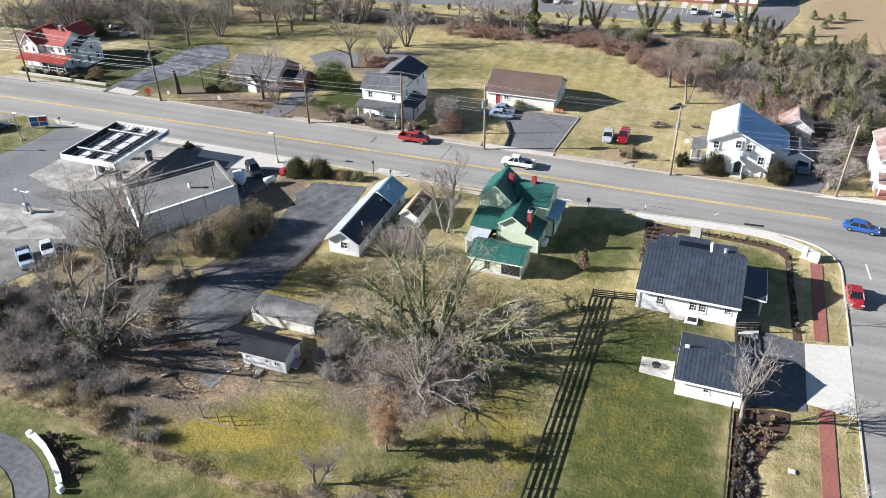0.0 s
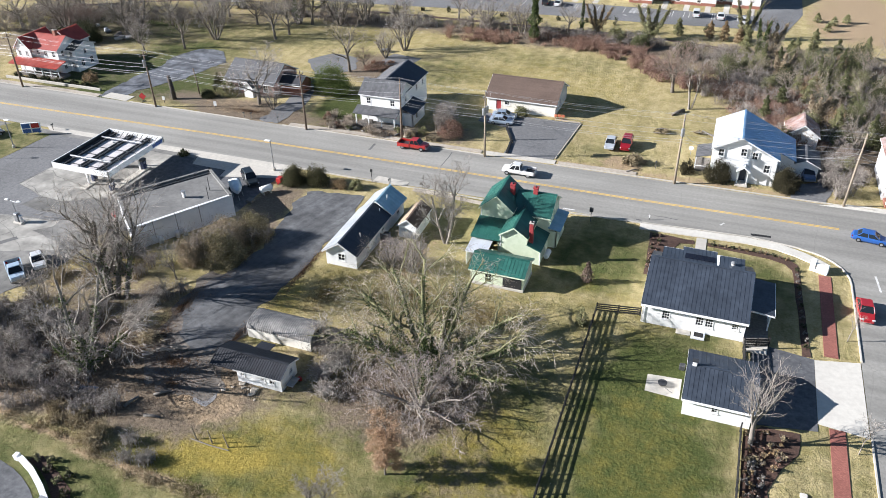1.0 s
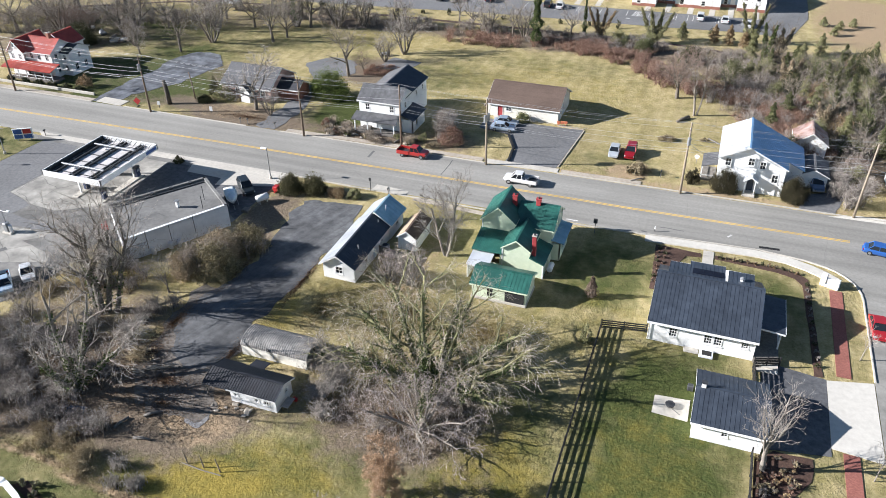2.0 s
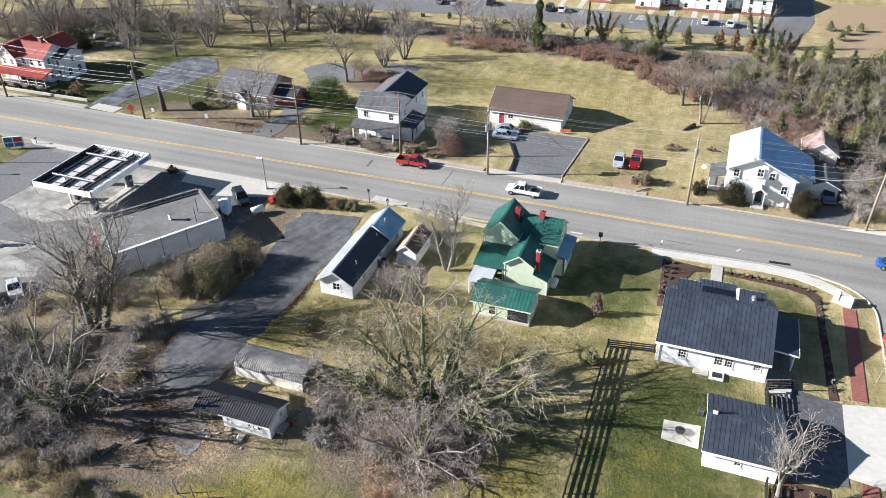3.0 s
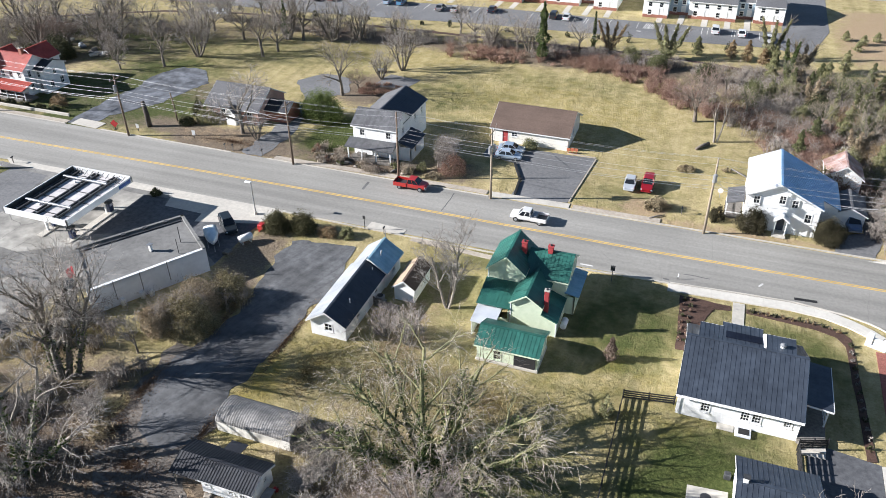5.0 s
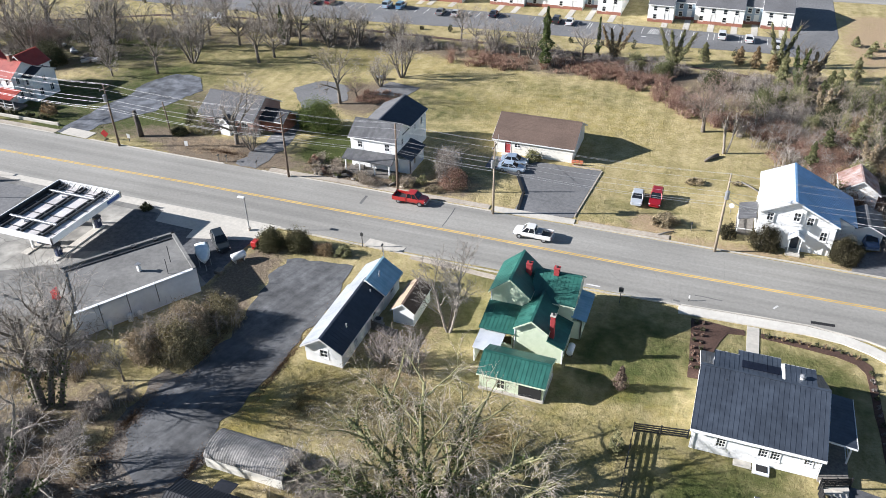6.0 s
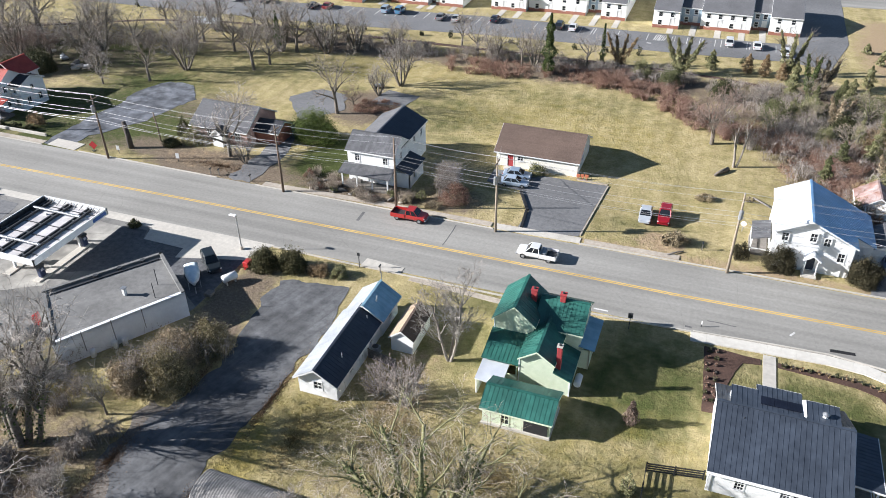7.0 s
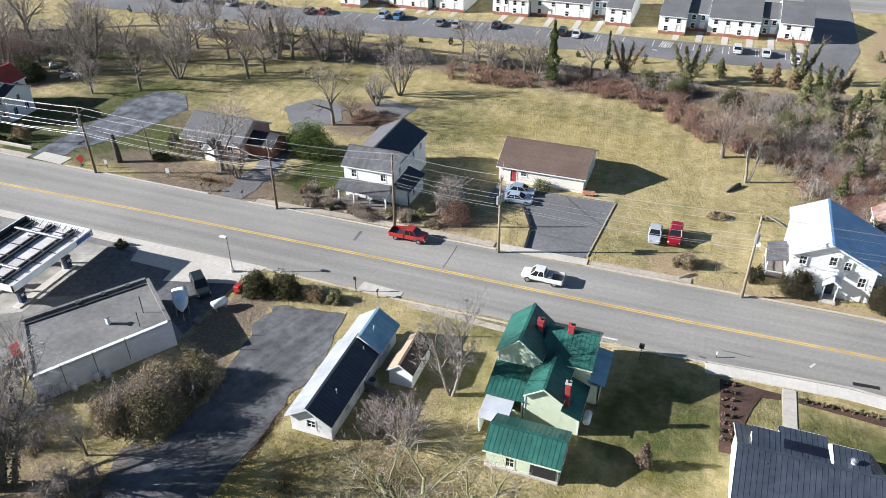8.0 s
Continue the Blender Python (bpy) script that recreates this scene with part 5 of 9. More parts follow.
part("tabletop", Geo().soft_box(-0.45, -0.75, 0.7, 0.45, 0.75, 0.76, 0.02), STEEL, h)
for lx in (-0.4, 0.4):
    for ly in (-0.7, 0.7):
        part("leg", Geo().tube([(lx, ly, 0), (lx, ly, 0.7)], 0.025, 5), DARK_STEEL, h)
h = thing("fuel_can", "red plastic fuel can", "can", -35.1, 55.0, 0)
part("can_body", Geo().soft_box(-0.22, -0.16, 0, 0.22, 0.16, 0.5, 0.06), RED_PAINT, h)
part("spout", Geo().tube([(0.1, 0, 0.48), (0.26, 0, 0.66)], 0.04, 6), DARK_STEEL, h)

# white house across the road with a porch
h = thing("porch_house", "white two-storey house with a dark metal roof and front porch", "house")
wing(h, (-58.0, 119.4, -50.4, 125.0), 5.5, 7.2, "x", WHITE_SIDING, OLD_GREY_METAL, [("S", -56.4, 3.7, 0.8, 1.1), ("S", -51.8, 3.7, 0.8, 1.1), ("E", 122.2, 3.7, 0.7, 1.1)], [("S", -54.3, 0.4, 0.95, 2.05)], over=0.35, gable_over=0.25)
wing(h, (-58.0, 122.6, -50.62, 133.0), 5.4, 7.2, "y", WHITE_SIDING, NAVY_METAL, [("E", 131.0, 3.8, 0.7, 1.0), ("E", 128.0, 3.8, 0.7, 1.0)], over=0.3, gable_over=0.3, skip="S", left_roof=GREY_SHINGLE)
slope(h, (-58.6, 117.0, 2.55), (8.4, 0, 0), (0, 2.4, 0.7), OLD_GREY_METAL)
part("porch_floor", Geo().soft_box(-58.2, 117.3, 0, -50.5, 119.38, 0.4, 0.03), GREY_WOOD, h)
posts(h, [(-58.1, 117.4), (-55.7, 117.4), (-53.2, 117.4), (-50.7, 117.4)], 0.4, 2.55, 0.2, WHITE_PAINT)
slope(h, (-47.9, 119.9, 2.4), (0, 6.0, 0), (-2.6, 0, 0.9), NAVY_METAL)
wall(h, (-50.3, 120.0), (-48.2, 120.0), 0, 2.4, WHITE_SIDING)
wall(h, (-48.2, 120.0), (-48.2, 125.6), 0, 2.4, WHITE_SIDING, [(2.0, 0.9, 0.8, 1.2)])
part("porch_bench", Geo().soft_box(-57.2, 118.5, 0.4, -55.6, 119.1, 0.85, 0.04), GREY_WOOD, h)

# brown-roofed bungalow office
h = thing("bungalow", "low cream building with a brown shingle roof beside the parking lot", "building")
wing(h, (-38.2, 132.0, -25.2, 141.6), 2.55, 4.95, "x", CREAM_WALL, BROWN_SHINGLE, [("S", -34.3, 1.3, 0.9, 0.7), ("E", 136, 1.0, 0.9, 1.1)], [("S", -35.9, 0.1, 1.0, 2.1)], over=0.35, gable_over=0.35, shingle=True)
part("gable_vent", Geo().box(-25.18, 136.5, 3.4, -25.12, 137.1, 4.0), DARK, h)
part("step", Geo().soft_box(-36.8, 131.0, 0, -35.0, 132.0, 0.15, 0.02), CONCRETE, h)
h = thing("barrier", "two orange plastic barriers by the lot", "barrier", -24.3, 131.6, 0, 8)
for k in range(3):
    part("barrier_panel", Geo().soft_box(-0.9 + k * 0.65, -0.06, 0.35, -0.35 + k * 0.65, 0.06, 0.85, 0.03), ORANGE, h)
    part("foot", Geo().box(-0.66 + k * 0.65, -0.25, 0, -0.58 + k * 0.65, 0.25, 0.36), ORANGE, h)

# white hall with the bright metal roof
# unlit east slopes: the blue is the sky's reflection painted into the metal
SKYLIT_BLUE_METAL = material("metal_with_sky_reflection", (0.19, 0.37, 0.6), (0.27, 0.46, 0.7), 0.9, 0.35, 0.005, metal=0.4, big=0.3, big_tint=0.85, random_tint=0.08)
h = thing("gabled_house", "white gable-fronted house with a pale metal roof", "house")
wing(h, (2.75, 116.8, 12.1, 127.4), 5.35, 7.3, "y", WHITE_SIDING, SKYLIT_BLUE_METAL, [("S", 3.95, 4.0, 0.75, 1.15), ("S", 7.15, 4.45, 0.8, 1.2), ("S", 8.8, 4.1, 0.75, 1.15), ("S", 10.8, 2.1, 0.8, 1.3), ("S", 5.0, 1.1, 0.8, 1.3)], [("S", 7.6, 0.3, 1.0, 2.1)], over=0.3, gable_over=0.45, left_roof=WHITE_METAL, ridge_at=0.41, low_eave=4.65)
slope(h, (14.9, 119.4, 3.4), (0, 8.4, 0), (-2.75, 0, 1.28), SKYLIT_BLUE_METAL)
wall(h, (12.1, 119.6), (14.6, 119.6), 0, 3.35, WHITE_SIDING, peak=(0.0, 4.5))
wall(h, (14.6, 119.62), (14.6, 127.4), 0, 3.35, WHITE_SIDING, [(2.0, 1.0, 0.8, 1.3), (5.4, 1.0, 0.8, 1.3)])
wing(h, (6.8, 115.6, 8.4, 116.8), 2.5, 3.1, "y", WHITE_PAINT, WHITE_METAL, over=0.2, gable_over=0.15, skip="NSEW")
posts(h, [(6.9, 115.7), (8.3, 115.7)], 0.3, 2.5, 0.12, WHITE_PAINT)
part("porch_rail", Geo().box(6.86, 115.7, 1.1, 6.94, 116.8, 1.18).box(8.26, 115.7, 1.1, 8.34, 116.8, 1.18), WHITE_PAINT, h)
part("porch_floor", Geo().soft_box(6.7, 115.2, 0, 8.5, 116.8, 0.3, 0.03), CONCRETE, h)
slope(h, (0.3, 118.6, 2.4), (0, 4.6, 0), (2.3, 0, 0.6), OLD_GREY_METAL)
posts(h, [(0.45, 118.8), (0.45, 122.9)], 0, 2.4, 0.14, WHITE_PAINT)
part("porch_rail", Geo().box(0.4, 118.8, 0.8, 0.5, 122.9, 0.9).box(0.4, 118.75, 0.8, 2.5, 118.85, 0.9), WHITE_PAINT, h)
part("porch_floor", Geo().soft_box(0.3, 118.6, 0, 2.6, 123.1, 0.35, 0.03), GREY_WOOD, h)
wing(h, (14.62, 121.0, 18.4, 126.6), 2.2, 3.1, "y", WHITE_SIDING, OLD_GREY_METAL, over=0.3, gable_over=0.2, skip="W")
h = thing("rusty_shed", "old shed with a rusty tin roof behind the house", "shed")
wing(h, (13.7, 130.6, 18.5, 135.6), 3.1, 4.8, "y", WHITE_SIDING, RUSTY_METAL, over=0.3, gable_over=0.3, left_roof=RUSTY_METAL)
h = thing("satellite_dish", "round white satellite dish on a short post", "dish", -0.6, 124.0, 0)
part("mast", Geo().tube([(0, 0, 0), (0, 0, 1.3)], 0.05, 6), STEEL, h)
part("dish", Geo().tube([(0, 0, 1.2), (0, -0.08, 1.27), (0, -0.1, 1.3)], [0.06, 0.34, 0.38], 16), WHITE_PAINT, h)

# white house near the corner
h = thing("gabled_house", "white house with a faded red roof near the corner", "house")
wing(h, (27.2, 117.6, 36.5, 128.0), 5.2, 7.6, "y", WHITE_SIDING, RUSTY_METAL, [("S", 29.5, 3.4, 0.8, 1.3), ("S", 32.5, 3.4, 0.8, 1.3), ("W", 121, 3.3, 0.8, 1.3)], over=0.4, gable_over=0.4)
part("porch", Geo().soft_box(27.4, 115.2, 0, 33.5, 117.5, 0.5, 0.04), BRICK_WALL, h)
slope(h, (27.2, 115.0, 2.6), (6.5, 0, 0), (0, 2.5, 0.6), RUSTY_METAL)
posts(h, [(27.5, 115.3), (30.4, 115.3), (33.3, 115.3)], 0.5, 2.55, 0.18, WHITE_PAINT)

# brick cottage half hidden behind the tree
h = thing("brick_cottage", "small pink brick cottage with a grey shingle roof", "house")
wing(h, (-90.0, 124.4, -79.2, 133.6), 2.7, 5.2, "x", PINK_BRICK, GREY_SHINGLE, [("S", -86.5, 0.9, 1.0, 1.3), ("S", -81.0, 0.9, 1.0, 1.3), ("E", 129, 1.0, 0.9, 1.2)], over=0.4, gable_over=0.25, shingle=True)
wing(h, (-84.9, 122.8, -83.0, 124.4), 2.2, 3.2, "y", WHITE_PAINT, GREY_SHINGLE, over=0.25, gable_over=0.2, shingle=True, skip="N")
wing(h, (-79.2, 126.6, -74.6, 131.0), 2.2, 3.3, "x", BRICK_WALL, DARK_SHINGLE, over=0.3, gable_over=0.2, shingle=True, skip="W")

# house with the red roof
h = thing("red_roof_house", "white two-storey house with a red metal roof and long porch", "house")
wing(h, (-136.2, 121.5, -128.6, 127.6), 5.3, 7.3, "x", WHITE_SIDING, RED_METAL, [("S", -133.8, 3.6, 0.8, 1.2), ("S", -131.8, 3.6, 0.8, 1.2), ("S", -129.8, 3.6, 0.8, 1.2), ("E", 122.8, 3.6, 0.7, 1.2), ("E", 122.8, 0.9, 0.7, 1.3)], over=0.35, gable_over=0.3)
wing(h, (-138.9, 120.6, -135.0, 127.8), 5.3, 7.4, "y", WHITE_SIDING, RED_METAL, [("S", -137.9, 3.6, 0.7, 1.1), ("S", -136.0, 3.6, 0.7, 1.1), ("S", -136.95, 6.0, 0.55, 0.7)], over=0.3, gable_over=0.3, skip="E")
wing(h, (-135.6, 127.5, -130.4, 132.6), 4.9, 7.0, "y", WHITE_SIDING, RED_METAL, [("E", 130.6, 3.4, 0.8, 1.2)], over=0.3, gable_over=0.3, skip="S")
wing(h, (-128.6, 123.8, -126.3, 129.6), 4.7, 5.8, "x", WHITE_SIDING, DARK_SHINGLE, [("S", -127.45, 3.2, 0.7, 1.1), ("S", -127.45, 0.9, 0.7, 1.2), ("E", 125.4, 0.9, 0.9, 1.3), ("E", 128, 0.9, 0.9, 1.3), ("E", 126.7, 3.2, 0.7, 1.0)], over=0.25, gable_over=0.25, skip="W")
slope(h, (-139.2, 118.0, 2.6), (12.8, 0, 0), (0, 3.1, 0.75), RED_METAL)
part("porch_floor", Geo().soft_box(-138.2, 118.7, 0, -126.6, 121.5, 0.45, 0.03), GREY_WOOD, h)
posts(h, [(-138.0, 118.9), (-135.8, 118.9), (-133.6, 118.9), (-131.4, 118.9), (-129.2, 118.9), (-127.0, 118.9)], 0.45, 2.6, 0.16, WHITE_PAINT)
part("porch_rail", Geo().box(-138.0, 118.86, 1.2, -127.0, 118.94, 1.28).box(-138.0, 118.87, 0.6, -127.0, 118.93, 0.66), WHITE_PAINT, h)
chimney(h, -131.0, 124.6, 6.6, 8.4, 0.7, BRICK_WALL)
solid("retaining_wall", Geo().soft_box(-139, 116.3, 0, -114.5, 116.6, 0.55, 0.04), CONCRETE, "low pale concrete wall before the porch", "wall")

# rows of town houses
TOWN = [("row_house", (-24, 211.2, -18.0), WHITE_SIDING), ("row_house", (-18.0, 215.2, -13.4), BLUEGREY_SIDING), ("row_house", (-13.4, 213.2, -2.3), WHITE_SIDING), ("row_house", (-2.3, 216.4, 1.6), BLUEGREY_SIDING), ("row_house", (1.6, 214.0, 8.4), WHITE_SIDING),
        ("row_house", (-54.8, 214.8, -40.4), WHITE_SIDING), ("row_house", (-40.4, 218.2, -36.5), BLUEGREY_SIDING), ("row_house", (-36.5, 213.6, -30.6), WHITE_SIDING),
        ("row_house", (-102.5, 207.4, -97), WHITE_SIDING), ("row_house", (-97, 212.2, -90.4), BLUEGREY_SIDING), ("row_house", (-90.4, 210.6, -80), WHITE_SIDING), ("row_house", (-80, 213.5, -78.3), BLUEGREY_SIDING), ("row_house", (-78.3, 211.6, -71), WHITE_SIDING), ("row_house", (-64, 213.2, -55), WHITE_SIDING)]
for name, (xa, yf, xb), mat in TOWN:
    pale = mat is WHITE_SIDING
    h = thing(name, "white clapboard town house with a grey shingle roof" if pale else "blue-grey clapboard town house set back in the row", "house", group="town house rows")
    spots = [xa + (xb - xa) * f for f in ((0.28, 0.72) if xb - xa < 8 else (0.15, 0.38, 0.62, 0.85))]
    ups = [("S", v, 2.65, 0.85, 1.05) for v in spots] + [("S", v, 0.75, 0.85, 1.1) for v in spots[::2]] + ([("E", yf + 4, 2.65, 0.8, 1.0)] if pale else [])
    wing(h, (xa + 0.02, yf, xb - 0.02, 2 * 222.5 - yf), 4.15, 4.15 + (222.5 - yf) * 0.28, "x", mat, GREY_SHINGLE, ups, [("S", spots[1], 0.1, 0.95, 2.1)] if xb - xa < 8 else [("S", spots[1], 0.1, 0.95, 2.1), ("S", spots[3], 0.1, 0.95, 2.1)], over=0.35, gable_over=0.05, shingle=False, panel=3.0, seam=0.0, rows=2, cols=1)
    part("brick_base", Geo().box(xa + 0.05, yf - 0.06, 0, xb - 0.05, yf + 0.04, 0.75), BRICK_WALL, h)
    for v in spots[1::2]:
        sheet("front_walk", [(v - 0.7, 207.5 if yf > 208 else 206.7), (v + 0.7, 207.5 if yf > 208 else 206.7), (v + 0.7, yf - 0.1), (v - 0.7, yf - 0.1)], 0.05, CONCRETE, "pale concrete walk to a town house door", "pavement") if yf > 208 else None

# ---- fuel station ----
st = thing("station_building", "low white block station building with a grey flat roof", "building")
# its plan is turned against the street
A, B_, C_, D_ = Vector((-68.9, 88.9)), Vector((-77.1, 77.4)), Vector((-69.0, 70.4)), Vector((-61.2, 82.9))
ring = [B_, C_, D_, A]
for p, q in zip(ring, ring[1:] + ring[:1]):
    wall(st, (p.x, p.y), (q.x, q.y), 0, 3.35, WHITE_BLOCK, thick=0.25)
mid = sum(ring, Vector((0, 0))) / 4
inset = [mid + (p - mid) * 0.985 for p in ring]
part("flat_roof", Geo().prism([(p.x, p.y) for p in inset], 3.1, 3.28), FLAT_ROOF, st, "grey membrane flat roof")
for p, q in zip(ring, ring[1:] + ring[:1]):
    d = (q - p).normalized()
    n_ = Vector((-d.y, d.x))
    lift = 3.6 if p is A or p is D_ else 3.45
    part("parapet", Geo().slab([(p.x, p.y, lift), (q.x, q.y, lift), (q.x + n_.x * 0.4, q.y + n_.y * 0.4, lift), (p.x + n_.x * 0.4, p.y + n_.y * 0.4, lift)], (0, 0, -0.35)), FLAT_ROOF if p is not C_ else WHITE_BLOCK, st)
# dark hip strip along the north-west edge of the roof
d1 = (A - B_).normalized()
n1 = Vector((d1.y, -d1.x))
for a0, a1, off in ((0.3, 13.4, 0.85),):
    p, q = B_ + d1 * a0 + n1 * off, B_ + d1 * a1 + n1 * off
    part("roof_curb", Geo().slab([(p.x, p.y, 3.42), (p.x + n1.x * 0.3, p.y + n1.y * 0.3, 3.42), (q.x + n1.x * 0.3, q.y + n1.y * 0.3, 3.42), (q.x, q.y, 3.42)], (0, 0, -0.2)), DARK_STEEL, st)
for cx, cy in ((-73.2, 82.0), (-70.0, 86.6), (-71.6, 84.3)):
    part("roof_scupper", Geo().tube([(cx, cy, 3.3), (cx, cy, 3.62)], 0.3, 10), DARK_STEEL, st)
hv = part("roof_unit", Geo().soft_box(-67.75, 80.1, 3.28, -67.35, 80.5, 4.25, 0.04), WHITE_PAINT, st, "pale metal rooftop vent unit")
part("unit_cap", Geo().box(-67.85, 80.0, 4.25, -67.25, 80.6, 4.33), STEEL, hv)
part("pipe_frame", Geo().tube([(-65.2, 83.2, 3.3), (-65.2, 83.2, 5.6)], 0.05, 6).tube([(-63.9, 81.0, 3.3), (-63.9, 81.0, 5.4)], 0.05, 6), DARK_STEEL, st)
dirC = (D_ - C_).normalized()
for k, u in enumerate((3.0, 6.2, 9.6)):
    p = C_ + dirC * u
    part("roof_stay", Geo().tube([(p.x + 0.25, p.y - 0.2, 1.0), (p.x + 0.1, p.y - 0.08, 3.7)], 0.04, 5), DARK_STEEL, st)
for k, (x, y) in enumerate(((-65.6, 75.2), (-64.9, 76.0), (-66.9, 73.2))):
    solid("gas_cylinder", Geo().tube([(x, y, 0), (x, y, 0.9), (x, y, 1.05)], [0.32, 0.32, 0.12], 10), WHITE_PAINT, "white gas cylinder standing against the wall", "cylinder", group="gas cylinders", smooth=True)
solid("red_sign_board", Geo().soft_box(-76.9, 74.9, 0, -76.7, 75.9, 1.7, 0.03), RED_PAINT, "red and white panel at the building's corner", "sign")
solid("clutter", Geo().soft_box(-76.4, 73.0, 0, -75.2, 74.4, 1.2, 0.1).soft_box(-75.0, 72.6, 0, -74.0, 73.6, 0.8, 0.1).soft_box(-74.6, 71.2, 0, -73.0, 72.2, 1.0, 0.08), DARK_STEEL, "heap of dark scrap beside the building", "scrap")

DECK_PAINT = material("weathered_white_deck", (0.46, 0.44, 0.43), (0.68, 0.65, 0.64), 0.6, 0.7, 0.004, big=0.4, big_tint=0.78, random_tint=0.12)
cn = thing("fuel_canopy", "white fuel station canopy with its roof deck open to the sky", "canopy")
cx0, cy0, cx1, cy1, cz0, cz1 = -91.4, 80.4, -80.7, 93.4, 4.15, 5.05
for a, b in (((cx0, cy0), (cx1, cy0)), ((cx1, cy0), (cx1, cy1)), ((cx1, cy1), (cx0, cy1)), ((cx0, cy1), (cx0, cy0))):
    d = Vector((b[0] - a[0], b[1] - a[1])).normalized()
    n_ = Vector((-d.y, d.x)) * 0.14
    part("fascia", Geo().slab([(a[0], a[1], cz1), (b[0], b[1], cz1), (b[0] + n_.x, b[1] + n_.y, cz1), (a[0] + n_.x, a[1] + n_.y, cz1)], (0, 0, cz0 - cz1)), WHITE_PAINT, cn)
for i in range(9):
    y0 = cy0 + 0.15 + (cy1 - cy0 - 0.3) * i / 9
    y1 = cy0 + 0.15 + (cy1 - cy0 - 0.3) * (i + 1) / 9
    part("deck_panel", Geo().box(cx0 + 0.15, y0 + 0.02, cz0 + 0.02, cx1 - 0.15, y1 - 0.02, cz0 + 0.1), DECK_PAINT, cn)
for x in (-90.3, -86.95, -83.5):
    for k in (-0.3, 0.3):
        part("main_beam", Geo().box(x + k - 0.1, cy0 + 0.15, cz0 + 0.1, x + k + 0.1, cy1 - 0.15, cz0 + 0.42), DARK_STEEL, cn)
    for i in range(6):
        y = cy0 + 1.2 + i * 2.1
        part("beam_tie", Geo().box(x - 0.2, y, cz0 + 0.2, x + 0.2, y + 0.1, cz0 + 0.4), STEEL, cn)
# thin dark bars drawn as lines across the deck
for y in (82.3, 85.9, 88.3, 92.2):
    part("purlin", Geo().box(cx0 + 0.35, y - 0.05, cz0 + 0.1, cx1 - 0.35, y + 0.05, cz0 + 0.2), DARK_STEEL, cn)
for y in (83.8, 90.9):
    part("cross_beam", Geo().soft_box(-90.9, y - 0.16, cz0 + 0.42, -83.0, y + 0.16, cz0 + 0.68, 0.04), STEEL, cn, "grey cross beam over the deck")
for i in range(9):
    y = cy0 + 0.8 + i * 1.42
    part("bracket", Geo().box(cx0 + 0.34, y, cz0 + 0.1, cx0 + 0.52, y + 0.06, cz0 + 0.62), DARK_STEEL, cn)
    part("bracket", Geo().box(cx1 - 0.42, y, cz0 + 0.1, cx1 - 0.14, y + 0.06, cz0 + 0.6), DARK_STEEL, cn)
for i in range(11):
    x = cx0 + 0.7 + i * 0.95
    part("bracket", Geo().slab([(x, cy1 - 0.75, cz0 + 0.16), (x + 0.1, cy1 - 0.75, cz0 + 0.16), (x + 0.55, cy1 - 0.2, cz0 + 0.78), (x + 0.43, cy1 - 0.2, cz0 + 0.78)], (0, 0, -0.07)), DARK_STEEL, cn)
# dark strip added for the shade on the west fascia's inner face
part("lining", Geo().box(cx0 + 0.15, cy0 + 0.16, cz0 + 0.1, cx0 + 0.32, cy1 - 0.16, cz0 + 0.82), DARK_STEEL, cn, "dark strip standing for shade inside the west fascia")
part("gutter", Geo().box(cx1 - 0.6, cy0 + 0.3, cz0 + 0.105, cx1 - 0.44, cy1 - 0.3, cz0 + 0.3), DARK_STEEL, cn)
part("sign_strip", Geo().box(cx1 + 0.0, 90.6, 4.35, cx1 + 0.04, 93.0, 4.85), BLUE_PAINT, cn, "dark blue lettering shape on the fascia")
for x, y in ((-88.4, 83.6), (-84.0, 83.6), (-88.4, 90.4), (-84.0, 90.4)):
    part("column", Geo().soft_box(x - 0.15, y - 0.15, 0, x + 0.15, y + 0.15, cz0 + 0.3, 0.03), WHITE_PAINT, cn)
for x in (-88.4, -83.6):
    solid("pump_island", Geo().soft_box(x - 0.6, 82.0, 0.0, x + 0.6, 91.6, 0.18, 0.05), CONCRETE, "raised concrete pump island", "kerb", "structure")
pm = thing("fuel_pump", "blue and black fuel pump on the island", "fuel pump", -88.4, 84.9, 0.18, group="fuel pumps")
part("pump_body", Geo().soft_box(-0.28, -0.42, 0, 0.28, 0.42, 1.35, 0.06), PUMP_BLUE, pm)
part("pump_head", Geo().soft_box(-0.36, -0.55, 1.35, 0.36, 0.55, 1.75, 0.08), DARK_STEEL, pm)
for s in (-1, 1):
    part("hose", Geo().tube([(s * 0.32, 0.3, 1.33), (s * 0.5, 0.32, 0.8), (s * 0.42, 0.2, 0.4), (s * 0.33, 0.0, 0.9)], 0.03, 5), RUBBER, pm)
    part("screen", Geo().box(s * 0.28 - 0.01, -0.2, 0.9, s * 0.28 + 0.012, 0.2, 1.25), LAMP_GLASS, pm)
for x, y in ((-83.6, 83.2), (-83.6, 90.8), (-88.4, 90.0)):
    copy_thing(pm, pose(x, y, 0.18))
sg = thing("price_sign", "low red, white and blue price sign on posts", "sign", -111.5, 95.6, 0, 30)
part("sign_board", Geo().soft_box(-1.6, -0.15, 0.4, 1.6, 0.15, 2.3, 0.04), WHITE_PAINT, sg)
part("sign_field", Geo().box(-1.45, -0.165, 1.35, -0.1, -0.15, 2.2).box(-1.45, -0.165, 0.5, -0.1, -0.15, 1.2), BLUE_PAINT, sg)
part("sign_field", Geo().box(0.1, -0.165, 1.35, 1.45, -0.15, 2.2), RED_PAINT, sg)
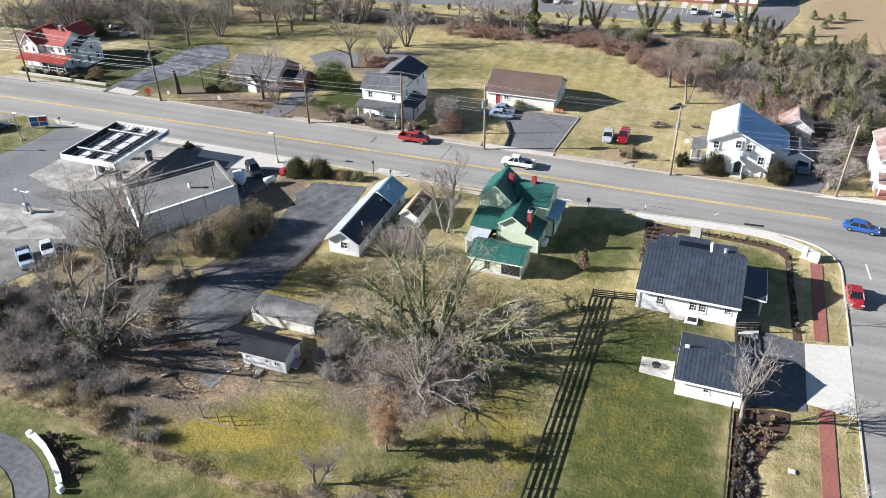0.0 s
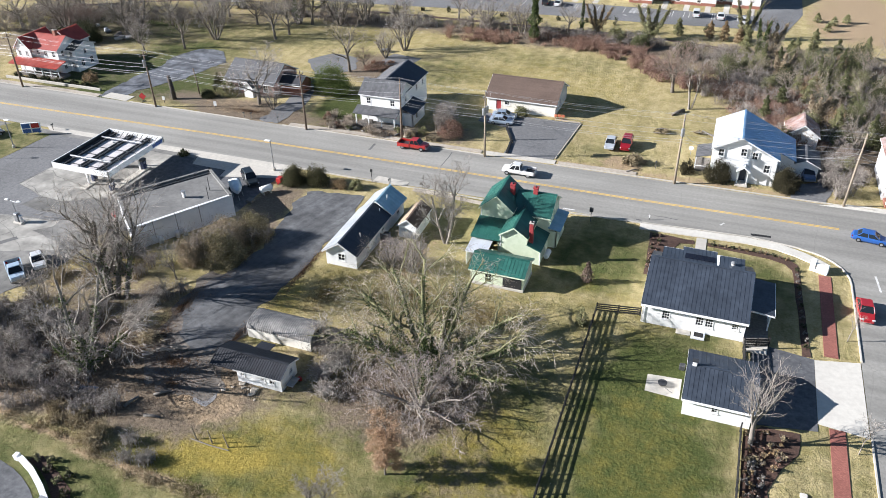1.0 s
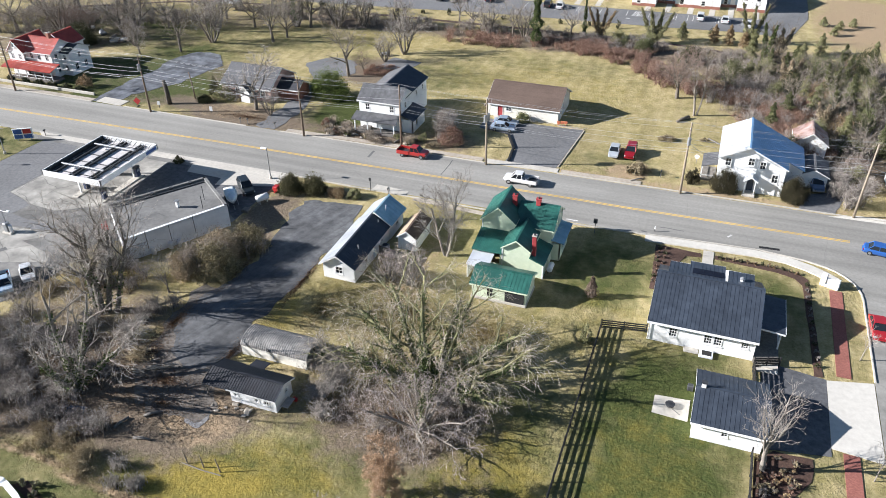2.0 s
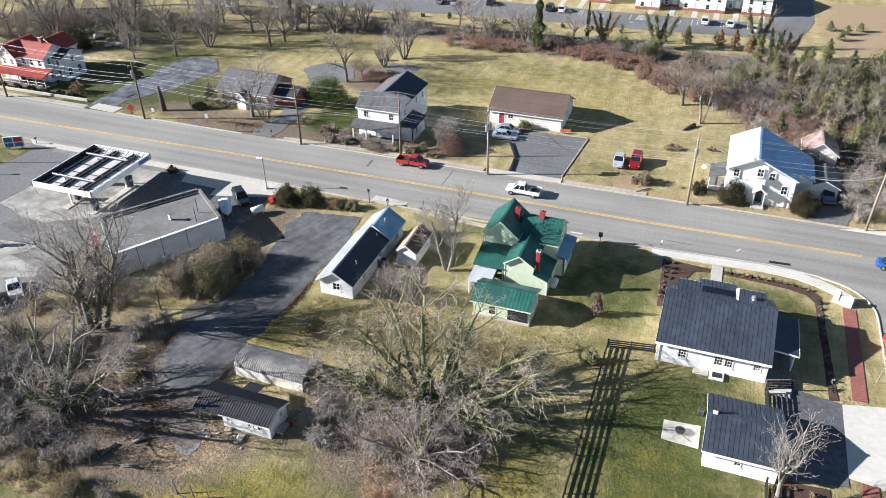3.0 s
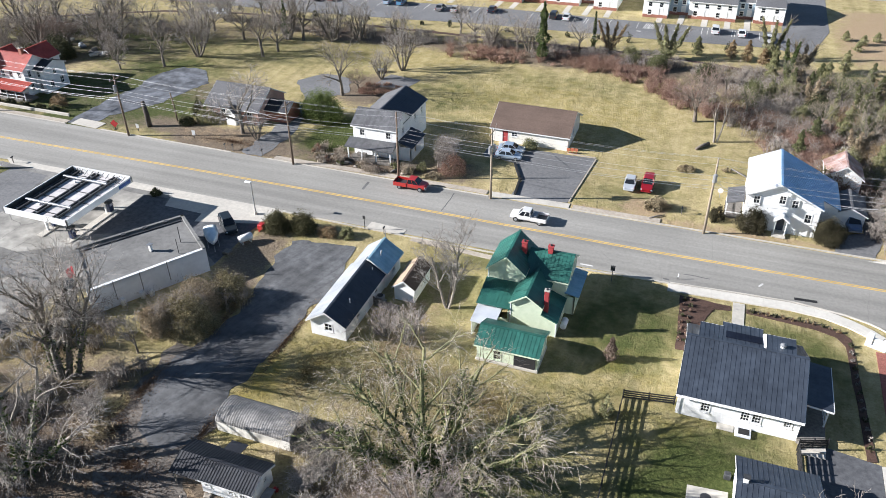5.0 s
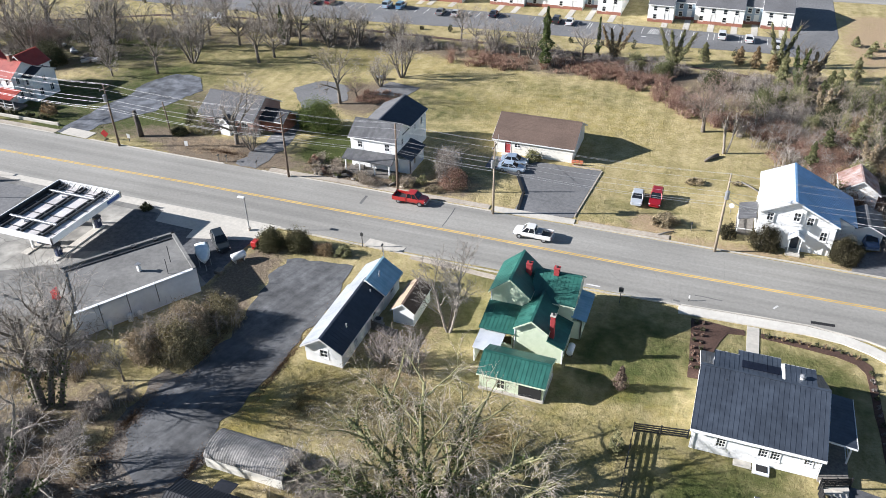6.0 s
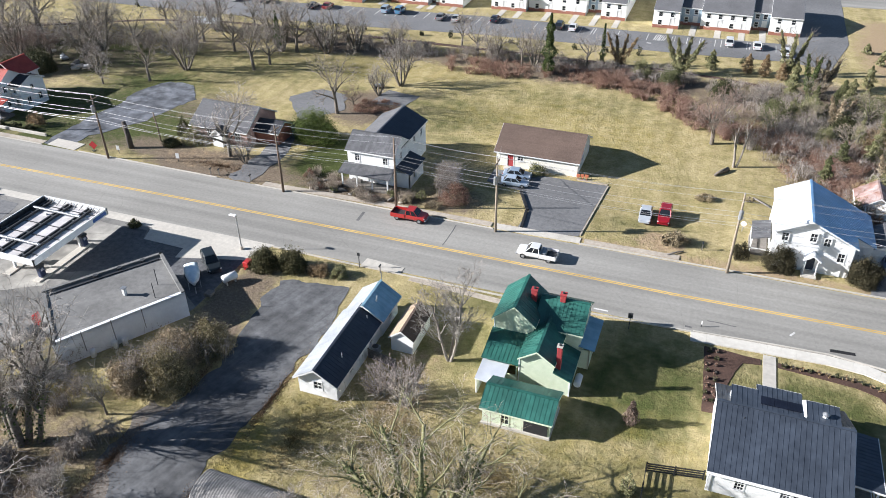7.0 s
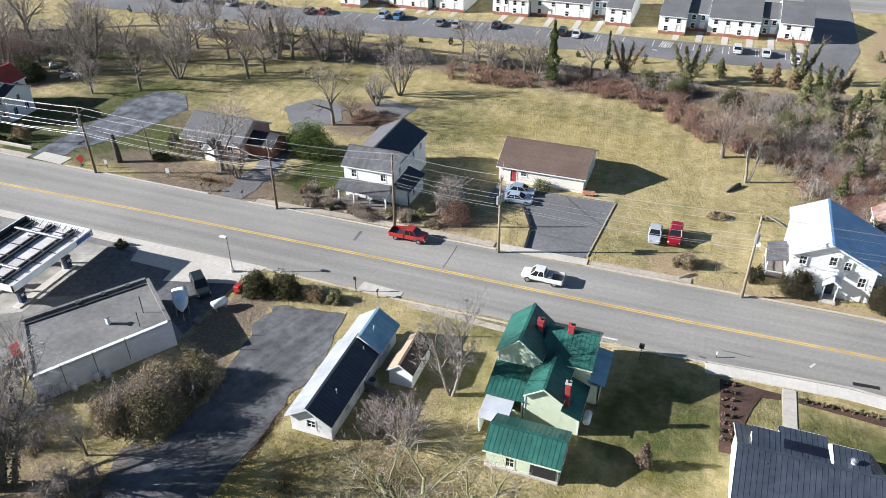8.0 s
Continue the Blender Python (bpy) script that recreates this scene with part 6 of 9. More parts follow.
part("sign_field", Geo().box(0.1, -0.165, 0.5, 1.45, -0.15, 1.2), BLUE_PAINT, sg)
part("post", Geo().box(-1.2, -0.08, 0, -1.0, 0.08, 0.4), STEEL, sg)
part("post", Geo().box(1.0, -0.08, 0, 1.2, 0.08, 0.4), STEEL, sg)
ice = thing("vacuum_station", "white air and vacuum machine on a concrete block", "machine", -90.0, 71.0, 0)
part("plinth", Geo().soft_box(-0.8, -0.5, 0, 0.8, 0.5, 0.25, 0.04), CONCRETE, ice)
part("machine_body", Geo().soft_box(-0.45, -0.35, 0.25, 0.2, 0.35, 1.6, 0.06), STEEL, ice)
part("canister", Geo().tube([(0.5, 0, 0.25), (0.5, 0, 1.3)], 0.25, 10), WHITE_PAINT, ice)
part("lamp_arm", Geo().tube([(-0.3, 0.2, 1.6), (-0.3, 0.2, 3.4), (-1.2, 0.4, 3.5)], 0.05, 6).tube([(-0.3, 0.2, 3.4), (0.9, 0.0, 3.5)], 0.05, 6), STEEL, ice)
for x in (-1.3, 0.9):
    part("lamp_head", Geo().soft_box(x - 0.3, 0.05, 3.4, x + 0.3, 0.4, 3.6, 0.05), WHITE_PAINT, ice)
# things stored beside the building
BOAT_COVER = material("boat_cover_cloth", (0.55, 0.66, 0.7), (0.72, 0.78, 0.8), 1.5, 0.8, 0.01, big=0.6, big_tint=0.85)
bt = thing("covered_boat", "white covered boat on a trailer beside the station", "boat", -64.9, 88.9, 0, -49)
hull = []
for x, hw, lo, hi in ((-2.3, 0.8, 0.6, 1.25), (-1.2, 0.9, 0.5, 1.25), (0.4, 0.9, 0.5, 1.3), (1.5, 0.62, 0.62, 1.4), (2.3, 0.25, 0.9, 1.5), (2.6, 0.04, 1.3, 1.55)):
    hull.append([(x, -hw * 0.35, lo), (x, hw * 0.35, lo), (x, hw * 0.9, lo + 0.3), (x, hw, hi), (x, -hw, hi), (x, -hw * 0.9, lo + 0.3)])
part("hull", Geo().loft(hull), WHITE_PAINT, bt, smooth=True)
cover = [[(x, -hw, z), (x, -hw * 0.5, z + 0.2 * up), (x, 0, z + 0.3 * up), (x, hw * 0.5, z + 0.2 * up), (x, hw, z), (x, 0, z - 0.02)] for x, hw, z, up in ((-2.3, 0.83, 1.25, 0.4), (-1.2, 0.93, 1.27, 1.0), (0.4, 0.93, 1.32, 1.5), (1.5, 0.65, 1.42, 0.8), (2.45, 0.15, 1.53, 0.1))]
part("cover", Geo().loft(cover), BOAT_COVER, bt, "pale blue-white boat cover", smooth=True)
part("trailer_frame", Geo().box(-2.2, -0.75, 0.38, 2.2, -0.67, 0.48).box(-2.2, 0.67, 0.38, 2.2, 0.75, 0.48).box(2.0, -0.06, 0.38, 3.4, 0.06, 0.48).box(-1.2, -0.9, 0.36, -1.1, 0.9, 0.46), STEEL, bt)
for sy in (-0.9, 0.9):
    part("wheel", Geo().tube([(-1.1, sy - 0.1, 0.3), (-1.1, sy + 0.1, 0.3)], 0.3, 12), RUBBER, bt)
cb2 = thing("propane_tank", "white propane tank lying on a stand", "tank", -60.4, 90.2, 0, 60)
part("tank_body", Geo().tube([(-1.0, 0, 0.85), (-0.9, 0, 0.85), (0.9, 0, 0.85), (1.0, 0, 0.85)], [0.3, 0.5, 0.5, 0.3], 14), WHITE_PAINT, cb2, smooth=True)
for sx in (-0.6, 0.6):
    part("stand", Geo().box(sx - 0.08, -0.35, 0, sx + 0.08, 0.35, 0.5), CONCRETE, cb2)
for k in range(3):
    solid("pallet", Geo().soft_box(-61.9 + 0.04 * k, 86.6, 0.02 + 0.15 * k, -60.9 + 0.04 * k, 87.6, 0.16 + 0.15 * k, 0.02), GREY_WOOD, "grey wooden pallet in a small stack", "pallet", group="pallets")
solid("red_cart", Geo().soft_box(-60.6, 93.4, 0.2, -59.8, 94.5, 0.95, 0.06).tube([(-60.2, 93.2, 0.15), (-60.2, 94.7, 0.15)], 0.15, 8), RED_PAINT, "small red cart by the bushes", "cart")

# ---- fences, walls, signs ----
fence = thing("fence", "black board fence of three rails round the lawn", "fence")
def run(parent, a, b, rails, height, bay, mat):
    a, b = Vector((*a, 0)), Vector((*b, 0))
    n = max(1, round((b - a).length / bay))
    d = (b - a) / n
    e = d.normalized()
    s = Vector((-e.y, e.x, 0)) * 0.03
    for i in range(n + 1):
        p = a + d * i
        part("post", Geo().soft_box(p.x - 0.07, p.y - 0.07, 0, p.x + 0.07, p.y + 0.07, height + 0.12, 0.015), mat, parent)
    for i in range(n):
        p, q = a + d * i, a + d * (i + 1)
        for k in range(rails):
            z = height * (k + 1) / rails
            part("rail", Geo().slab([p - s + Vector((0, 0, z)), q - s + Vector((0, 0, z)), q + s + Vector((0, 0, z)), p + s + Vector((0, 0, z))], (0, 0, -0.15)), mat, parent)
run(fence, (-7.5, 25.0), (-7.35, 77.5), 4, 1.15, 2.44, BLACK_WOOD)
run(fence, (-7.35, 77.5), (-2.3, 78.3), 4, 1.15, 2.44, BLACK_WOOD)
f2 = thing("fence", "black board fence along the perennial bed", "fence")
run(f2, (9.6, 62.9), (9.3, 30.0), 4, 1.15, 2.44, BLACK_WOOD)
f3 = thing("gate", "black slatted gate between house and garage", "gate")
run(f3, (9.6, 71.6), (9.4, 75.4), 6, 1.4, 1.3, BLACK_WOOD)
run(f3, (9.4, 76.0), (12.0, 77.0), 6, 1.4, 1.3, BLACK_WOOD)
f4 = thing("fence", "grey wooden screen fence behind the workshop", "fence")
run(f4, (-38.1, 83.2), (-34.6, 82.6), 6, 1.3, 1.8, GREY_WOOD)
run(f4, (-34.4, 81.9), (-34.0, 78.2), 3, 1.2, 1.8, GREY_WOOD)
f5 = thing("fence", "three pale leaning posts of an old fence with a fallen rail", "fence")
for x, y, lean in ((-40.7, 44.2, -0.35), (-38.9, 44.25, -0.3), (-37.1, 44.3, -0.4)):
    part("post", Geo().tube([(x, y, -0.1), (x + lean * 0.5, y + 0.05, 0.8), (x + lean, y + 0.1, 1.55)], [0.07, 0.065, 0.05], 6), PALE_POLE, f5)
part("rail", Geo().tube([(-41.2, 44.0, 0.1), (-39.0, 43.85, 0.12), (-36.8, 43.9, 0.1)], 0.06, 6), GREY_WOOD, f5)

g = Geo()
pts = [(-55.0, 36.2), (-52.9, 35.4), (-50.7, 34.2), (-49.0, 33.1), (-48.0, 32.3)]
for z0, z1, wd in ((0, 0.55, 0.2), (0.55, 0.63, 0.26)):
    rings = []
    for i, p in enumerate(pts):
        a, c = pts[max(i - 1, 0)], pts[min(i + 1, len(pts) - 1)]
        d = Vector((c[0] - a[0], c[1] - a[1])).normalized()
        q = Vector((-d.y, d.x)) * wd
        rings.append([(p[0] - q.x, p[1] - q.y, z0), (p[0] + q.x, p[1] + q.y, z0), (p[0] + q.x, p[1] + q.y, z1), (p[0] - q.x, p[1] - q.y, z1)])
    g.loft([r[::-1] for r in rings])
wl = thing("garden_wall", "curved low white wall round the turning circle", "wall")
part("wall_body", g, WHITE_BLOCK, wl)
for x, y in ((-55.5, 36.3), (-47.6, 31.9)):
    part("pillar", Geo().soft_box(x - 0.27, y - 0.27, 0, x + 0.27, y + 0.27, 0.7, 0.04), WHITE_BLOCK, wl)
part("name_plate", Geo().box(-49.6, 32.98, 0.632, -48.9, 33.3, 0.66), STEEL, wl)
mn = thing("entrance_monument", "small white corner monument with two piers", "monument", 17.9, 94.9, 0, -20)
part("base", Geo().soft_box(-1.1, -0.45, 0, 1.1, 0.45, 0.35, 0.04), WHITE_BLOCK, mn)
part("pier", Geo().soft_box(-1.1, -0.4, 0.35, -0.45, 0.25, 1.6, 0.04), WHITE_PAINT, mn)
part("pier", Geo().soft_box(0.55, -0.35, 0.35, 1.1, 0.25, 1.3, 0.04), WHITE_PAINT, mn)
part("panel", Geo().soft_box(-0.45, -0.25, 0.35, 0.55, 0.1, 1.15, 0.03), WHITE_PAINT, mn)


# ---- poles, wires, lamps ----
def utility_pole(x, y, top, arm, label, lean=(0, 0), can=False, mat=POLE_WOOD):
    p = thing("utility_pole", label, "utility pole", x, y, 0, group="utility poles")
    part("pole", Geo().tube([(0, 0, -0.2), (lean[0] * 0.5, lean[1] * 0.5, top / 2), (lean[0], lean[1], top)], [0.2, 0.16, 0.11], 8), mat, p, smooth=True)
    if arm:
        part("crossarm", Geo().soft_box(lean[0] - 0.06, lean[1] - arm, top - 0.75, lean[0] + 0.06, lean[1] + arm, top - 0.6, 0.02), POLE_WOOD, p)
        for k in (-1, 0, 1):
            part("insulator", Geo().tube([(lean[0], lean[1] + k * arm * 0.92, top - 0.6 if k else top), (lean[0], lean[1] + k * arm * 0.92, top - 0.35 if k else top + 0.25)], [0.06, 0.04], 6), STEEL, p)
    if can:
        for k in can:
            part("transformer", Geo().tube([(k[0], k[1], k[2]), (k[0], k[1], k[2] + 1.1), (k[0], k[1], k[2] + 1.2)], [0.28, 0.28, 0.12], 10), STEEL, p, "grey transformer can")
    return p


POLES = [(-170, 113.3, 11.0), (-131.5, 113.3, 11.0), (-98.6, 113.2, 10.9), (-65.9, 112.9, 10.8), (-47.9, 114.0, 11.2), (-32.5, 112.7, 11.3), (-2.0, 113.1, 11.4), (21.9, 113.8, 11.6), (52, 114.6, 11.5)]
for i, (x, y, top) in enumerate(POLES):
    pale = i in (5, 6, 7)
    utility_pole(x, y, top, 1.1 if i not in (4, 7) else 0, "tall weathered wooden utility pole by the road" if not pale else "tall pale wooden utility pole carrying wires", (0.25 if i == 7 else 0.1 * math.sin(i * 2.0), 0), [(-0.1, -0.45, 7.6), (0.1, 0.45, 7.6)] if i == 5 else [(0.0, -0.42, 8.2)] if i in (2, 6) else False, PALE_POLE if pale else POLE_WOOD)
LINES = [(-1.0, -0.35), (0.0, 0.2), (1.0, -0.35), (-0.15, -2.4), (0.15, -3.2), (-0.15, -3.9), (0.1, -4.5)]
for (xa, ya, ta), (xb, yb, tb) in zip(POLES, POLES[1:]):
    for k, (off, dz) in enumerate(LINES):
        sag = 0.012 * (xb - xa) * (1 + 0.3 * (k % 3))
        pts = []
        for s in range(9):
            f = s / 8
            pts.append((xa + (xb - xa) * f, ya + (yb - ya) * f + off, ta + (tb - ta) * f + dz - sag * 4 * f * (1 - f)))
        solid("overhead_wire", Geo().tube(pts, 0.014 if k < 3 else 0.019, 4, False), WIRE, "thin overhead wire sagging between utility poles", "wire", group="overhead wires")
for a, b in (((-32.5, 112.7, 8.2), (-37.5, 132, 3.2)), ((-47.9, 114.0, 8.0), (-50.6, 120, 5.2)), ((21.9, 113.8, 8.4), (14.0, 118.5, 4.6)), ((-2.0, 113.1, 8.4), (3.0, 117.0, 4.6)), ((21.9, 113.8, 8.2), (30.0, 118, 5.5)), ((-65.9, 112.9, 7.8), (-82, 124.4, 3.6))):
    pts = [(a[0] + (b[0] - a[0]) * s / 6, a[1] + (b[1] - a[1]) * s / 6, a[2] + (b[2] - a[2]) * s / 6 - 2.2 * (s / 6) * (1 - s / 6)) for s in range(7)]
    solid("service_wire", Geo().tube(pts, 0.025, 4, False), WIRE, "service wire from a pole to a house", "wire", group="overhead wires")
for x, y, hgt in ((-94.4, 121.3, 5.2), (-97.6, 117.6, 4.6)):
    dead = x < -96
    solid("wooden_post" if not dead else "dead_trunk", Geo().tube([(x, y, 0), (x - 0.2, y + 0.1, hgt / 2), (x - 0.55, y + 0.2, hgt)], [0.46 if dead else 0.13, 0.42 if dead else 0.12, 0.34 if dead else 0.1], 8), DARK_BARK if dead else POLE_WOOD, "short leaning wooden pole" if not dead else "broken dark tree trunk", "pole" if not dead else "trunk", smooth=True)
lp = thing("street_lamp", "grey street lamp with a flat white head", "street lamp", -63.2, 97.2, 0, group="forecourt lamps")
part("pole", Geo().tube([(0, 0, 0), (0, 0, 5.2)], [0.09, 0.06], 8), STEEL, lp)
part("lamp_head", Geo().soft_box(-1.0, -0.22, 5.15, 0.05, 0.22, 5.32, 0.05), WHITE_PAINT, lp)
part("base", Geo().tube([(0, 0, 0), (0, 0, 0.5)], 0.25, 10), CONCRETE, lp)
copy_thing(lp, pose(-110.6, 90.3, 0, 0, 0, 180))
copy_thing(lp, pose(-116.0, 84.0, 0, 0, 0, 200))


def sign_post(name, x, y, hgt, w_, hh, mat, label, turn=0.0):
    s = thing(name, label, "sign", x, y, 0, turn)
    part("post", Geo().box(-0.04, -0.04, 0, 0.04, 0.04, hgt), DARK_STEEL, s)
    part("plate", Geo().soft_box(-w_ / 2, -0.07, hgt - hh, w_ / 2, -0.04, hgt, 0.01), mat, s)


sign_post("road_sign", -12.0, 97.7, 2.4, 0.55, 0.75, DARK_STEEL, "road sign seen from its dark back")
sign_post("road_sign", -46.5, 98.6, 2.3, 0.4, 0.5, DARK_STEEL, "small dark road sign")
sign_post("delineator", -4.2, 100.9, 0.9, 0.15, 0.5, WHITE_PAINT, "small white marker post at the kerb")
rb = thing("road_work_sign", "orange-red diamond warning sign on a stand", "sign", -102.6, 114.6, 0, 10)
part("plate", Geo().loft([[(0, y, 0.35), (0.75, y, 1.1), (0, y, 1.85), (-0.75, y, 1.1)] for y in (-0.03, 0.0)]), RED_PAINT, rb)
part("post", Geo().box(-0.04, 0.01, 0, 0.04, 0.09, 1.3), DARK_STEEL, rb)
part("stand", Geo().box(-0.6, 0.02, 0, 0.6, 0.08, 0.06).box(-0.03, -0.5, 0, 0.03, 0.6, 0.06), DARK_STEEL, rb)
sign_post("notice_board", -87.0, 116.0, 1.5, 0.6, 0.9, WHITE_PAINT, "white notice board on posts", 10)
sign_post("notice_board", -98.2, 115.3, 1.4, 0.55, 0.8, WHITE_PAINT, "white and brown notice board", 10)
def mailbox(x, y, turn=0):
    s = thing("mailbox", "dark mailbox on a short post", "mailbox", x, y, 0, turn, group="mailboxes")
    part("post", Geo().box(-0.05, -0.05, 0, 0.05, 0.05, 1.0), GREY_WOOD, s)
    g = Geo()
    g.loft([[(0.1 * math.cos(a) * 1.0, yy, 1.1 + 0.12 * math.sin(a) if a > 0 else 1.0) for a in (0.0001, 0.8, 1.57, 2.3, 3.14, -1, -2)] for yy in (-0.25, 0.25)])
    part("box", g, DARK_STEEL, s)
for x, y in ((-79.4, 113.9), (-78.0, 114.1), (-72.3, 114.0), (-43.5, 98.4), (-5.4, 117.4), (-109.5, 98.3)):
    mailbox(x, y)
for pts in ([(-29.4, 114.9), (-29.9, 119.4)], [(-29.8, 119.6), (-32.2, 124.8)]):
    (xa, ya), (xb, yb) = pts
    d = Vector((xb - xa, yb - ya)).normalized()
    q = Vector((-d.y, d.x)) * 0.18
    solid("timber_edging", Geo().slab([(xa - q.x, ya - q.y, 0.3), (xb - q.x, yb - q.y, 0.3), (xb + q.x, yb + q.y, 0.3), (xa + q.x, ya + q.y, 0.3)][::-1], (0, 0, -0.35)), BLACK_WOOD, "dark timber edging of the parking lot", "edging")
for (xa, ya), (xb, yb) in (((-21.3, 115.6), (-20.1, 130.6)), ((-20.3, 131.0), (-25, 131.2))):
    d = Vector((xb - xa, yb - ya)).normalized()
    q = Vector((-d.y, d.x)) * 0.1
    solid("kerb", Geo().slab([(xa - q.x, ya - q.y, 0.12), (xb - q.x, yb - q.y, 0.12), (xb + q.x, yb + q.y, 0.12), (xa + q.x, ya + q.y, 0.12)][::-1], (0, 0, -0.2)), TAN_CONCRETE, "low pinkish kerb of the parking lot", "kerb", "structure")
for x, y, x2, y2 in ((-9.6, 114.6, -7.6, 116.2), (0.6, 134.0, 3.6, 131.2)):
    solid("log", Geo().tube([(x, y, 0.15), ((x + x2) / 2, (y + y2) / 2, 0.2), (x2, y2, 0.12)], [0.13, 0.12, 0.08], 7), GREY_WOOD, "pale fallen timber on the grass", "log", smooth=True)
for k, (x, y) in enumerate(((-100, 203), (-90, 203.8), (-80, 204.6), (-72, 205), (-64, 205.4), (-50, 205.4), (-42, 205.6), (-36, 205.6), (-24, 205.8), (-18, 206), (-12, 206.2), (-8, 206.4), (-2, 206.4))):
    for j in range(3):
        solid("road_line", Geo().box(x + j * 2.7, y - 4.6, 0.02, x + j * 2.7 + 0.12, y, 0.038), WHITE_LINE, "white parking bay line", "road marking", "structure")
for k in range(6):
    solid("road_line", Geo().slab([(-22.6 + k * 0.45, 201.6, 0.038), (-22.4 + k * 0.45, 201.6, 0.038), (-21.9 + k * 0.45, 205.8, 0.038), (-22.1 + k * 0.45, 205.8, 0.038)], (0, 0, -0.01)), WHITE_LINE, "white hatching on the parking lot", "road marking", "structure")
for a, b in (((-23.6, 199.0), (-22.6, 199.5)),):
    solid("road_line", Geo().box(a[0], a[1], 0.02, b[0], b[1], 0.038), WHITE_LINE, "white parking bay line", "road marking", "structure")


# ---- vehicles ----
def wheels(v, spots, r, w_):
    for x, y in spots:
        s = 1 if y > 0 else -1
        t = part("wheel", Geo().tube([(x, y - s * w_, r), (x, y, r)], r, 14), RUBBER, v)
        part("rim", Geo().tube([(x, y - s * 0.01, r), (x, y + s * 0.02, r)], r * 0.58, 10), STEEL, t)


def section(x, hw, lo, hi, tuck=0.9):
    return [(x, -hw * 0.88, lo), (x, hw * 0.88, lo), (x, hw, lo + 0.18), (x, hw, hi - 0.22), (x, hw * tuck, hi), (x, -hw * tuck, hi), (x, -hw, hi - 0.22), (x, -hw, lo + 0.18)]


def lights(v, x0, x1, hw, z):
    for s in (-1, 1):
        part("headlight", Geo().soft_box(x1 - 0.12, s * hw * 0.72 - 0.18, z, x1 + 0.03, s * hw * 0.72 + 0.18, z + 0.16, 0.03), LAMP_GLASS, v)
        part("taillight", Geo().soft_box(x0 - 0.03, s * hw * 0.8 - 0.12, z, x0 + 0.1, s * hw * 0.8 + 0.12, z + 0.2, 0.03), TAIL_RED, v)


def cabin(v, body, x0, x1, hw, z0, z1, front, back):
    """Glass all round under a painted roof, with painted pillars."""
    base = [(x0, -hw, z0), (x1, -hw, z0), (x1, hw, z0), (x0, hw, z0)]
    top = [(x0 + back, -hw * 0.8, z1), (x1 - front, -hw * 0.8, z1), (x1 - front, hw * 0.8, z1), (x0 + back, hw * 0.8, z1)]
    part("glasshouse", Geo().loft([base, top]), CAR_GLASS, v)
    for b, t in zip(base, top):
        part("pillar", Geo().tube([b, t], 0.05, 4), body, v)
    for s in (-1, 1):
        xm = (x0 + x1) / 2
        part("pillar", Geo().tube([(xm, s * hw * 1.0, z0), ((x0 + back + x1 - front) / 2, s * hw * 0.81, z1)], 0.045, 4), body, v)
    part("roof", Geo().soft_box(x0 + back - 0.06, -hw * 0.82, z1 - 0.03, x1 - front + 0.06, hw * 0.82, z1 + 0.07, 0.05), body, v)


def car(name, rgb, label, x, y, turn, length=4.5, height=1.45, category="car", suv=False, group=""):
    m = paint("car_paint", rgb, 0.3, 0.8, 0.2)
    v = thing(name, label, category, x, y, 0.03, turn, group)
    hw, k = 0.88, length / 4.5
    belt = 0.92 if not suv else 1.08
    tail = belt if suv else belt - 0.04
    rings = [section(-2.22 * k, hw * 0.86, 0.42, tail - 0.12), section(-2.05 * k, hw * 0.95, 0.25, tail), section(-1.2 * k, hw, 0.2, belt + 0.02), section(0.6 * k, hw, 0.2, belt), section(1.3 * k, hw * 0.98, 0.2, belt - 0.06), section(2.05 * k, hw * 0.9, 0.25, belt - 0.2), section(2.22 * k, hw * 0.76, 0.4, belt - 0.34)]
    part("body", Geo().loft(rings), m, v, smooth=False)
    if suv:
        cabin(v, m, -2.1 * k, 0.95 * k, hw * 0.95, belt, height + 0.25, 0.7, 0.25)
    else:
        cabin(v, m, -1.65 * k, 1.05 * k, hw * 0.93, belt - 0.02, height - 0.05, 0.75, 0.55)
    wheels(v, [(-1.35 * k, -hw), (-1.35 * k, hw), (1.38 * k, -hw), (1.38 * k, hw)], 0.32, 0.2)
    lights(v, -2.2 * k, 2.18 * k, hw, 0.6)
    part("bumper", Geo().soft_box(2.05 * k, -hw * 0.85, 0.3, 2.3 * k, hw * 0.85, 0.5, 0.06), m, v)
    part("bumper", Geo().soft_box(-2.3 * k, -hw * 0.85, 0.3, -2.1 * k, hw * 0.85, 0.5, 0.06), m, v)
    return v


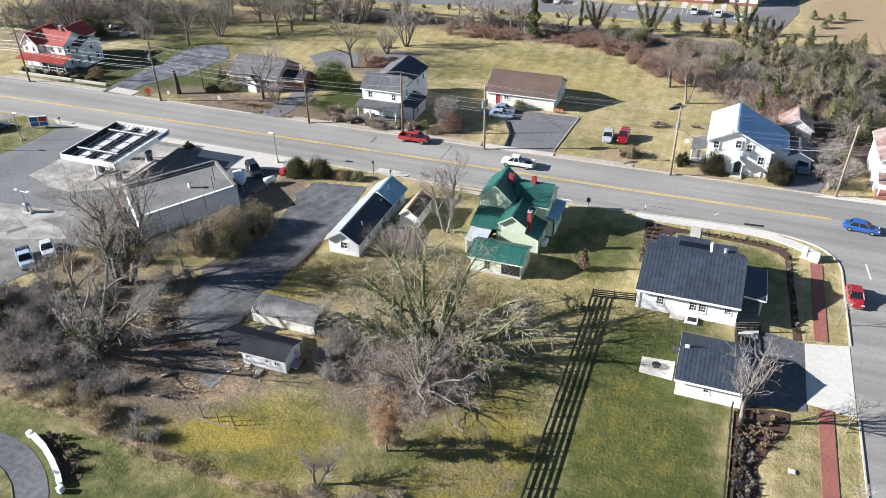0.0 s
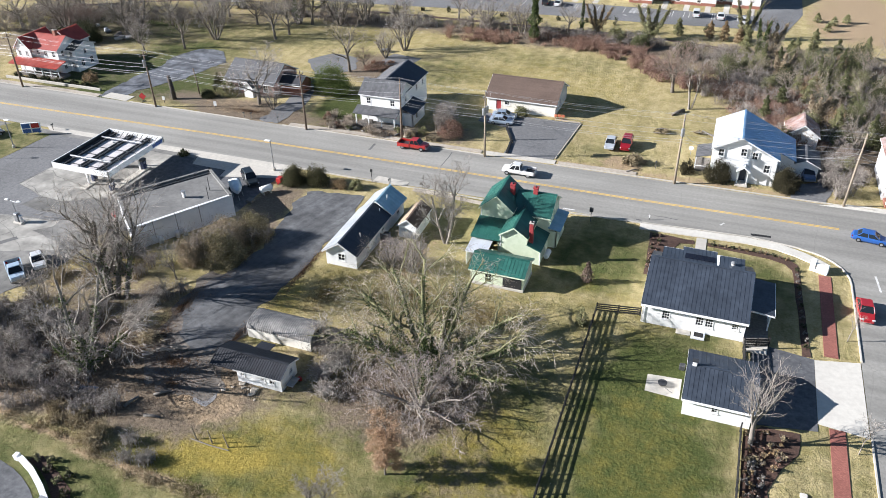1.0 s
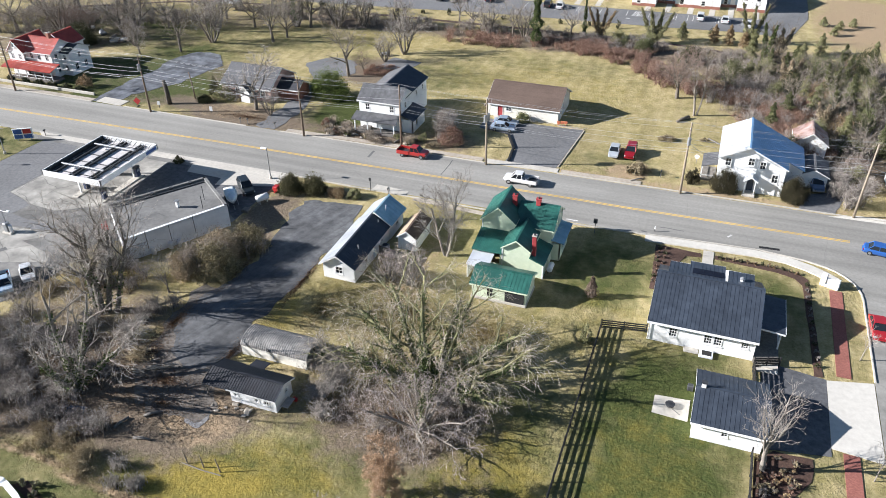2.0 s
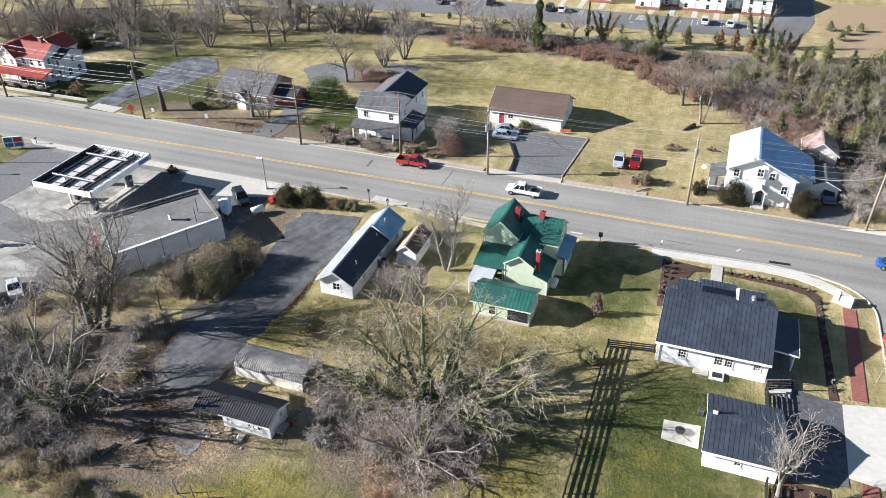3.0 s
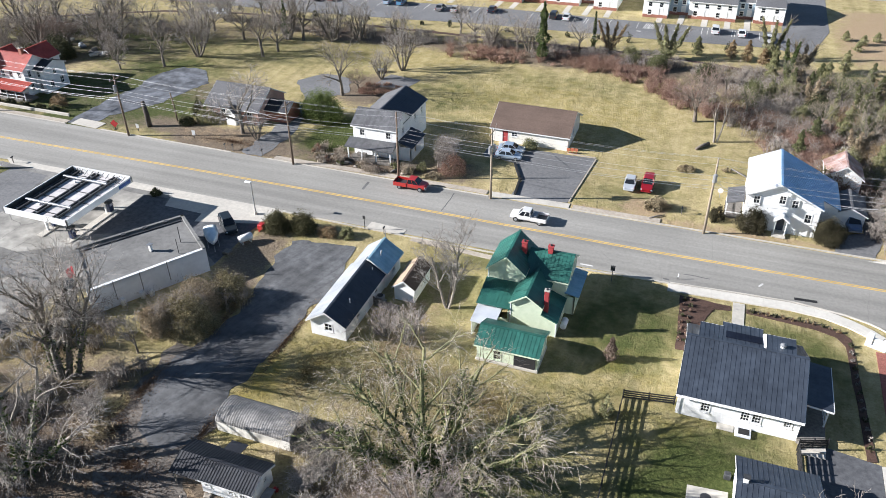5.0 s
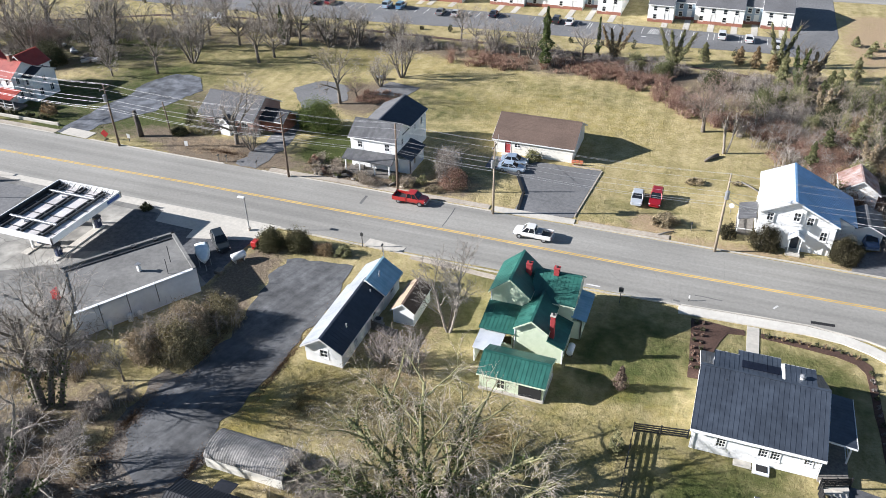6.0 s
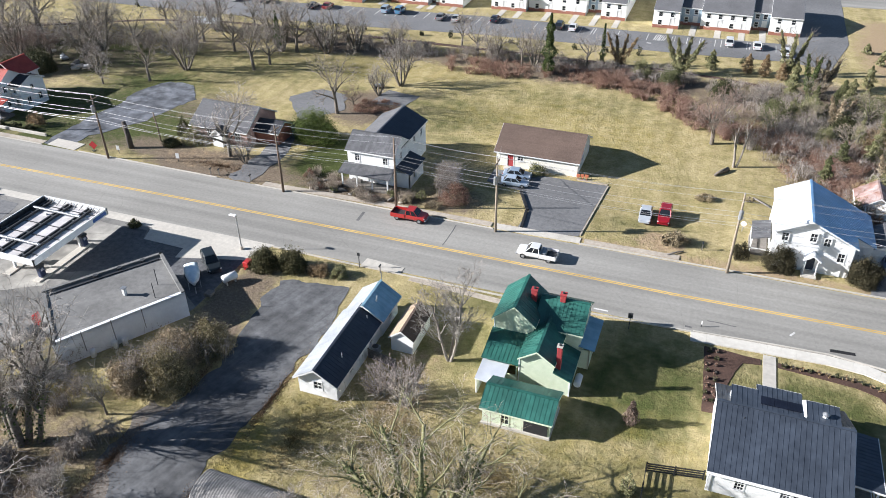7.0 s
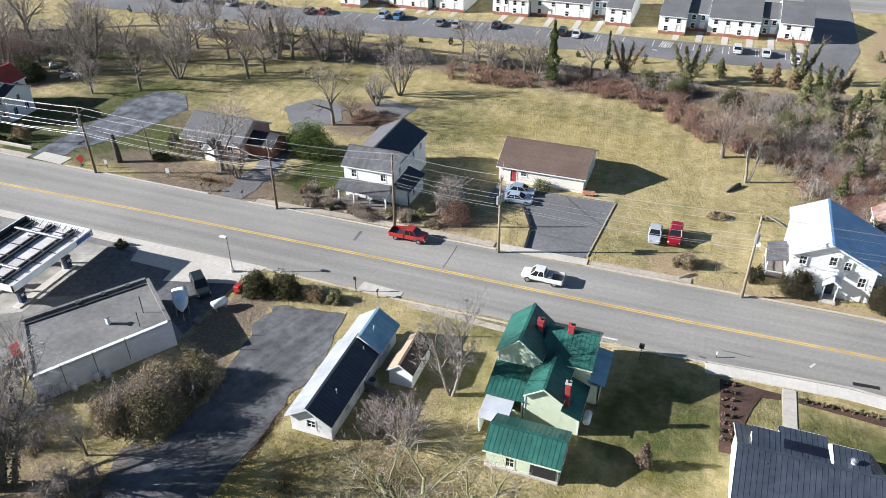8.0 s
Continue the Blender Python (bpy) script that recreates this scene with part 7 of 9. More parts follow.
def pickup(rgb, label, x, y, turn, length=5.4, load=None):
    m = paint("truck_paint", rgb, 0.3, 0.8, 0.1)
    v = thing("pickup_truck", label, "pickup truck", x, y, 0.03, turn)
    hw, k = 0.95, length / 5.4
    rings = [section(-0.35 * k, hw, 0.42, 1.12, 0.95), section(1.35 * k, hw, 0.4, 1.12), section(1.6 * k, hw * 0.98, 0.4, 1.1), section(2.45 * k, hw * 0.93, 0.42, 1.02), section(2.62 * k, hw * 0.82, 0.5, 0.9)]
    part("body", Geo().loft(rings), m, v)
    cabin(v, m, -0.35 * k, 1.5 * k, hw * 0.93, 1.1, 1.72, 0.62, 0.12)
    bed = Geo().box(-2.6 * k, -hw, 0.5, -0.4 * k, hw, 0.68)
    for s in (-1, 1):
        bed.soft_box(-2.6 * k, s * hw - 0.06, 0.5, -0.4 * k, s * hw + 0.06, 1.12, 0.03)
    bed.soft_box(-0.5 * k, -hw, 0.6, -0.4 * k, hw, 1.12, 0.02)
    bd = part("cargo_bed", bed, m, v)
    part("tailgate", Geo().soft_box(-2.68 * k, -hw * 0.96, 0.55, -2.6 * k, hw * 0.96, 1.12, 0.03), m, bd)
    part("bed_liner", Geo().box(-2.55 * k, -hw + 0.08, 0.68, -0.52 * k, hw - 0.08, 0.72), DARK_STEEL, bd)
    if load:
        part("cargo", Geo().soft_box(-1.2 * k, -0.7, 0.72, -0.6 * k, 0.7, 1.2, 0.06), load, v)
    wheels(v, [(-1.65 * k, -hw), (-1.65 * k, hw), (1.75 * k, -hw), (1.75 * k, hw)], 0.38, 0.24)
    lights(v, -2.66 * k, 2.56 * k, hw, 0.7)
    part("bumper", Geo().soft_box(2.5 * k, -hw * 0.9, 0.42, 2.75 * k, hw * 0.9, 0.62, 0.05), STEEL, v)
    part("bumper", Geo().soft_box(-2.85 * k, -hw * 0.9, 0.45, -2.66 * k, hw * 0.9, 0.62, 0.05), STEEL, v)
    return v


pickup((0.72, 0.72, 0.71), "white pickup truck with toolbox driving along the road", -25.5, 108.5, 180, 5.4, STEEL)
pickup((0.4, 0.025, 0.02), "red pickup truck at the roadside", -44.9, 111.9, 0, 5.3)
car("car", (0.03, 0.12, 0.4), "blue sedan turning at the junction", 24.6, 104.7, -8, 4.6)
car("car", (0.4, 0.02, 0.025), "red car waiting on the side street", 22.6, 87.2, -88, 4.4)
car("car", (0.5, 0.53, 0.56), "silver sedan parked on the grass verge", -13.6, 123.3, -88, 4.3)
car("suv", (0.3, 0.01, 0.018), "red compact suv parked on the grass verge", -11.0, 123.7, -90, 4.3, suv=True, category="car")
car("car", (0.42, 0.5, 0.6), "pale blue sedan parked by the bungalow", -33.7, 126.4, 4, 4.4)
car("car", (0.3, 0.38, 0.48), "blue-grey sedan parked by the bungalow", -33.9, 128.9, 4, 4.4)
car("jeep", (0.018, 0.022, 0.022), "dark green jeep parked beside the station", -64.7, 92.5, -41, 4.4, 1.5, "jeep", True)
pickup((0.4, 0.5, 0.6), "pale blue pickup truck parked on the lot's edge", -80.0, 60.5, -37, 5.0, STEEL)
car("car", (0.7, 0.7, 0.7), "white hatchback parked on the lot's edge", -79.2, 63.5, -38, 4.0)
car("car", (0.05, 0.05, 0.06), "dark car by the far side of the forecourt", -118.0, 92.5, 70, 4.4)
pickup((0.08, 0.14, 0.26), "dark blue pickup truck parked in the driveway", 17.0, 121.8, -80, 5.0)
FAR = [(-107, 199.5, (0.02, 0.02, 0.025), 0), (-103.4, 200.5, (0.25, 0.03, 0.03), 0), (-88, 202.3, (0.35, 0.45, 0.55), 1), (-84.4, 202.6, (0.1, 0.25, 0.4), 1), (-60, 203.5, (0.02, 0.025, 0.04), 0), (-44.2, 203.4, (0.03, 0.03, 0.03), 1), (-41, 203.2, (0.7, 0.7, 0.7), 0), (-6.3, 203.9, (0.75, 0.75, 0.74), 1), (-0.5, 203.4, (0.75, 0.75, 0.74), 0), (5.2, 201.2, (0.7, 0.7, 0.7), 0), (-145, 198, (0.02, 0.02, 0.03), 0), (-136, 199, (0.03, 0.06, 0.14), 1), (-129.5, 199.4, (0.5, 0.5, 0.5), 0), (-121, 200, (0.05, 0.05, 0.06), 0), (-73, 201.0, (0.2, 0.2, 0.2), 0), (-69, 201.0, (0.45, 0.45, 0.45), 0)]
for x, y, rgb, tall in FAR:
    tone = "white" if min(rgb) > 0.6 else "silver" if min(rgb) > 0.4 else "blue" if rgb[2] > 1.3 * rgb[0] and rgb[2] > 0.1 else "dark red" if rgb[0] > 0.2 and rgb[1] < 0.1 else "black" if max(rgb) < 0.07 else "grey"
    car("car", rgb, f"{tone} {'suv' if tall else 'sedan'} parked before the town houses", x, y, 92, 4.4, suv=bool(tall), group="cars in the far lot")

# ---- things lying about ----
rnd = random.Random(9)
for k in range(12):
    x, y = -40.2 + rnd.gauss(0, 1.3), 51.6 + rnd.gauss(0, 0.6)
    r = rnd.uniform(0.15, 0.45)
    g = Geo().soft_box(-r, -r * 0.7, 0, r, r * 0.7, r * 0.5, r * 0.3)
    solid("stone", g, TAN_CONCRETE, "pale stone lying by the white shed", "stone", group="loose stones", at=pose(x, y, 0, 6 * rnd.random(), 0, rnd.uniform(0, 180)))
TARP_CLOTH = material("faded_blue_tarp", (0.05, 0.075, 0.14), (0.14, 0.19, 0.28), 1.5, 0.7, 0.02, big=0.8, big_tint=0.6)
tarp = Geo()
n = 8
tarp.v = [(-1.0 + 2.0 * i / n, -0.6 + 1.2 * j / n, 0.05 + 0.28 * (1 - abs(2 * j / n - 1)) + 0.12 * noise.noise(Vector((i * 0.7, j * 0.7, 2)))) for j in range(n + 1) for i in range(n + 1)]
tarp.f = [(j * (n + 1) + i, j * (n + 1) + i + 1, (j + 1) * (n + 1) + i + 1, (j + 1) * (n + 1) + i) for j in range(n) for i in range(n)]
solid("tarpaulin", tarp, TARP_CLOTH, "crumpled blue tarpaulin over a low heap", "tarpaulin", at=pose(-55.8, 46.2, 0, 0, 0, 15))
sheet("gravel_patch", rough_edge([(-44.8, 50.8), (-43.4, 51.3), (-42.3, 49.9), (-42.9, 48.7), (-44.2, 48.5)], 0.4, 0.9, 12), 0.012, GRAVEL, "pale grey gravel patch by the shed", "gravel")
for x, y, a in ((-47.9, 48.4, 40), (-46.8, 45.2, 10), (-50.2, 46.3, 75)):
    solid("log", Geo().tube([(-0.9, 0, 0.14), (0, 0.08, 0.17), (0.9, 0, 0.12)], [0.16, 0.15, 0.12], 8), GREY_WOOD, "old log lying on the leaf litter", "log", at=pose(x, y, 0, 0, 0, a), smooth=True)
for k, (x, y) in enumerate(((-52.0, 54.2), (-50.6, 55.0), (-53.4, 53.0))):
    for j in range(7):
        a, l_ = rnd.uniform(-0.6, 0.6), rnd.uniform(0.9, 1.9)
        dx, dy = math.cos(a + 0.5) * l_, math.sin(a + 0.5) * l_
        solid("cut_branch", Geo().tube([(x - dx / 2, y - dy / 2, 0.1 + 0.06 * j), (x, y, 0.16 + 0.07 * j), (x + dx / 2, y + dy / 2, 0.1 + 0.05 * j)], [0.05, 0.045, 0.03], 5), TAN_CONCRETE, "pale cut branch on a brush pile", "branch", group="brush pile")
fp = thing("fire_pit", "black fire pit on the concrete pad", "fire pit", 1.6, 67.0, 0.07)
part("bowl", Geo().tube([(0, 0, 0.12), (0, 0, 0.2), (0, 0, 0.42)], [0.2, 0.42, 0.5], 14), DARK_STEEL, fp)
part("leg", Geo().box(-0.3, -0.03, 0, 0.3, 0.03, 0.14), DARK_STEEL, fp)
part("poker", Geo().tube([(0.3, -0.3, 0.03), (1.1, -0.9, 0.03)], 0.03, 5), DARK_STEEL, fp)
solid("garden_hose_reel", Geo().soft_box(3.0, 70.0, 0, 3.6, 70.6, 0.7, 0.08), DARK_STEEL, "dark hose reel beside the garage wall", "hose reel")
for x, y in ((15.3, 56.6),):
    solid("stone", Geo().soft_box(-0.35, -0.3, 0, 0.35, 0.3, 0.18, 0.1), WHITE_CONCRETE, "flat pale stone on the lawn", "stone", at=pose(x, y, 0))
ac = thing("air_conditioner", "grey air conditioner unit beside the workshop wall", "air conditioner", -37.7, 84.2, 0)
part("casing", Geo().soft_box(-0.45, -0.45, 0.08, 0.45, 0.45, 0.95, 0.06), STEEL, ac)
part("fan_grille", Geo().tube([(0, 0, 0.95), (0, 0, 0.98)], 0.36, 14), DARK_STEEL, ac)
part("pad", Geo().box(-0.55, -0.55, 0, 0.55, 0.55, 0.08), CONCRETE, ac)
mw = thing("riding_mower", "pale garden cart parked on the lawn", "cart", -69.3, 155.5, 0, 30)
part("cart_body", Geo().soft_box(-0.9, -0.5, 0.3, 0.5, 0.5, 0.75, 0.08), STEEL, mw)
part("cart_hood", Geo().soft_box(0.5, -0.4, 0.3, 1.2, 0.4, 0.9, 0.1), DARK_STEEL, mw)
for wx, wy in ((-0.6, 0.55), (-0.6, -0.55), (0.8, 0.48), (0.8, -0.48)):
    part("wheel", Geo().tube([(wx, wy - 0.08, 0.28), (wx, wy + 0.08, 0.28)], 0.28, 10), RUBBER, mw)
for k, (x, y) in enumerate(((-131.5, 145.6), (-133.0, 144.6), (-135, 146.5), (-140, 148.5), (-146, 151.0))):
    solid("scrap_machine", Geo().soft_box(-1.2, -0.7, 0, 0.6, 0.7, 0.6, 0.2).soft_box(-0.2, -0.5, 0.3, 1.1, 0.5, 0.9, 0.2).tube([(-1.3, 0.4, 0.4), (1.2, -0.3, 1.0)], 0.07, 5), (STEEL, CONCRETE, GREY_WOOD)[k % 3], "pale discarded machine under the bare trees", "scrap machine", group="discarded machines", at=pose(x, y, 0, 0, 0, k * 50))
for x, y, w_, d_ in ((-122.5, 175.5, 7, 3.5),):
    sc = thing("field_shelter", "low pale open shelter among the trees", "shelter", x, y, 0, 12)
    slope(sc, (-w_ / 2, -d_ / 2, 2.1), (w_, 0, 0), (0, d_, 0.4), WHITE_METAL)
    posts(sc, [(-w_ / 2 + 0.2, -d_ / 2 + 0.2), (w_ / 2 - 0.2, -d_ / 2 + 0.2), (-w_ / 2 + 0.2, d_ / 2 - 0.2), (w_ / 2 - 0.2, d_ / 2 - 0.2)], 0, 2.05, 0.14, GREY_WOOD)

# the crowded front garden of the porch house
rnd = random.Random(14)
for k in range(22):
    x, y = rnd.uniform(-63.5, -47.5), rnd.uniform(114.9, 116.9)
    r = rnd.uniform(0.16, 0.42)
    solid("stone", Geo().soft_box(-r, -r * 0.75, 0, r, r * 0.75, r * 0.9, r * 0.35), TAN_CONCRETE if k % 2 else GREY_WOOD, "rough garden stone before the porch", "stone", group="garden stones", at=pose(x, y, -0.02, 0, 0, rnd.uniform(0, 180)))
for x, y, a in ((-61.0, 118.2, 30), (-57.6, 116.2, -15), (-49.4, 116.1, 60)):
    solid("log", Geo().tube([(-0.8, 0, 0.16), (0, 0.05, 0.2), (0.8, 0, 0.15)], [0.17, 0.18, 0.15], 8), GREY_WOOD, "weathered log laid in the front garden", "log", at=pose(x, y, 0, 0, 0, a), smooth=True)

# ---- plants ----
def island_material(name, colours, rough=0.9, spread=1.0, sheen=0.0, through_light=0.0):
    """Leaves and twigs: each loose piece takes its own tone."""
    m = bpy.data.materials.new(name)
    m.use_nodes = True
    n, l = m.node_tree.nodes, m.node_tree.links
    b = n["Principled BSDF"]
    b.inputs["Roughness"].default_value = rough
    b.inputs["Specular IOR Level"].default_value = 0.2
    g = n.new("ShaderNodeNewGeometry")
    r = n.new("ShaderNodeValToRGB")
    e = r.color_ramp.elements
    e[0].color, e[1].color = (*colours[0], 1), (*colours[-1], 1)
    for i, c in enumerate(colours[1:-1]):
        k = e.new((i + 1) / (len(colours) - 1))
        k.color = (*c, 1)
    nz = n.new("ShaderNodeTexNoise")
    nz.inputs["Scale"].default_value = 0.5
    nz.inputs["Detail"].default_value = 3
    l.new(g.outputs["Position"], nz.inputs["Vector"])
    mx = n.new("ShaderNodeMath")
    mx.operation = "MULTIPLY_ADD"
    mx.inputs[1].default_value = 0.9
    sub = n.new("ShaderNodeMath")
    sub.operation = "MULTIPLY_ADD"
    sub.inputs[1].default_value, sub.inputs[2].default_value = 0.9, -0.4
    l.new(nz.outputs["Fac"], sub.inputs[0])
    l.new(g.outputs["Random Per Island"], mx.inputs[0])
    l.new(sub.outputs[0], mx.inputs[2])
    l.new(mx.outputs[0], r.inputs["Fac"])
    l.new(r.outputs[0], b.inputs["Base Color"])
    return m


BARK = material("grey_brown_bark", (0.12, 0.1, 0.08), (0.24, 0.21, 0.17), 5, 0.95, 0.02, big=0.8, big_tint=0.7)
PALE_BARK = material("pale_bark", (0.2, 0.175, 0.145), (0.34, 0.3, 0.26), 5, 0.9, 0.015, big=0.8, big_tint=0.75)
MOSS_BARK = material("mossy_bark", (0.15, 0.15, 0.06), (0.33, 0.31, 0.17), 4, 0.95, 0.02, big=0.6, big_tint=0.7)
TWIG = island_material("grey_twigs", [(0.21, 0.183, 0.158), (0.36, 0.322, 0.285), (0.5, 0.455, 0.41)])
TAN_TWIG = island_material("tan_twigs", [(0.17, 0.135, 0.1), (0.3, 0.25, 0.195), (0.46, 0.4, 0.33)])
PALE_TWIG = island_material("pale_twigs", [(0.2, 0.178, 0.155), (0.34, 0.31, 0.28)])
MYRTLE_TWIG = island_material("myrtle_twigs", [(0.24, 0.19, 0.175), (0.4, 0.34, 0.315), (0.52, 0.46, 0.43)])
PINK_TWIG = island_material("reddish_twigs", [(0.14, 0.1, 0.08), (0.29, 0.22, 0.185)])
BRAMBLE = island_material("bramble_stems", [(0.1, 0.088, 0.08), (0.215, 0.192, 0.175), (0.42, 0.38, 0.345)])
GREY_BRUSH = island_material("grey_brush", [(0.13, 0.112, 0.097), (0.26, 0.228, 0.2), (0.42, 0.375, 0.33)])
RED_BRUSH = island_material("russet_brush", [(0.13, 0.07, 0.05), (0.25, 0.15, 0.11), (0.38, 0.27, 0.2)])
THICKET_RED = island_material("red_brown_stems", [(0.1, 0.055, 0.042), (0.22, 0.13, 0.1), (0.4, 0.29, 0.22)])
BROWN_STEM = island_material("brown_dead_leaves", [(0.075, 0.052, 0.04), (0.15, 0.108, 0.082), (0.25, 0.19, 0.15)])
DRY_STALK = island_material("dry_stalks", [(0.15, 0.115, 0.065), (0.27, 0.215, 0.13), (0.4, 0.33, 0.215)])
IVY = island_material("ivy_leaves", [(0.025, 0.042, 0.013), (0.065, 0.092, 0.028), (0.15, 0.175, 0.062)], 0.6)
EVERGREEN = island_material("evergreen_leaves", [(0.02, 0.027, 0.01), (0.05, 0.055, 0.023), (0.115, 0.105, 0.05)], 0.7)
DARK_BUSH = island_material("dark_brown_green_leaves", [(0.026, 0.024, 0.012), (0.048, 0.042, 0.022), (0.085, 0.072, 0.04)], 0.8)
ROAD_BUSH = island_material("dull_olive_leaves", [(0.045, 0.043, 0.018), (0.075, 0.07, 0.031), (0.115, 0.103, 0.05)], 0.8)
OLIVE_BUSH = island_material("olive_leaves", [(0.11, 0.11, 0.05), (0.2, 0.196, 0.095), (0.3, 0.29, 0.16)])
TAN_BUSH = island_material("tan_olive_leaves", [(0.19, 0.15, 0.09), (0.27, 0.22, 0.14), (0.35, 0.295, 0.2)])
BAMBOO = island_material("bamboo_leaves", [(0.06, 0.085, 0.02), (0.115, 0.15, 0.04), (0.19, 0.22, 0.075)])
CEDAR = island_material("cedar_leaves", [(0.06, 0.066, 0.03), (0.115, 0.122, 0.056), (0.185, 0.185, 0.09)])
BRUSHY = island_material("olive_brown_scrub", [(0.1, 0.085, 0.045), (0.22, 0.185, 0.1), (0.37, 0.315, 0.185)])
BRUSHY_TAN = island_material("tan_brown_scrub", [(0.2, 0.155, 0.098), (0.32, 0.255, 0.168), (0.44, 0.36, 0.25)])
BROWN_LEAF = island_material("brown_leaves", [(0.13, 0.085, 0.045), (0.25, 0.175, 0.095), (0.38, 0.285, 0.17)])
ORANGE_LEAF = island_material("orange_brown_leaves", [(0.2, 0.12, 0.065), (0.37, 0.24, 0.145), (0.52, 0.38, 0.26)])


def bar(g, pts, r0, r1, n):
    """A quick tapering twig."""
    base = len(g.v)
    k = len(pts)
    for i, p in enumerate(pts):
        q = pts[i + 1] if i + 1 < k else p
        o = pts[i - 1] if i else p
        d = (q - o)
        a = Vector((d.y, -d.x, 0.0)) if abs(d.x) + abs(d.y) > 1e-4 else Vector((1, 0, 0))
        a.normalize()
        b = d.cross(a)
        b.normalize()
        r = r0 + (r1 - r0) * i / (k - 1)
        for j in range(n):
            t = 6.28318 * j / n
            g.v.append(tuple(p + a * (r * math.cos(t)) + b * (r * math.sin(t))))
    for i in range(k - 1):
        for j in range(n):
            c = (j + 1) % n
            g.f.append((base + i * n + j, base + (i + 1) * n + j, base + (i + 1) * n + c, base + i * n + c))


def grow(seed, height, radius, forks, spread, droop=0.0, wobble=0.25, first=0.3, ratio=0.62, twig=0.014, steep=1.0, stems=None, rise=0.15):
    """A bare tree: wood (trunk and limbs), twigs, and points along the wood. forks: children at each level."""
    rnd = random.Random(seed)
    wood, fine, spots = Geo(), Geo(), []
    sides = (9, 7, 5, 4, 3, 3, 3)
    last = len(forks)

    def limb(p, d, length, r, level):
        seg = (7, 6, 5, 4, 3, 3)[min(level, 5)]
        pts, dirs = [p.copy()], [d.copy()]
        step = length / seg
        for i in range(seg):
            k = wobble * (0.5 if level == 0 else 1.0)
            d = d + Vector((rnd.uniform(-k, k), rnd.uniform(-k, k), rnd.uniform(-k, k) * 0.7))
            if level == 0:
                d.z += rise
            elif level >= last - 1:
                d.z -= droop
            else:
                d.z += 0.1 * steep - droop * 0.4 * i / seg
            d.normalize()
            p = p + d * step
            if p.z < 0.15:
                p.z = 0.15
                d.z = abs(d.z) * 0.3
            pts.append(p.copy())
            dirs.append(d.copy())
        tip = max(r * (0.5 if level == 0 else 0.3), twig * 0.6)
        bar(wood if level < 3 else fine, pts, r, tip, sides[min(level, 6)])
        if level < 3:
            for i in range(seg):
                for f in (0.0, 0.33, 0.66):
                    spots.append((pts[i].lerp(pts[i + 1], f), r + (tip - r) * (i + f) / seg, level))
        if level == last:
            return
        n = forks[level]
        for c in range(n):
            lo = first if level == 0 else 0.22
            f = lo + (1 - lo) * (c + rnd.random()) / n
            f = min(f, 0.999)
            i = int(f * seg)
            w_ = f * seg - i
            q = pts[i].lerp(pts[i + 1], w_)
            dd = dirs[i + 1]
            turn = 2.4 * c + rnd.uniform(-0.5, 0.5)
            side = dd.cross(Vector((0.31, 0.2, 0.93)) if abs(dd.z) < 0.9 else Vector((1, 0.2, 0)))
            side.normalize()
            side = Matrix.Rotation(turn, 3, dd) @ side
            a = spread[min(level, len(spread) - 1)] * rnd.uniform(0.7, 1.25)
            nd = (dd * math.cos(a) + side * math.sin(a)).normalized()
            rr = max((r + (tip - r) * f) * rnd.uniform(0.5, 0.68), twig)
            ll = length * (ratio[min(level, len(ratio) - 1)] if isinstance(ratio, tuple) else ratio) * rnd.uniform(0.7, 1.2) * (1.15 - 0.45 * f if level else 1.0)
            limb(q, nd, ll, rr, level + 1)

    for x, y, dx, dy, hh, rr in stems or [(0, 0, 0, 0, height, radius)]:
        limb(Vector((x, y, -0.1)), Vector((dx, dy, 1)).normalized(), hh, rr, 0)
    return wood, fine, spots


def leaf_mesh(points, size, seed, flat=0.0, length=1.4):
    """Many small leaf blades, turned at random, at the given points."""
    rng = np.random.default_rng(seed)
    p = np.asarray(points, float)
    n = len(p)
    a = rng.normal(size=(n, 3))
    a /= np.linalg.norm(a, axis=1, keepdims=True)
    b = np.cross(a, rng.normal(size=(n, 3)))
    b /= np.linalg.norm(b, axis=1, keepdims=True)
    s = size * rng.uniform(0.6, 1.4, (n, 1))
    a, b = a * s * length / 2, b * s / 2
    v = np.stack([p - a, p + b * 0.9, p + a, p - b * 0.9], 1).reshape(-1, 3)
    f = np.arange(4 * n).reshape(n, 4)
    g = Geo()
    g.v, g.f = v.tolist(), f.tolist()
    return g


def tree(label, x, y, wood, fine, bark, twigs, turn=0.0, size=1.0, ivy=None, leaves=None, category="tree", group="", name="tree"):
    t = thing(name, label, category, group=group)
    t.matrix_basis = pose(x, y, 0, 0, 0, turn) @ Matrix.Scale(size, 4)
    part("trunk", wood, bark, t, smooth=True)
    part("crown", fine, twigs, t)
    if ivy:
        part("ivy", ivy, IVY, t, "dark green climbing ivy")
    if leaves:
        part("foliage", leaves[0], leaves[1], t)
    return t


def ivy_on(spots, top, per, seed, reach=0.35, size=0.2, levels=(0, 1), low=0.0):
    rnd = random.Random(seed)
    pts = []
    for p, r, level in spots:
        if level in levels and low <= p.z < top * rnd.uniform(0.75, 1.1):
            for _ in range(per):
                d = Vector((rnd.gauss(0, 1), rnd.gauss(0, 1), rnd.gauss(0, 0.8))).normalized()
                pts.append(tuple(p + d * (r + reach * rnd.random() ** 1.2)))
    return leaf_mesh(pts, size, seed)


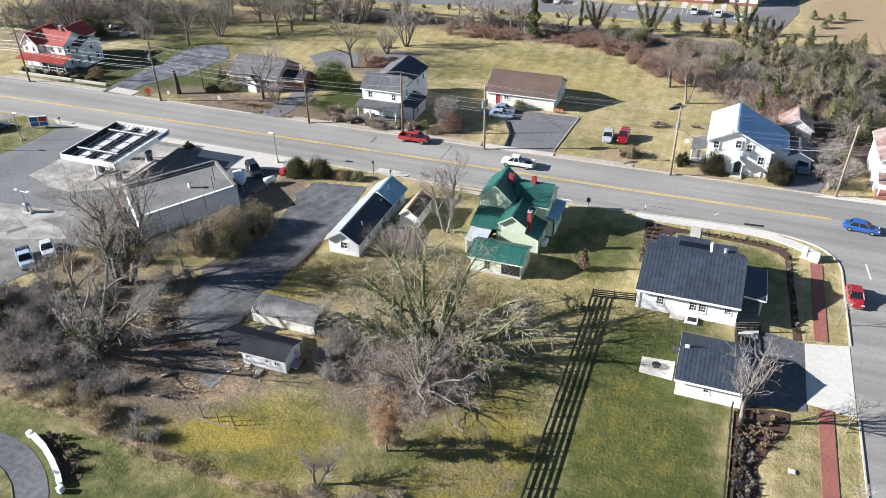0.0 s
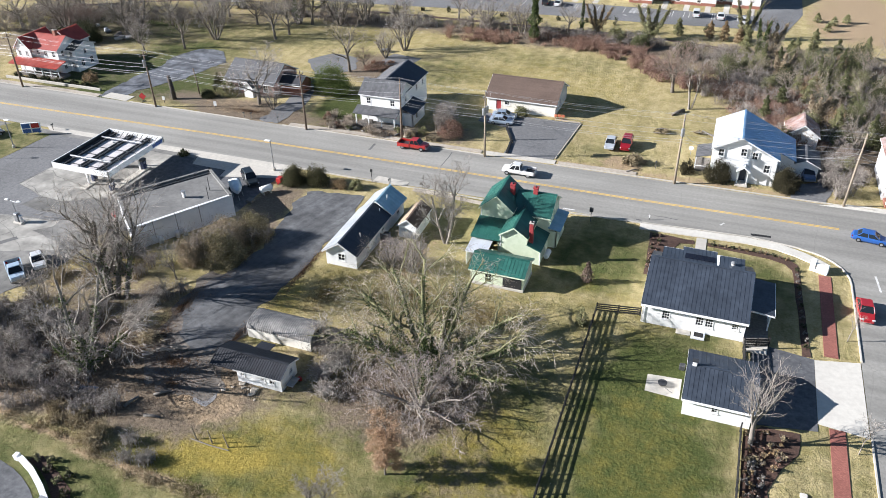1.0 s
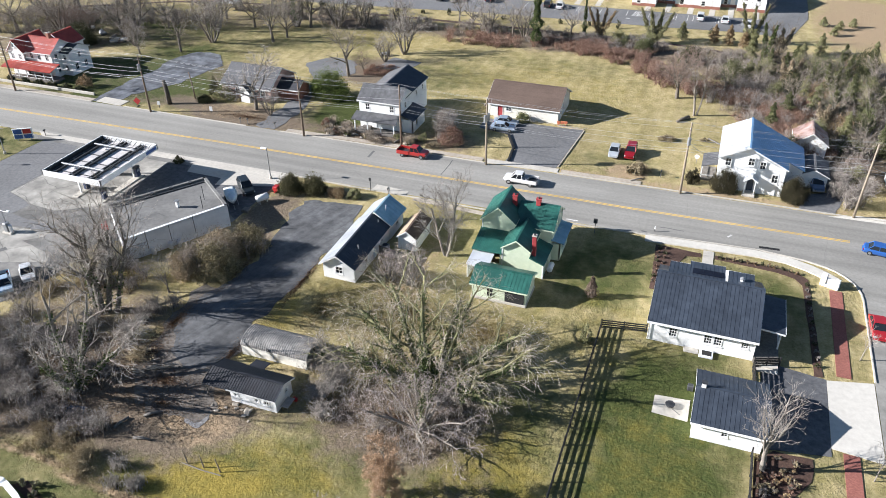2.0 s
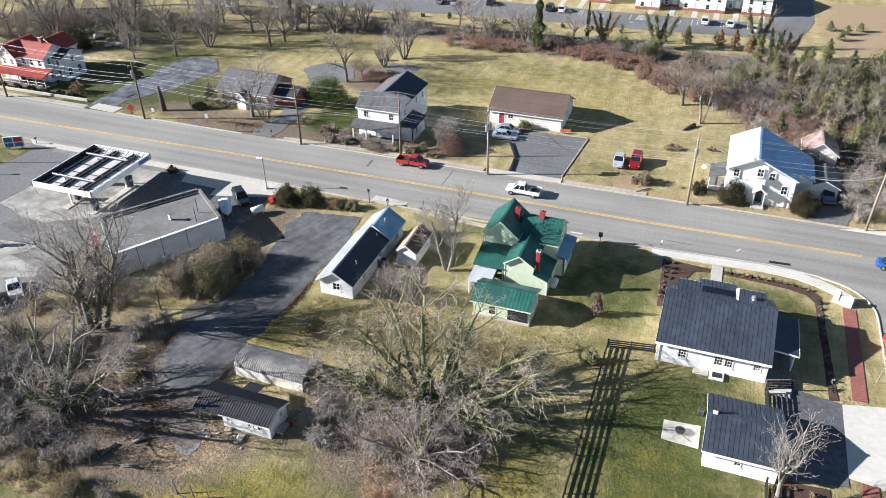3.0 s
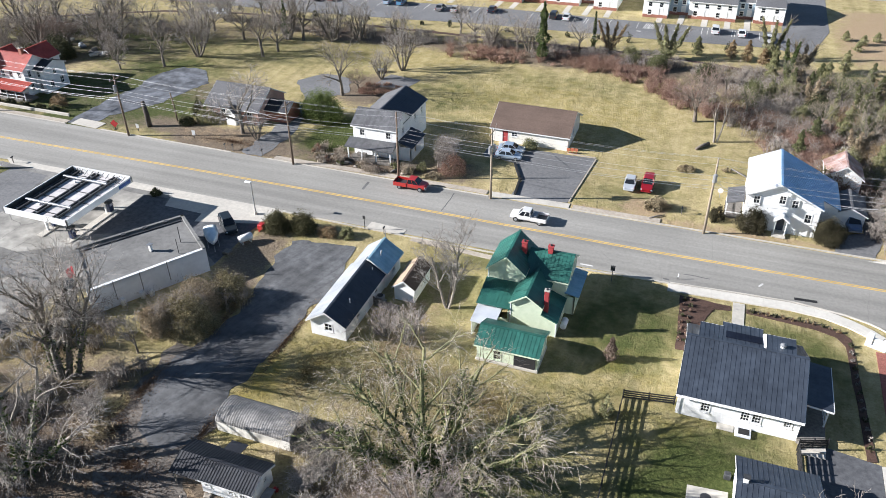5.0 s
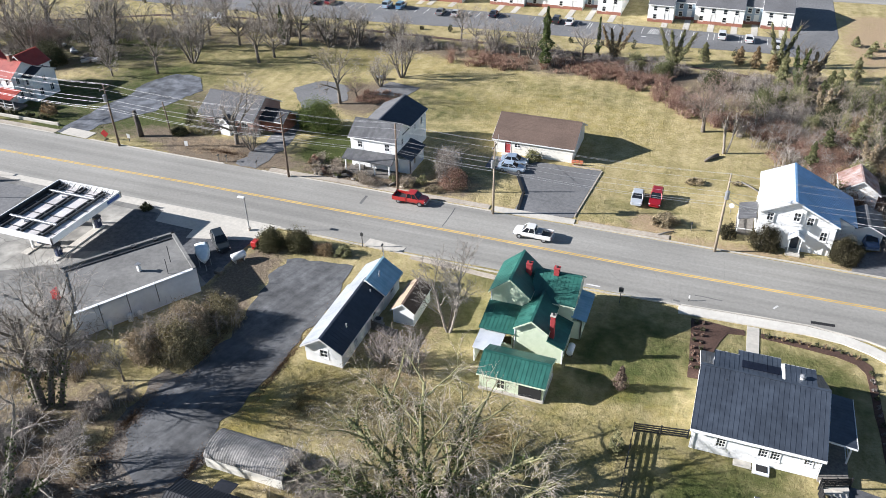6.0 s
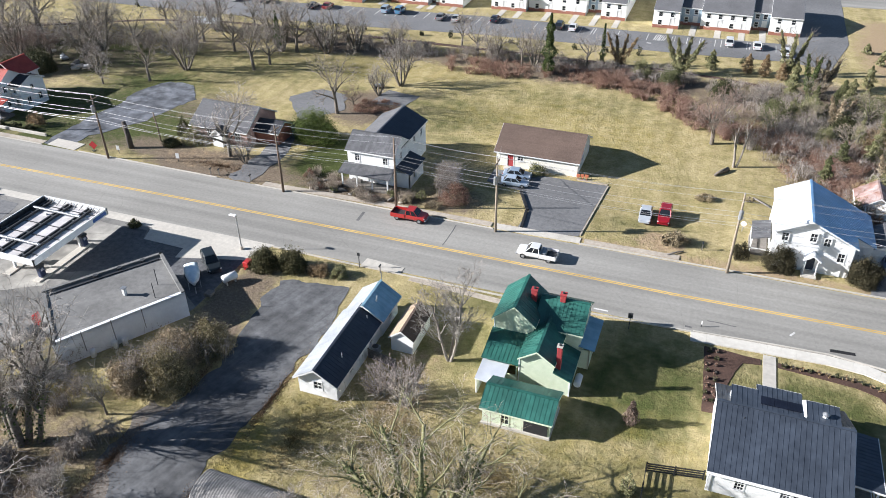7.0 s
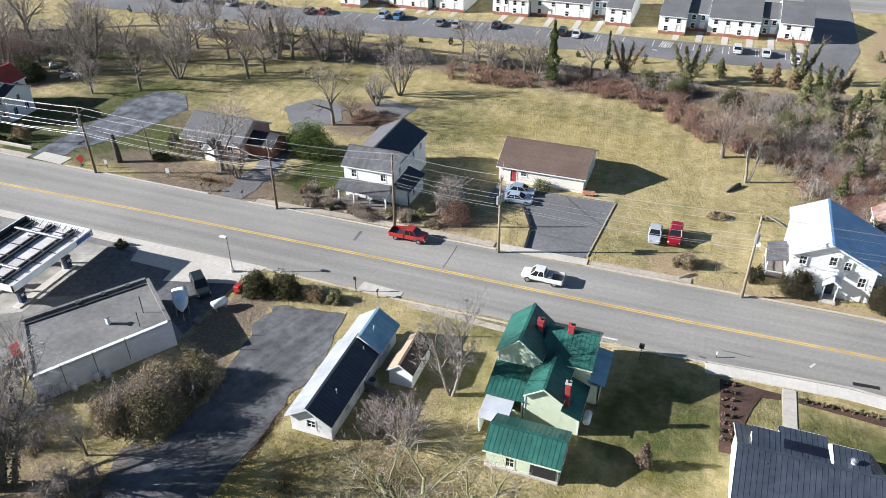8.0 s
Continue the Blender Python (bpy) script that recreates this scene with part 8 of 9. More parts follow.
# the great spreading ivy-clad tree
GREAT_TWIG = island_material("pale_tan_twigs", [(0.24, 0.2, 0.155), (0.4, 0.345, 0.28), (0.56, 0.5, 0.42)])
stems = [(0, 0, 0.05, 0.0, 6.0, 0.5), (0.4, 0.2, 0.9, 0.45, 10.5, 0.338), (-0.4, 0.1, -1.4, 0.35, 11.0, 0.338), (0.1, 0.5, 0.05, 0.9, 10.2, 0.324), (-0.3, 0.4, -0.65, 0.8, 12.0, 0.338), (0.2, -0.4, 0.3, -1.2, 6.5, 0.270), (-0.4, -0.3, -1.3, -0.6, 8.0, 0.297), (0.5, 0, 1.6, 0.1, 10.5, 0.324), (0.4, 0.4, 0.35, 0.75, 10.4, 0.324), (-0.2, 0.3, -0.2, 0.5, 12.0, 0.311), (0.3, -0.2, 1.3, -0.6, 8.0, 0.297), (-0.3, 0, -1.7, -0.1, 10.0, 0.297)]
wood, fine, spots = grow(11, 8, 0.5, (7, 5, 4, 3), (0.8, 0.65, 0.55, 0.5), droop=0.2, wobble=0.22, first=0.25, ratio=(0.36, 0.66, 0.74, 0.85), twig=0.011, stems=stems, rise=-0.03)
ivy = ivy_on(spots, 9.0, 44, 3, 0.6, 0.16, (0,))
rng = np.random.default_rng(44)
zc = rng.uniform(0.0, 1.0, 5200)
ac, rc = rng.uniform(0, 6.283, 5200), (1.35 - 0.75 * zc) * np.sqrt(rng.uniform(0.3, 1.0, 5200)) * (0.8 + 0.35 * np.sin(zc * 17))
core = leaf_mesh(np.stack([rc * np.cos(ac), rc * np.sin(ac), 0.1 + zc * 5.0], 1), 0.18, 45)
for more in (ivy_on(spots, 4.0, 4, 4, 0.3, 0.15, (1,)), core):
    ivy.f += [tuple(i + len(ivy.v) for i in f) for f in more.f]
    ivy.v += more.v
tree("large bare spreading tree with its trunk covered in ivy", -22.7, 61.3, wood, fine, MOSS_BARK, GREAT_TWIG, 0, 1.0, ivy)

# old trees by the yard on the station's side
stems = [(0, 0, 0.05, 0.1, 10, 0.46), (0.6, 0.3, 0.3, 0.1, 11, 0.36), (-0.5, 0.2, -0.35, 0.25, 10, 0.34), (1.6, 0.4, 0.5, 0.05, 10, 0.28)]
wood, fine, spots = grow(21, 9, 0.4, (7, 6, 5, 4), (0.7, 0.65, 0.6, 0.55), droop=0.07, wobble=0.22, first=0.25, ratio=(0.52, 0.6, 0.65, 0.75), twig=0.015, stems=stems, rise=0.08)
ivy = ivy_on(spots, 7.0, 14, 5, 0.3, 0.2, (0,))
tree("tall bare old trees with several ivy-grown trunks", -64.6, 60.4, wood, fine, BARK, TWIG, 20, 1.0, ivy)
stems = [(0, 0, -0.06, 0.02, 5.0, 0.46), (-0.1, 0.1, -0.75, 0.3, 10.5, 0.27), (0.1, 0, 0.85, 0.25, 9.5, 0.26), (0, 0.1, 0.1, 0.5, 10.5, 0.25), (0.1, -0.1, 0.25, -0.75, 9.5, 0.28)]
wood, fine, spots = grow(22, 8, 0.36, (5, 5, 4, 3), (0.75, 0.65, 0.6, 0.55), droop=0.07, wobble=0.24, first=0.3, ratio=(0.45, 0.6, 0.65, 0.75), twig=0.015, stems=stems, rise=0.05)
ivy = ivy_on(spots, 7.0, 30, 15, 0.38, 0.18, (0,))
tree("bare crooked tree standing in the brambles", -58.2, 48.8, wood, fine, PALE_BARK, TWIG, 0, 1.0, ivy)
wood, fine, spots = grow(23, 3, 0.16, (6, 6, 5, 4), (0.6, 0.7, 0.7, 0.8), wobble=0.26, first=0.35, ratio=(1.1, 0.6, 0.55, 0.5), twig=0.014)
sap = tree("small bare tree among the brambles", -70.5, 55.5, wood, fine, BARK, TWIG, 0, 1.0, group="thicket saplings")
for x, y, size in ((-67, 47.5, 0.8), (-57.5, 46.5, 0.75), (-74, 50, 0.9), (-55.8, 56, 0.8), (-70, 64.5, 0.9), (-64, 43.5, 0.7), (-59.5, 66.5, 0.9), (-35.2, 61.2, 0.7), (-19.2, 58.4, 0.6), (-50.5, 44.2, 0.6)):
    copy_thing(sap, pose(x, y, 0, 0, 0, (x * 71) % 360) @ Matrix.Scale(size, 4))

# low wide tree whose limbs arch to the ground beside the great one
stems = [(0.2 * math.cos(a), 0.2 * math.sin(a), 1.25 * math.cos(a), 0.95 * math.sin(a), 5.6 + 0.9 * math.sin(k * 2.3), 0.15) for k, a in enumerate([6.283 * q / 9 + 0.3 * math.sin(q * 1.7) for q in range(9)])] + [(0, 0, 0.15, 0.1, 4.6, 0.16), (0.1, 0.1, -0.3, 0.25, 4.8, 0.15)]
wood, fine, spots = grow(61, 5, 0.15, (5, 4, 4, 3), (0.7, 0.7, 0.65, 0.6), droop=0.13, wobble=0.3, first=0.25, ratio=(0.44, 0.66, 0.68, 0.75), twig=0.009, stems=stems, rise=-0.05)
tree("low wide-spreading bare tree with arching limbs", -21.4, 55.6, wood, fine, PALE_BARK, MYRTLE_TWIG, 0, 1.0)
# dense vase-shaped clump of pale stems behind the workshop
stems = [(0.5 * math.cos(k * 2.4) * (k / 14), 0.5 * math.sin(k * 2.4) * (k / 14), 0.75 * math.cos(k * 2.4) * (k / 14) ** 0.5, 0.75 * math.sin(k * 2.4) * (k / 14) ** 0.5, 3.9 - 0.5 * (k % 3), 0.07) for k in range(15)]
wood, fine, spots = grow(62, 4, 0.07, (6, 5, 4), (0.45, 0.5, 0.5), wobble=0.14, first=0.3, ratio=(0.42, 0.5, 0.5), twig=0.013, stems=stems, rise=0.02)
clump = tree("many-stemmed bare crape myrtle with pale upright stems", -31.4, 78.0, wood, fine, PALE_BARK, MYRTLE_TWIG, 0, 1.05, group="bare myrtles")
copy_thing(clump, pose(-34.6, 78.6, 0, 0, 0, 130) @ Matrix.Scale(0.8, 4))

# tree beside the garage
wood, fine, spots = grow(31, 4.0, 0.21, (7, 6, 4, 3), (0.52, 0.6, 0.65, 0.7), wobble=0.22, first=0.35, ratio=(0.9, 0.62, 0.58, 0.55), twig=0.011)
tree("small pale-barked bare tree beside the garage", 10.6, 61.6, wood, fine, PALE_BARK, PALE_TWIG, 0, 1.3)
# slender trees by the green house
wood, fine, spots = grow(32, 6.0, 0.15, (7, 6, 5, 5), (0.6, 0.6, 0.65, 0.7), wobble=0.25, first=0.2, ratio=0.52, twig=0.012, stems=[(0, 0, -0.3, 0.05, 6.0, 0.14), (0.2, 0, 0.4, 0.2, 6.0, 0.14), (0.1, 0.1, 0.05, 0.25, 6.6, 0.15)])
tree("slender pale bare tree between the sheds", -29.7, 85.7, wood, fine, PALE_BARK, PALE_TWIG, 0, 1.25)
# young tree holding its orange leaves
wood, fine, spots = grow(34, 6.2, 0.13, (18, 7, 6), (1.1, 0.8, 0.7), steep=0.2, droop=0.03, wobble=0.2, first=0.1, ratio=(0.27, 0.55, 0.5), twig=0.012)
rnd = random.Random(5)
pts = [tuple(Vector(v) + Vector((rnd.gauss(0, 0.15), rnd.gauss(0, 0.15), rnd.gauss(0, 0.15)))) for v in fine.v + fine.v[::3]]
tree("young tree holding withered orange-brown leaves", -21.3, 46.4, wood, fine, BARK, TAN_TWIG, 0, 1.0, leaves=(leaf_mesh(pts, 0.075, 6), ORANGE_LEAF))
# lichen-grey apple tree in the rough grass
wood, fine, spots = grow(35, 3.0, 0.17, (6, 6, 6, 5), (0.8, 0.8, 0.8, 0.8), wobble=0.35, first=0.35, ratio=(0.7, 0.6, 0.55, 0.5), twig=0.011, stems=[(0, 0, -0.4, 0.1, 2.6, 0.17), (0.2, 0, 0.6, 0.2, 2.8, 0.15)])
tree("low gnarled bare tree in the rough grass", -25.8, 40.4, wood, fine, BARK, PALE_TWIG, 0, 1.0)

# trees across the road: four builds, set out many times
KINDS = []
for seed, hgt, r, forks, spread, bark, twigs, ratio in ((41, 3.4, 0.27, (7, 5, 5, 4), (0.85, 0.7, 0.7, 0.8), BARK, TWIG, (1.25, 0.6, 0.55, 0.5)), (42, 4.2, 0.28, (6, 5, 5, 4), (0.75, 0.7, 0.7, 0.7), BARK, TAN_TWIG, (1.2, 0.55, 0.55, 0.5)), (43, 2.2, 0.23, (8, 7, 6, 4), (0.7, 0.65, 0.7, 0.8), BARK, PINK_TWIG, (1.3, 0.65, 0.55, 0.5)), (44, 7.0, 0.2, (6, 5, 5, 4), (0.65, 0.65, 0.65, 0.7), BARK, TWIG, (0.5, 0.55, 0.5, 0.5))):
    st_ = None
    if seed == 44:
        st_ = [(0.25 * math.cos(k * 1.3), 0.25 * math.sin(k * 1.3), 0.62 * math.cos(k * 1.3), 0.62 * math.sin(k * 1.3), 6.5, 0.2) for k in range(5)]
    KINDS.append((*grow(seed, hgt, r, forks, spread, wobble=0.2, first=0.4 if seed != 44 else 0.25, ratio=ratio, twig=0.015, stems=st_, steep=0.4)[:2], bark, twigs))
PLACES = [(-6.4, 151.0, 2, 1.75), (-71.4, 141.8, 1, 1.3), (-65.6, 158.0, 3, 1.05), (-97.6, 156.0, 1, 1.3), (-96.2, 160.0, 0, 1.2), (-107.7, 164.5, 0, 1.3), (-98.2, 168.2, 3, 1.3), (-94.6, 168.6, 1, 1.4), (-114.2, 143.9, 1, 1.1), (-111.0, 151.6, 3, 1.2), (-133.9, 148.4, 0, 1.6), (-130.0, 147.4, 1, 1.1), (-152.9, 156.6, 1, 1.6), (-157.5, 153, 0, 1.5), (-115.3, 160.1, 3, 1.2), (-80.2, 120.5, 0, 1.5), (-126.8, 143.8, 3, 0.7), (-67.6, 152.0, 3, 0.7), (-70.0, 146.0, 2, 0.7), (-82.5, 173, 3, 0.9), (-74, 176, 3, 0.8), (-57.0, 180.5, 0, 1.1), (-46, 176.5, 1, 0.9), (-43.5, 177, 3, 0.9), (-33.5, 181, 0, 1.0), (-145, 150, 0, 1.3), (-163, 145, 0, 1.5), (-140, 160, 1, 1.5), (-147, 168, 0, 1.3), (-124, 168, 1, 1.2), (-170, 160, 3, 1.6), (-170, 140, 0, 1.5), (-120, 176, 3, 1.1),
          (2, 155, 0, 0.9), (8, 160, 1, 0.9), (14, 152, 0, 1.0), (20, 146, 3, 1.1), (26, 150, 0, 1.1), (31, 141, 1, 1.1), (18, 164, 3, 1.0), (28, 165, 0, 1.1), (36, 155, 3, 1.2), (-2, 166, 3, 0.9), (24, 132, 0, 0.9), (38, 142, 0, 1.2), (23, 128, 3, 0.7), (34, 172, 1, 1.0), (10, 171, 0, 0.8), (-62, 184.5, 1, 0.9), (-52.5, 178, 3, 0.8), (44, 165, 0, 1.2), (46, 150, 1, 1.2), (-76.3, 119.0, 3, 0.55), (-1, 158.5, 2, 0.9), (-104, 172, 1, 1.2), (-88, 170, 3, 1.1), (-118, 168, 0, 1.3), (-136, 156, 3, 1.4), (-128, 158, 0, 1.3), (-142, 144, 2, 1.5), (-150, 146, 3, 1.4), (-160, 162, 1, 1.6), (-112, 180, 1, 1.0), (-134, 176, 0, 1.2), (-86, 181, 0, 0.9), (-122, 139.5, 0, 0.8)]
first_of = {}
for x, y, k, size in PLACES:
    if x > -3 and y < 175:
        k, size = 1 + int(x) % 2, size * 0.82
    turn = (x * 37.0 + y * 11.0) % 360
    if k not in first_of:
        wd, fn, bk, tw = KINDS[k]
        first_of[k] = tree("bare winter tree with fine upright twigs" if k != 2 else "bare tree with reddish twigs", x, y, wd, fn, bk, tw, turn, size, group="bare trees")
    else:
        first = first_of[k]
        keep = first.scale.copy()
        first.scale = (1, 1, 1)
        copy_thing(first, pose(x, y, 0, 0, 0, turn) @ Matrix.Scale(size, 4))
        first.scale = keep
# stout pollarded tree with a broken limb at its foot
wood, fine, spots = grow(47, 7, 0.3, (5, 4, 4), (0.3, 0.5, 0.7), wobble=0.16, first=0.4, ratio=0.4, twig=0.016, stems=[(0, 0, -0.05, 0, 7.5, 0.3), (0.5, 0.1, 0.14, 0.05, 7.8, 0.24)])
tree("pale cut-back tree with two stems", -2.6, 143.5, wood, fine, PALE_BARK, TAN_TWIG, 0, 0.78)
solid("log", Geo().tube([(-3.4, 142.0, 0.25), (-4.4, 140.6, 0.3), (-5.2, 139.4, 0.2)], [0.35, 0.3, 0.2], 8), BARK, "dark broken limb lying by the tree", "log", smooth=True)


def column(label, x, y, hgt, rad, mat, seed, count, category="tree", size=0.22, lean=0.0, fan=0, name="ivy_column"):
    """An upright dense mass of leaves on a trunk: cedars and ivied trunks."""
    rng = np.random.default_rng(seed)
    t = thing(name, label, category, x, y, 0)
    stems_ = [(0.0, 0.0)] if not fan else [((k - (fan - 1) / 2) * 0.42, 0.12 * (-1) ** k) for k in range(fan)]
    g = Geo()
    pts = []
    for dx, dy in stems_:
        g.tube([(0, 0, -0.1), (dx * hgt * 0.4, dy * hgt * 0.4, hgt * 0.5), (dx * hgt * 0.75, dy * hgt * 0.75, hgt)], [0.2, 0.14, 0.05], 6)
        n = count // len(stems_)
        z = rng.uniform(0.06, 1.0, n) ** 0.9
        prof = rad * ((1 - z ** 2.2) * (0.55 + 0.45 * np.sin(z * 9 + seed) ** 2) * (0.6 if fan else 1) * (1 + 0.35 * np.sin(z * 31 + seed * 2)) + 0.08)
        a = rng.uniform(0, 6.283, n)
        rr = prof * np.sqrt(rng.uniform(0.25, 1.0, n))
        bend = np.interp(z, [0, 0.5, 1], [0, 0.4, 0.75]) * hgt
        pts.append(np.stack([dx * bend + rr * np.cos(a), dy * bend + rr * np.sin(a), z * hgt], 1))
    if fan:
        rnd_ = random.Random(seed)
        for _ in range(110):
            dx, dy = rnd_.choice(stems_)
            z = rnd_.uniform(0.3, 1.0)
            o = Vector((dx * hgt * z * 0.78, dy * hgt * z * 0.78, hgt * z))
            e = Vector((rnd_.gauss(dx, 0.7), rnd_.gauss(0, 0.7), rnd_.uniform(0.2, 1.0))).normalized() * rnd_.uniform(0.9, 2.2)
            bar(g, [o, o + e * 0.5, o + e + Vector((0, 0, 0.2))], 0.04, 0.018, 4)
    part("trunk", g, BARK, t)
    part("foliage", leaf_mesh(np.concatenate(pts), size, seed), mat, t)
    return t


column("tall ivy-covered tree trunk", -39.7, 172.8, 12.5, 1.5, IVY, 1, 4200)
column("slim ivy-covered trunk", -30.4, 181.0, 9.0, 0.6, IVY, 2, 1200)
column("ivy-covered tree with spreading limbs", -14.7, 181.8, 7.6, 1.3, OLIVE_BUSH, 3, 5200, fan=4)
column("ivy-covered tree with spreading limbs", -27.0, 182.5, 6.6, 1.1, BROWN_LEAF, 4, 2400, fan=4)
column("ivy-covered tree above the thicket", 5.5, 187.8, 8.8, 1.1, OLIVE_BUSH, 5, 4200, fan=3)
column("ivy-covered tree above the thicket", 9.0, 180.0, 7.2, 1.1, IVY, 6, 2800, fan=2)
column("slim dark green cedar", 10.3, 141.5, 5.0, 1.0, CEDAR, 7, 1800, name="cedar")
column("withered brown upright shrub on the lawn", -9.6, 83.0, 3.1, 0.75, BROWN_STEM, 9, 3400, "shrub", 0.11, name="shrub")
column("slim trunk wrapped in ivy", -98.6, 168.0, 9.0, 0.8, IVY, 8, 1500)
for k, (x, y, hgt) in enumerate(((-9.0, 186.6, 4.2), (-2.0, 187.0, 4.0), (1.2, 186.0, 4.6), (4.4, 185.0, 3.6), (20, 186, 4.5), (24, 178, 5), (30, 182, 5), (12.5, 168, 5.5), (16, 157, 5), (24, 158, 6), (22, 140, 5.5), (27, 136, 6), (33, 148, 6.5), (13, 149, 4.5), (6, 165, 4.5), (28, 171, 5.5), (18, 172, 5), (38, 163, 6), (30, 128, 4.5), (20.5, 150.5, 5), (35, 134, 6), (15, 178, 4))):
    column("rusty cedar at the thicket's edge" if k % 3 == 0 else "olive green evergreen in the thicket", x, y, hgt, 1.25, BROWN_LEAF if k in (1, 2, 3) else CEDAR if k % 2 else OLIVE_BUSH, 60 + k, 2600, name="cedar", size=0.16)
for k, (x, y, hgt) in enumerate(((6.0, 176.0, 7.0), (8.8, 169.5, 5.6), (13.2, 163.0, 6.0), (17.9, 151.8, 5.6), (20.5, 160.5, 6.4), (11.5, 180.5, 6.6), (15.5, 172.5, 6.2), (23.0, 167.0, 6.8), (19.0, 144.0, 5.0), (26.0, 153.0, 6.2))):
    column("ivy-hung grey-green tree in the thicket", x, y, hgt, 1.5, (OLIVE_BUSH, CEDAR, BRUSHY_TAN)[k % 3], 120 + k, 4200, fan=(0, 2, 3)[k % 3], size=0.19)
for k, (x, y) in enumerate(((21.5, 207), (25, 205), (28, 208), (23.5, 200))):
    column("small olive bush on the bank", x, y, 2.2, 1.1, OLIVE_BUSH, 90 + k, 600, name="bush", category="bush")


def bush(label, x, y, rx, ry, hgt, mat, seed, count, size=0.15, group="", name="bush"):
    """A rounded, uneven shrub of many small leaves with gaps, on short stems."""
    rng = np.random.default_rng(seed)
    full = mat in (EVERGREEN, CEDAR, DARK_BUSH, ROAD_BUSH)
    if rx > 0.8:
        count, size = int(count * (3.4 if full else 2.4)), size * 0.7
    k_ = max(6, int(11 * rx * ry * hgt) if rx < 1.2 else int(34 + 9 * rx * ry)) * (2 if full else 1)
    d = rng.normal(size=(k_, 3))
    d[:, 2] = np.abs(d[:, 2]) * 0.9
    d /= np.linalg.norm(d, axis=1, keepdims=True)
    lump = np.array([1 + 0.3 * noise.noise(Vector(v * 2.2 + seed * 1.7)) + 0.15 * noise.noise(Vector(v * 5.5 + seed * 3.1)) for v in d])
    heart = d * (lump * rng.uniform(0.45, 1.0, k_) ** 0.5)[:, None] * (0.98 if full else 0.9)
    pick = rng.integers(0, k_, count)
    p = (heart[pick] + rng.normal(size=(count, 3)) * rng.uniform(0.07, 0.16 if not full else 0.2, (k_, 1))[pick]) * np.array([rx, ry, hgt])
    p[:, 2] = np.abs(p[:, 2])
    p[:, 2] += 0.06
    t = thing(name, label, "bush", x, y, 0, group=group)
    g = Geo()
    for k in range(7):
        a = k * 0.9
        bar(g, [Vector((0, 0, 0)), Vector((rx * 0.3 * math.cos(a), ry * 0.3 * math.sin(a), hgt * 0.4)), Vector((rx * 0.6 * math.cos(a), ry * 0.6 * math.sin(a), hgt * 0.75))], 0.05, 0.02, 4)
    part("branch", g, BARK, t)
    part("foliage", leaf_mesh(p, size, seed), mat, t)
    return t


bush("large round evergreen shrub by the road", -58.0, 94.6, 1.9, 1.8, 2.7, ROAD_BUSH, 1, 3200)
bush("large round evergreen shrub by the road", -54.4, 95.4, 1.8, 1.6, 2.6, ROAD_BUSH, 2, 3000)
bush("low brown clipped shrub", -50.8, 95.6, 1.4, 1.1, 1.5, BROWN_LEAF, 3, 1800)
bush("low tan clipped shrub", -48.2, 96.1, 1.2, 1.1, 1.3, OLIVE_BUSH, 4, 1500)
bush("round dark shrub before the white house", -0.6, 117.4, 1.0, 1.0, 1.9, DARK_BUSH, 5, 1600)
bush("big dark round shrub before the white house", 4.2, 116.4, 1.8, 1.6, 3.3, DARK_BUSH, 6, 4200)
bush("big dark round shrub before the white house", 13.9, 116.6, 1.9, 1.7, 3.2, DARK_BUSH, 7, 4200)
bush("dry tan bush beside the parked cars", -8.8, 118.0, 1.8, 1.4, 1.8, TAN_BUSH, 8, 2200)
bush("dry tan bush beside the parked cars", -10.2, 117.4, 0.9, 0.8, 1.1, DRY_STALK, 9, 900)
bush("clipped round olive shrub by the bungalow", -31.3, 131.0, 1.4, 1.1, 1.9, OLIVE_BUSH, 10, 1800)
bush("large bright green bamboo clump", -70.0, 130.6, 4.6, 3.0, 5.4, BAMBOO, 11, 9000, 0.19)
bush("russet shrub beside the porch house", -40.6, 118.6, 2.3, 2.0, 3.0, RED_BRUSH, 12, 2600)
bush("dark evergreen behind the red-roofed house", -139.5, 141.5, 3.2, 2.6, 4.5, EVERGREEN, 13, 3600, 0.22)
bush("dark evergreen behind the red-roofed house", -143.0, 137.5, 2.6, 2.4, 3.4, EVERGREEN, 14, 2600, 0.22)
bush("rounded olive shrub by the drive", -91.8, 120.6, 1.5, 1.2, 1.4, EVERGREEN, 15, 1600)
bush("olive shrub beside the brick cottage", -88.8, 122.8, 2.4, 1.8, 2.8, OLIVE_BUSH, 16, 2600)
bush("olive shrub beside the brick cottage", -92.0, 124.8, 1.2, 1.2, 2.8, EVERGREEN, 17, 1300)
bush("small round shrub by the forecourt", -80.6, 97.2, 0.9, 0.8, 1.0, EVERGREEN, 18, 900)
for k, x in enumerate((-136.5, -133.0, -129.5, -126.0, -122.0, -119.0)):
    bush("low dark shrub before the long porch", x, 117.4, 1.1, 0.7, 1.1, EVERGREEN, 20 + k, 900, group="porch shrubs")
bush("shrubs hiding the corner of the red-roofed house", -119.5, 119.5, 1.8, 1.6, 2.4, BROWN_LEAF, 29, 1500)
for k, (x, y, a, b, hg) in enumerate(((-56.4, 72.0, 3.2, 2.8, 3.9), (-57.6, 75.6, 3.0, 2.8, 4.1), (-55.2, 78.6, 2.5, 2.4, 3.3), (-59.8, 71.0, 2.4, 2.4, 3.2))):
    bush("big tangled brown shrub beside the yard", x, y, a, b, hg * 1.15, (BRUSHY, BRUSHY_TAN, BRUSHY, BRUSHY_TAN)[k], 30 + k, 6000, 0.165)
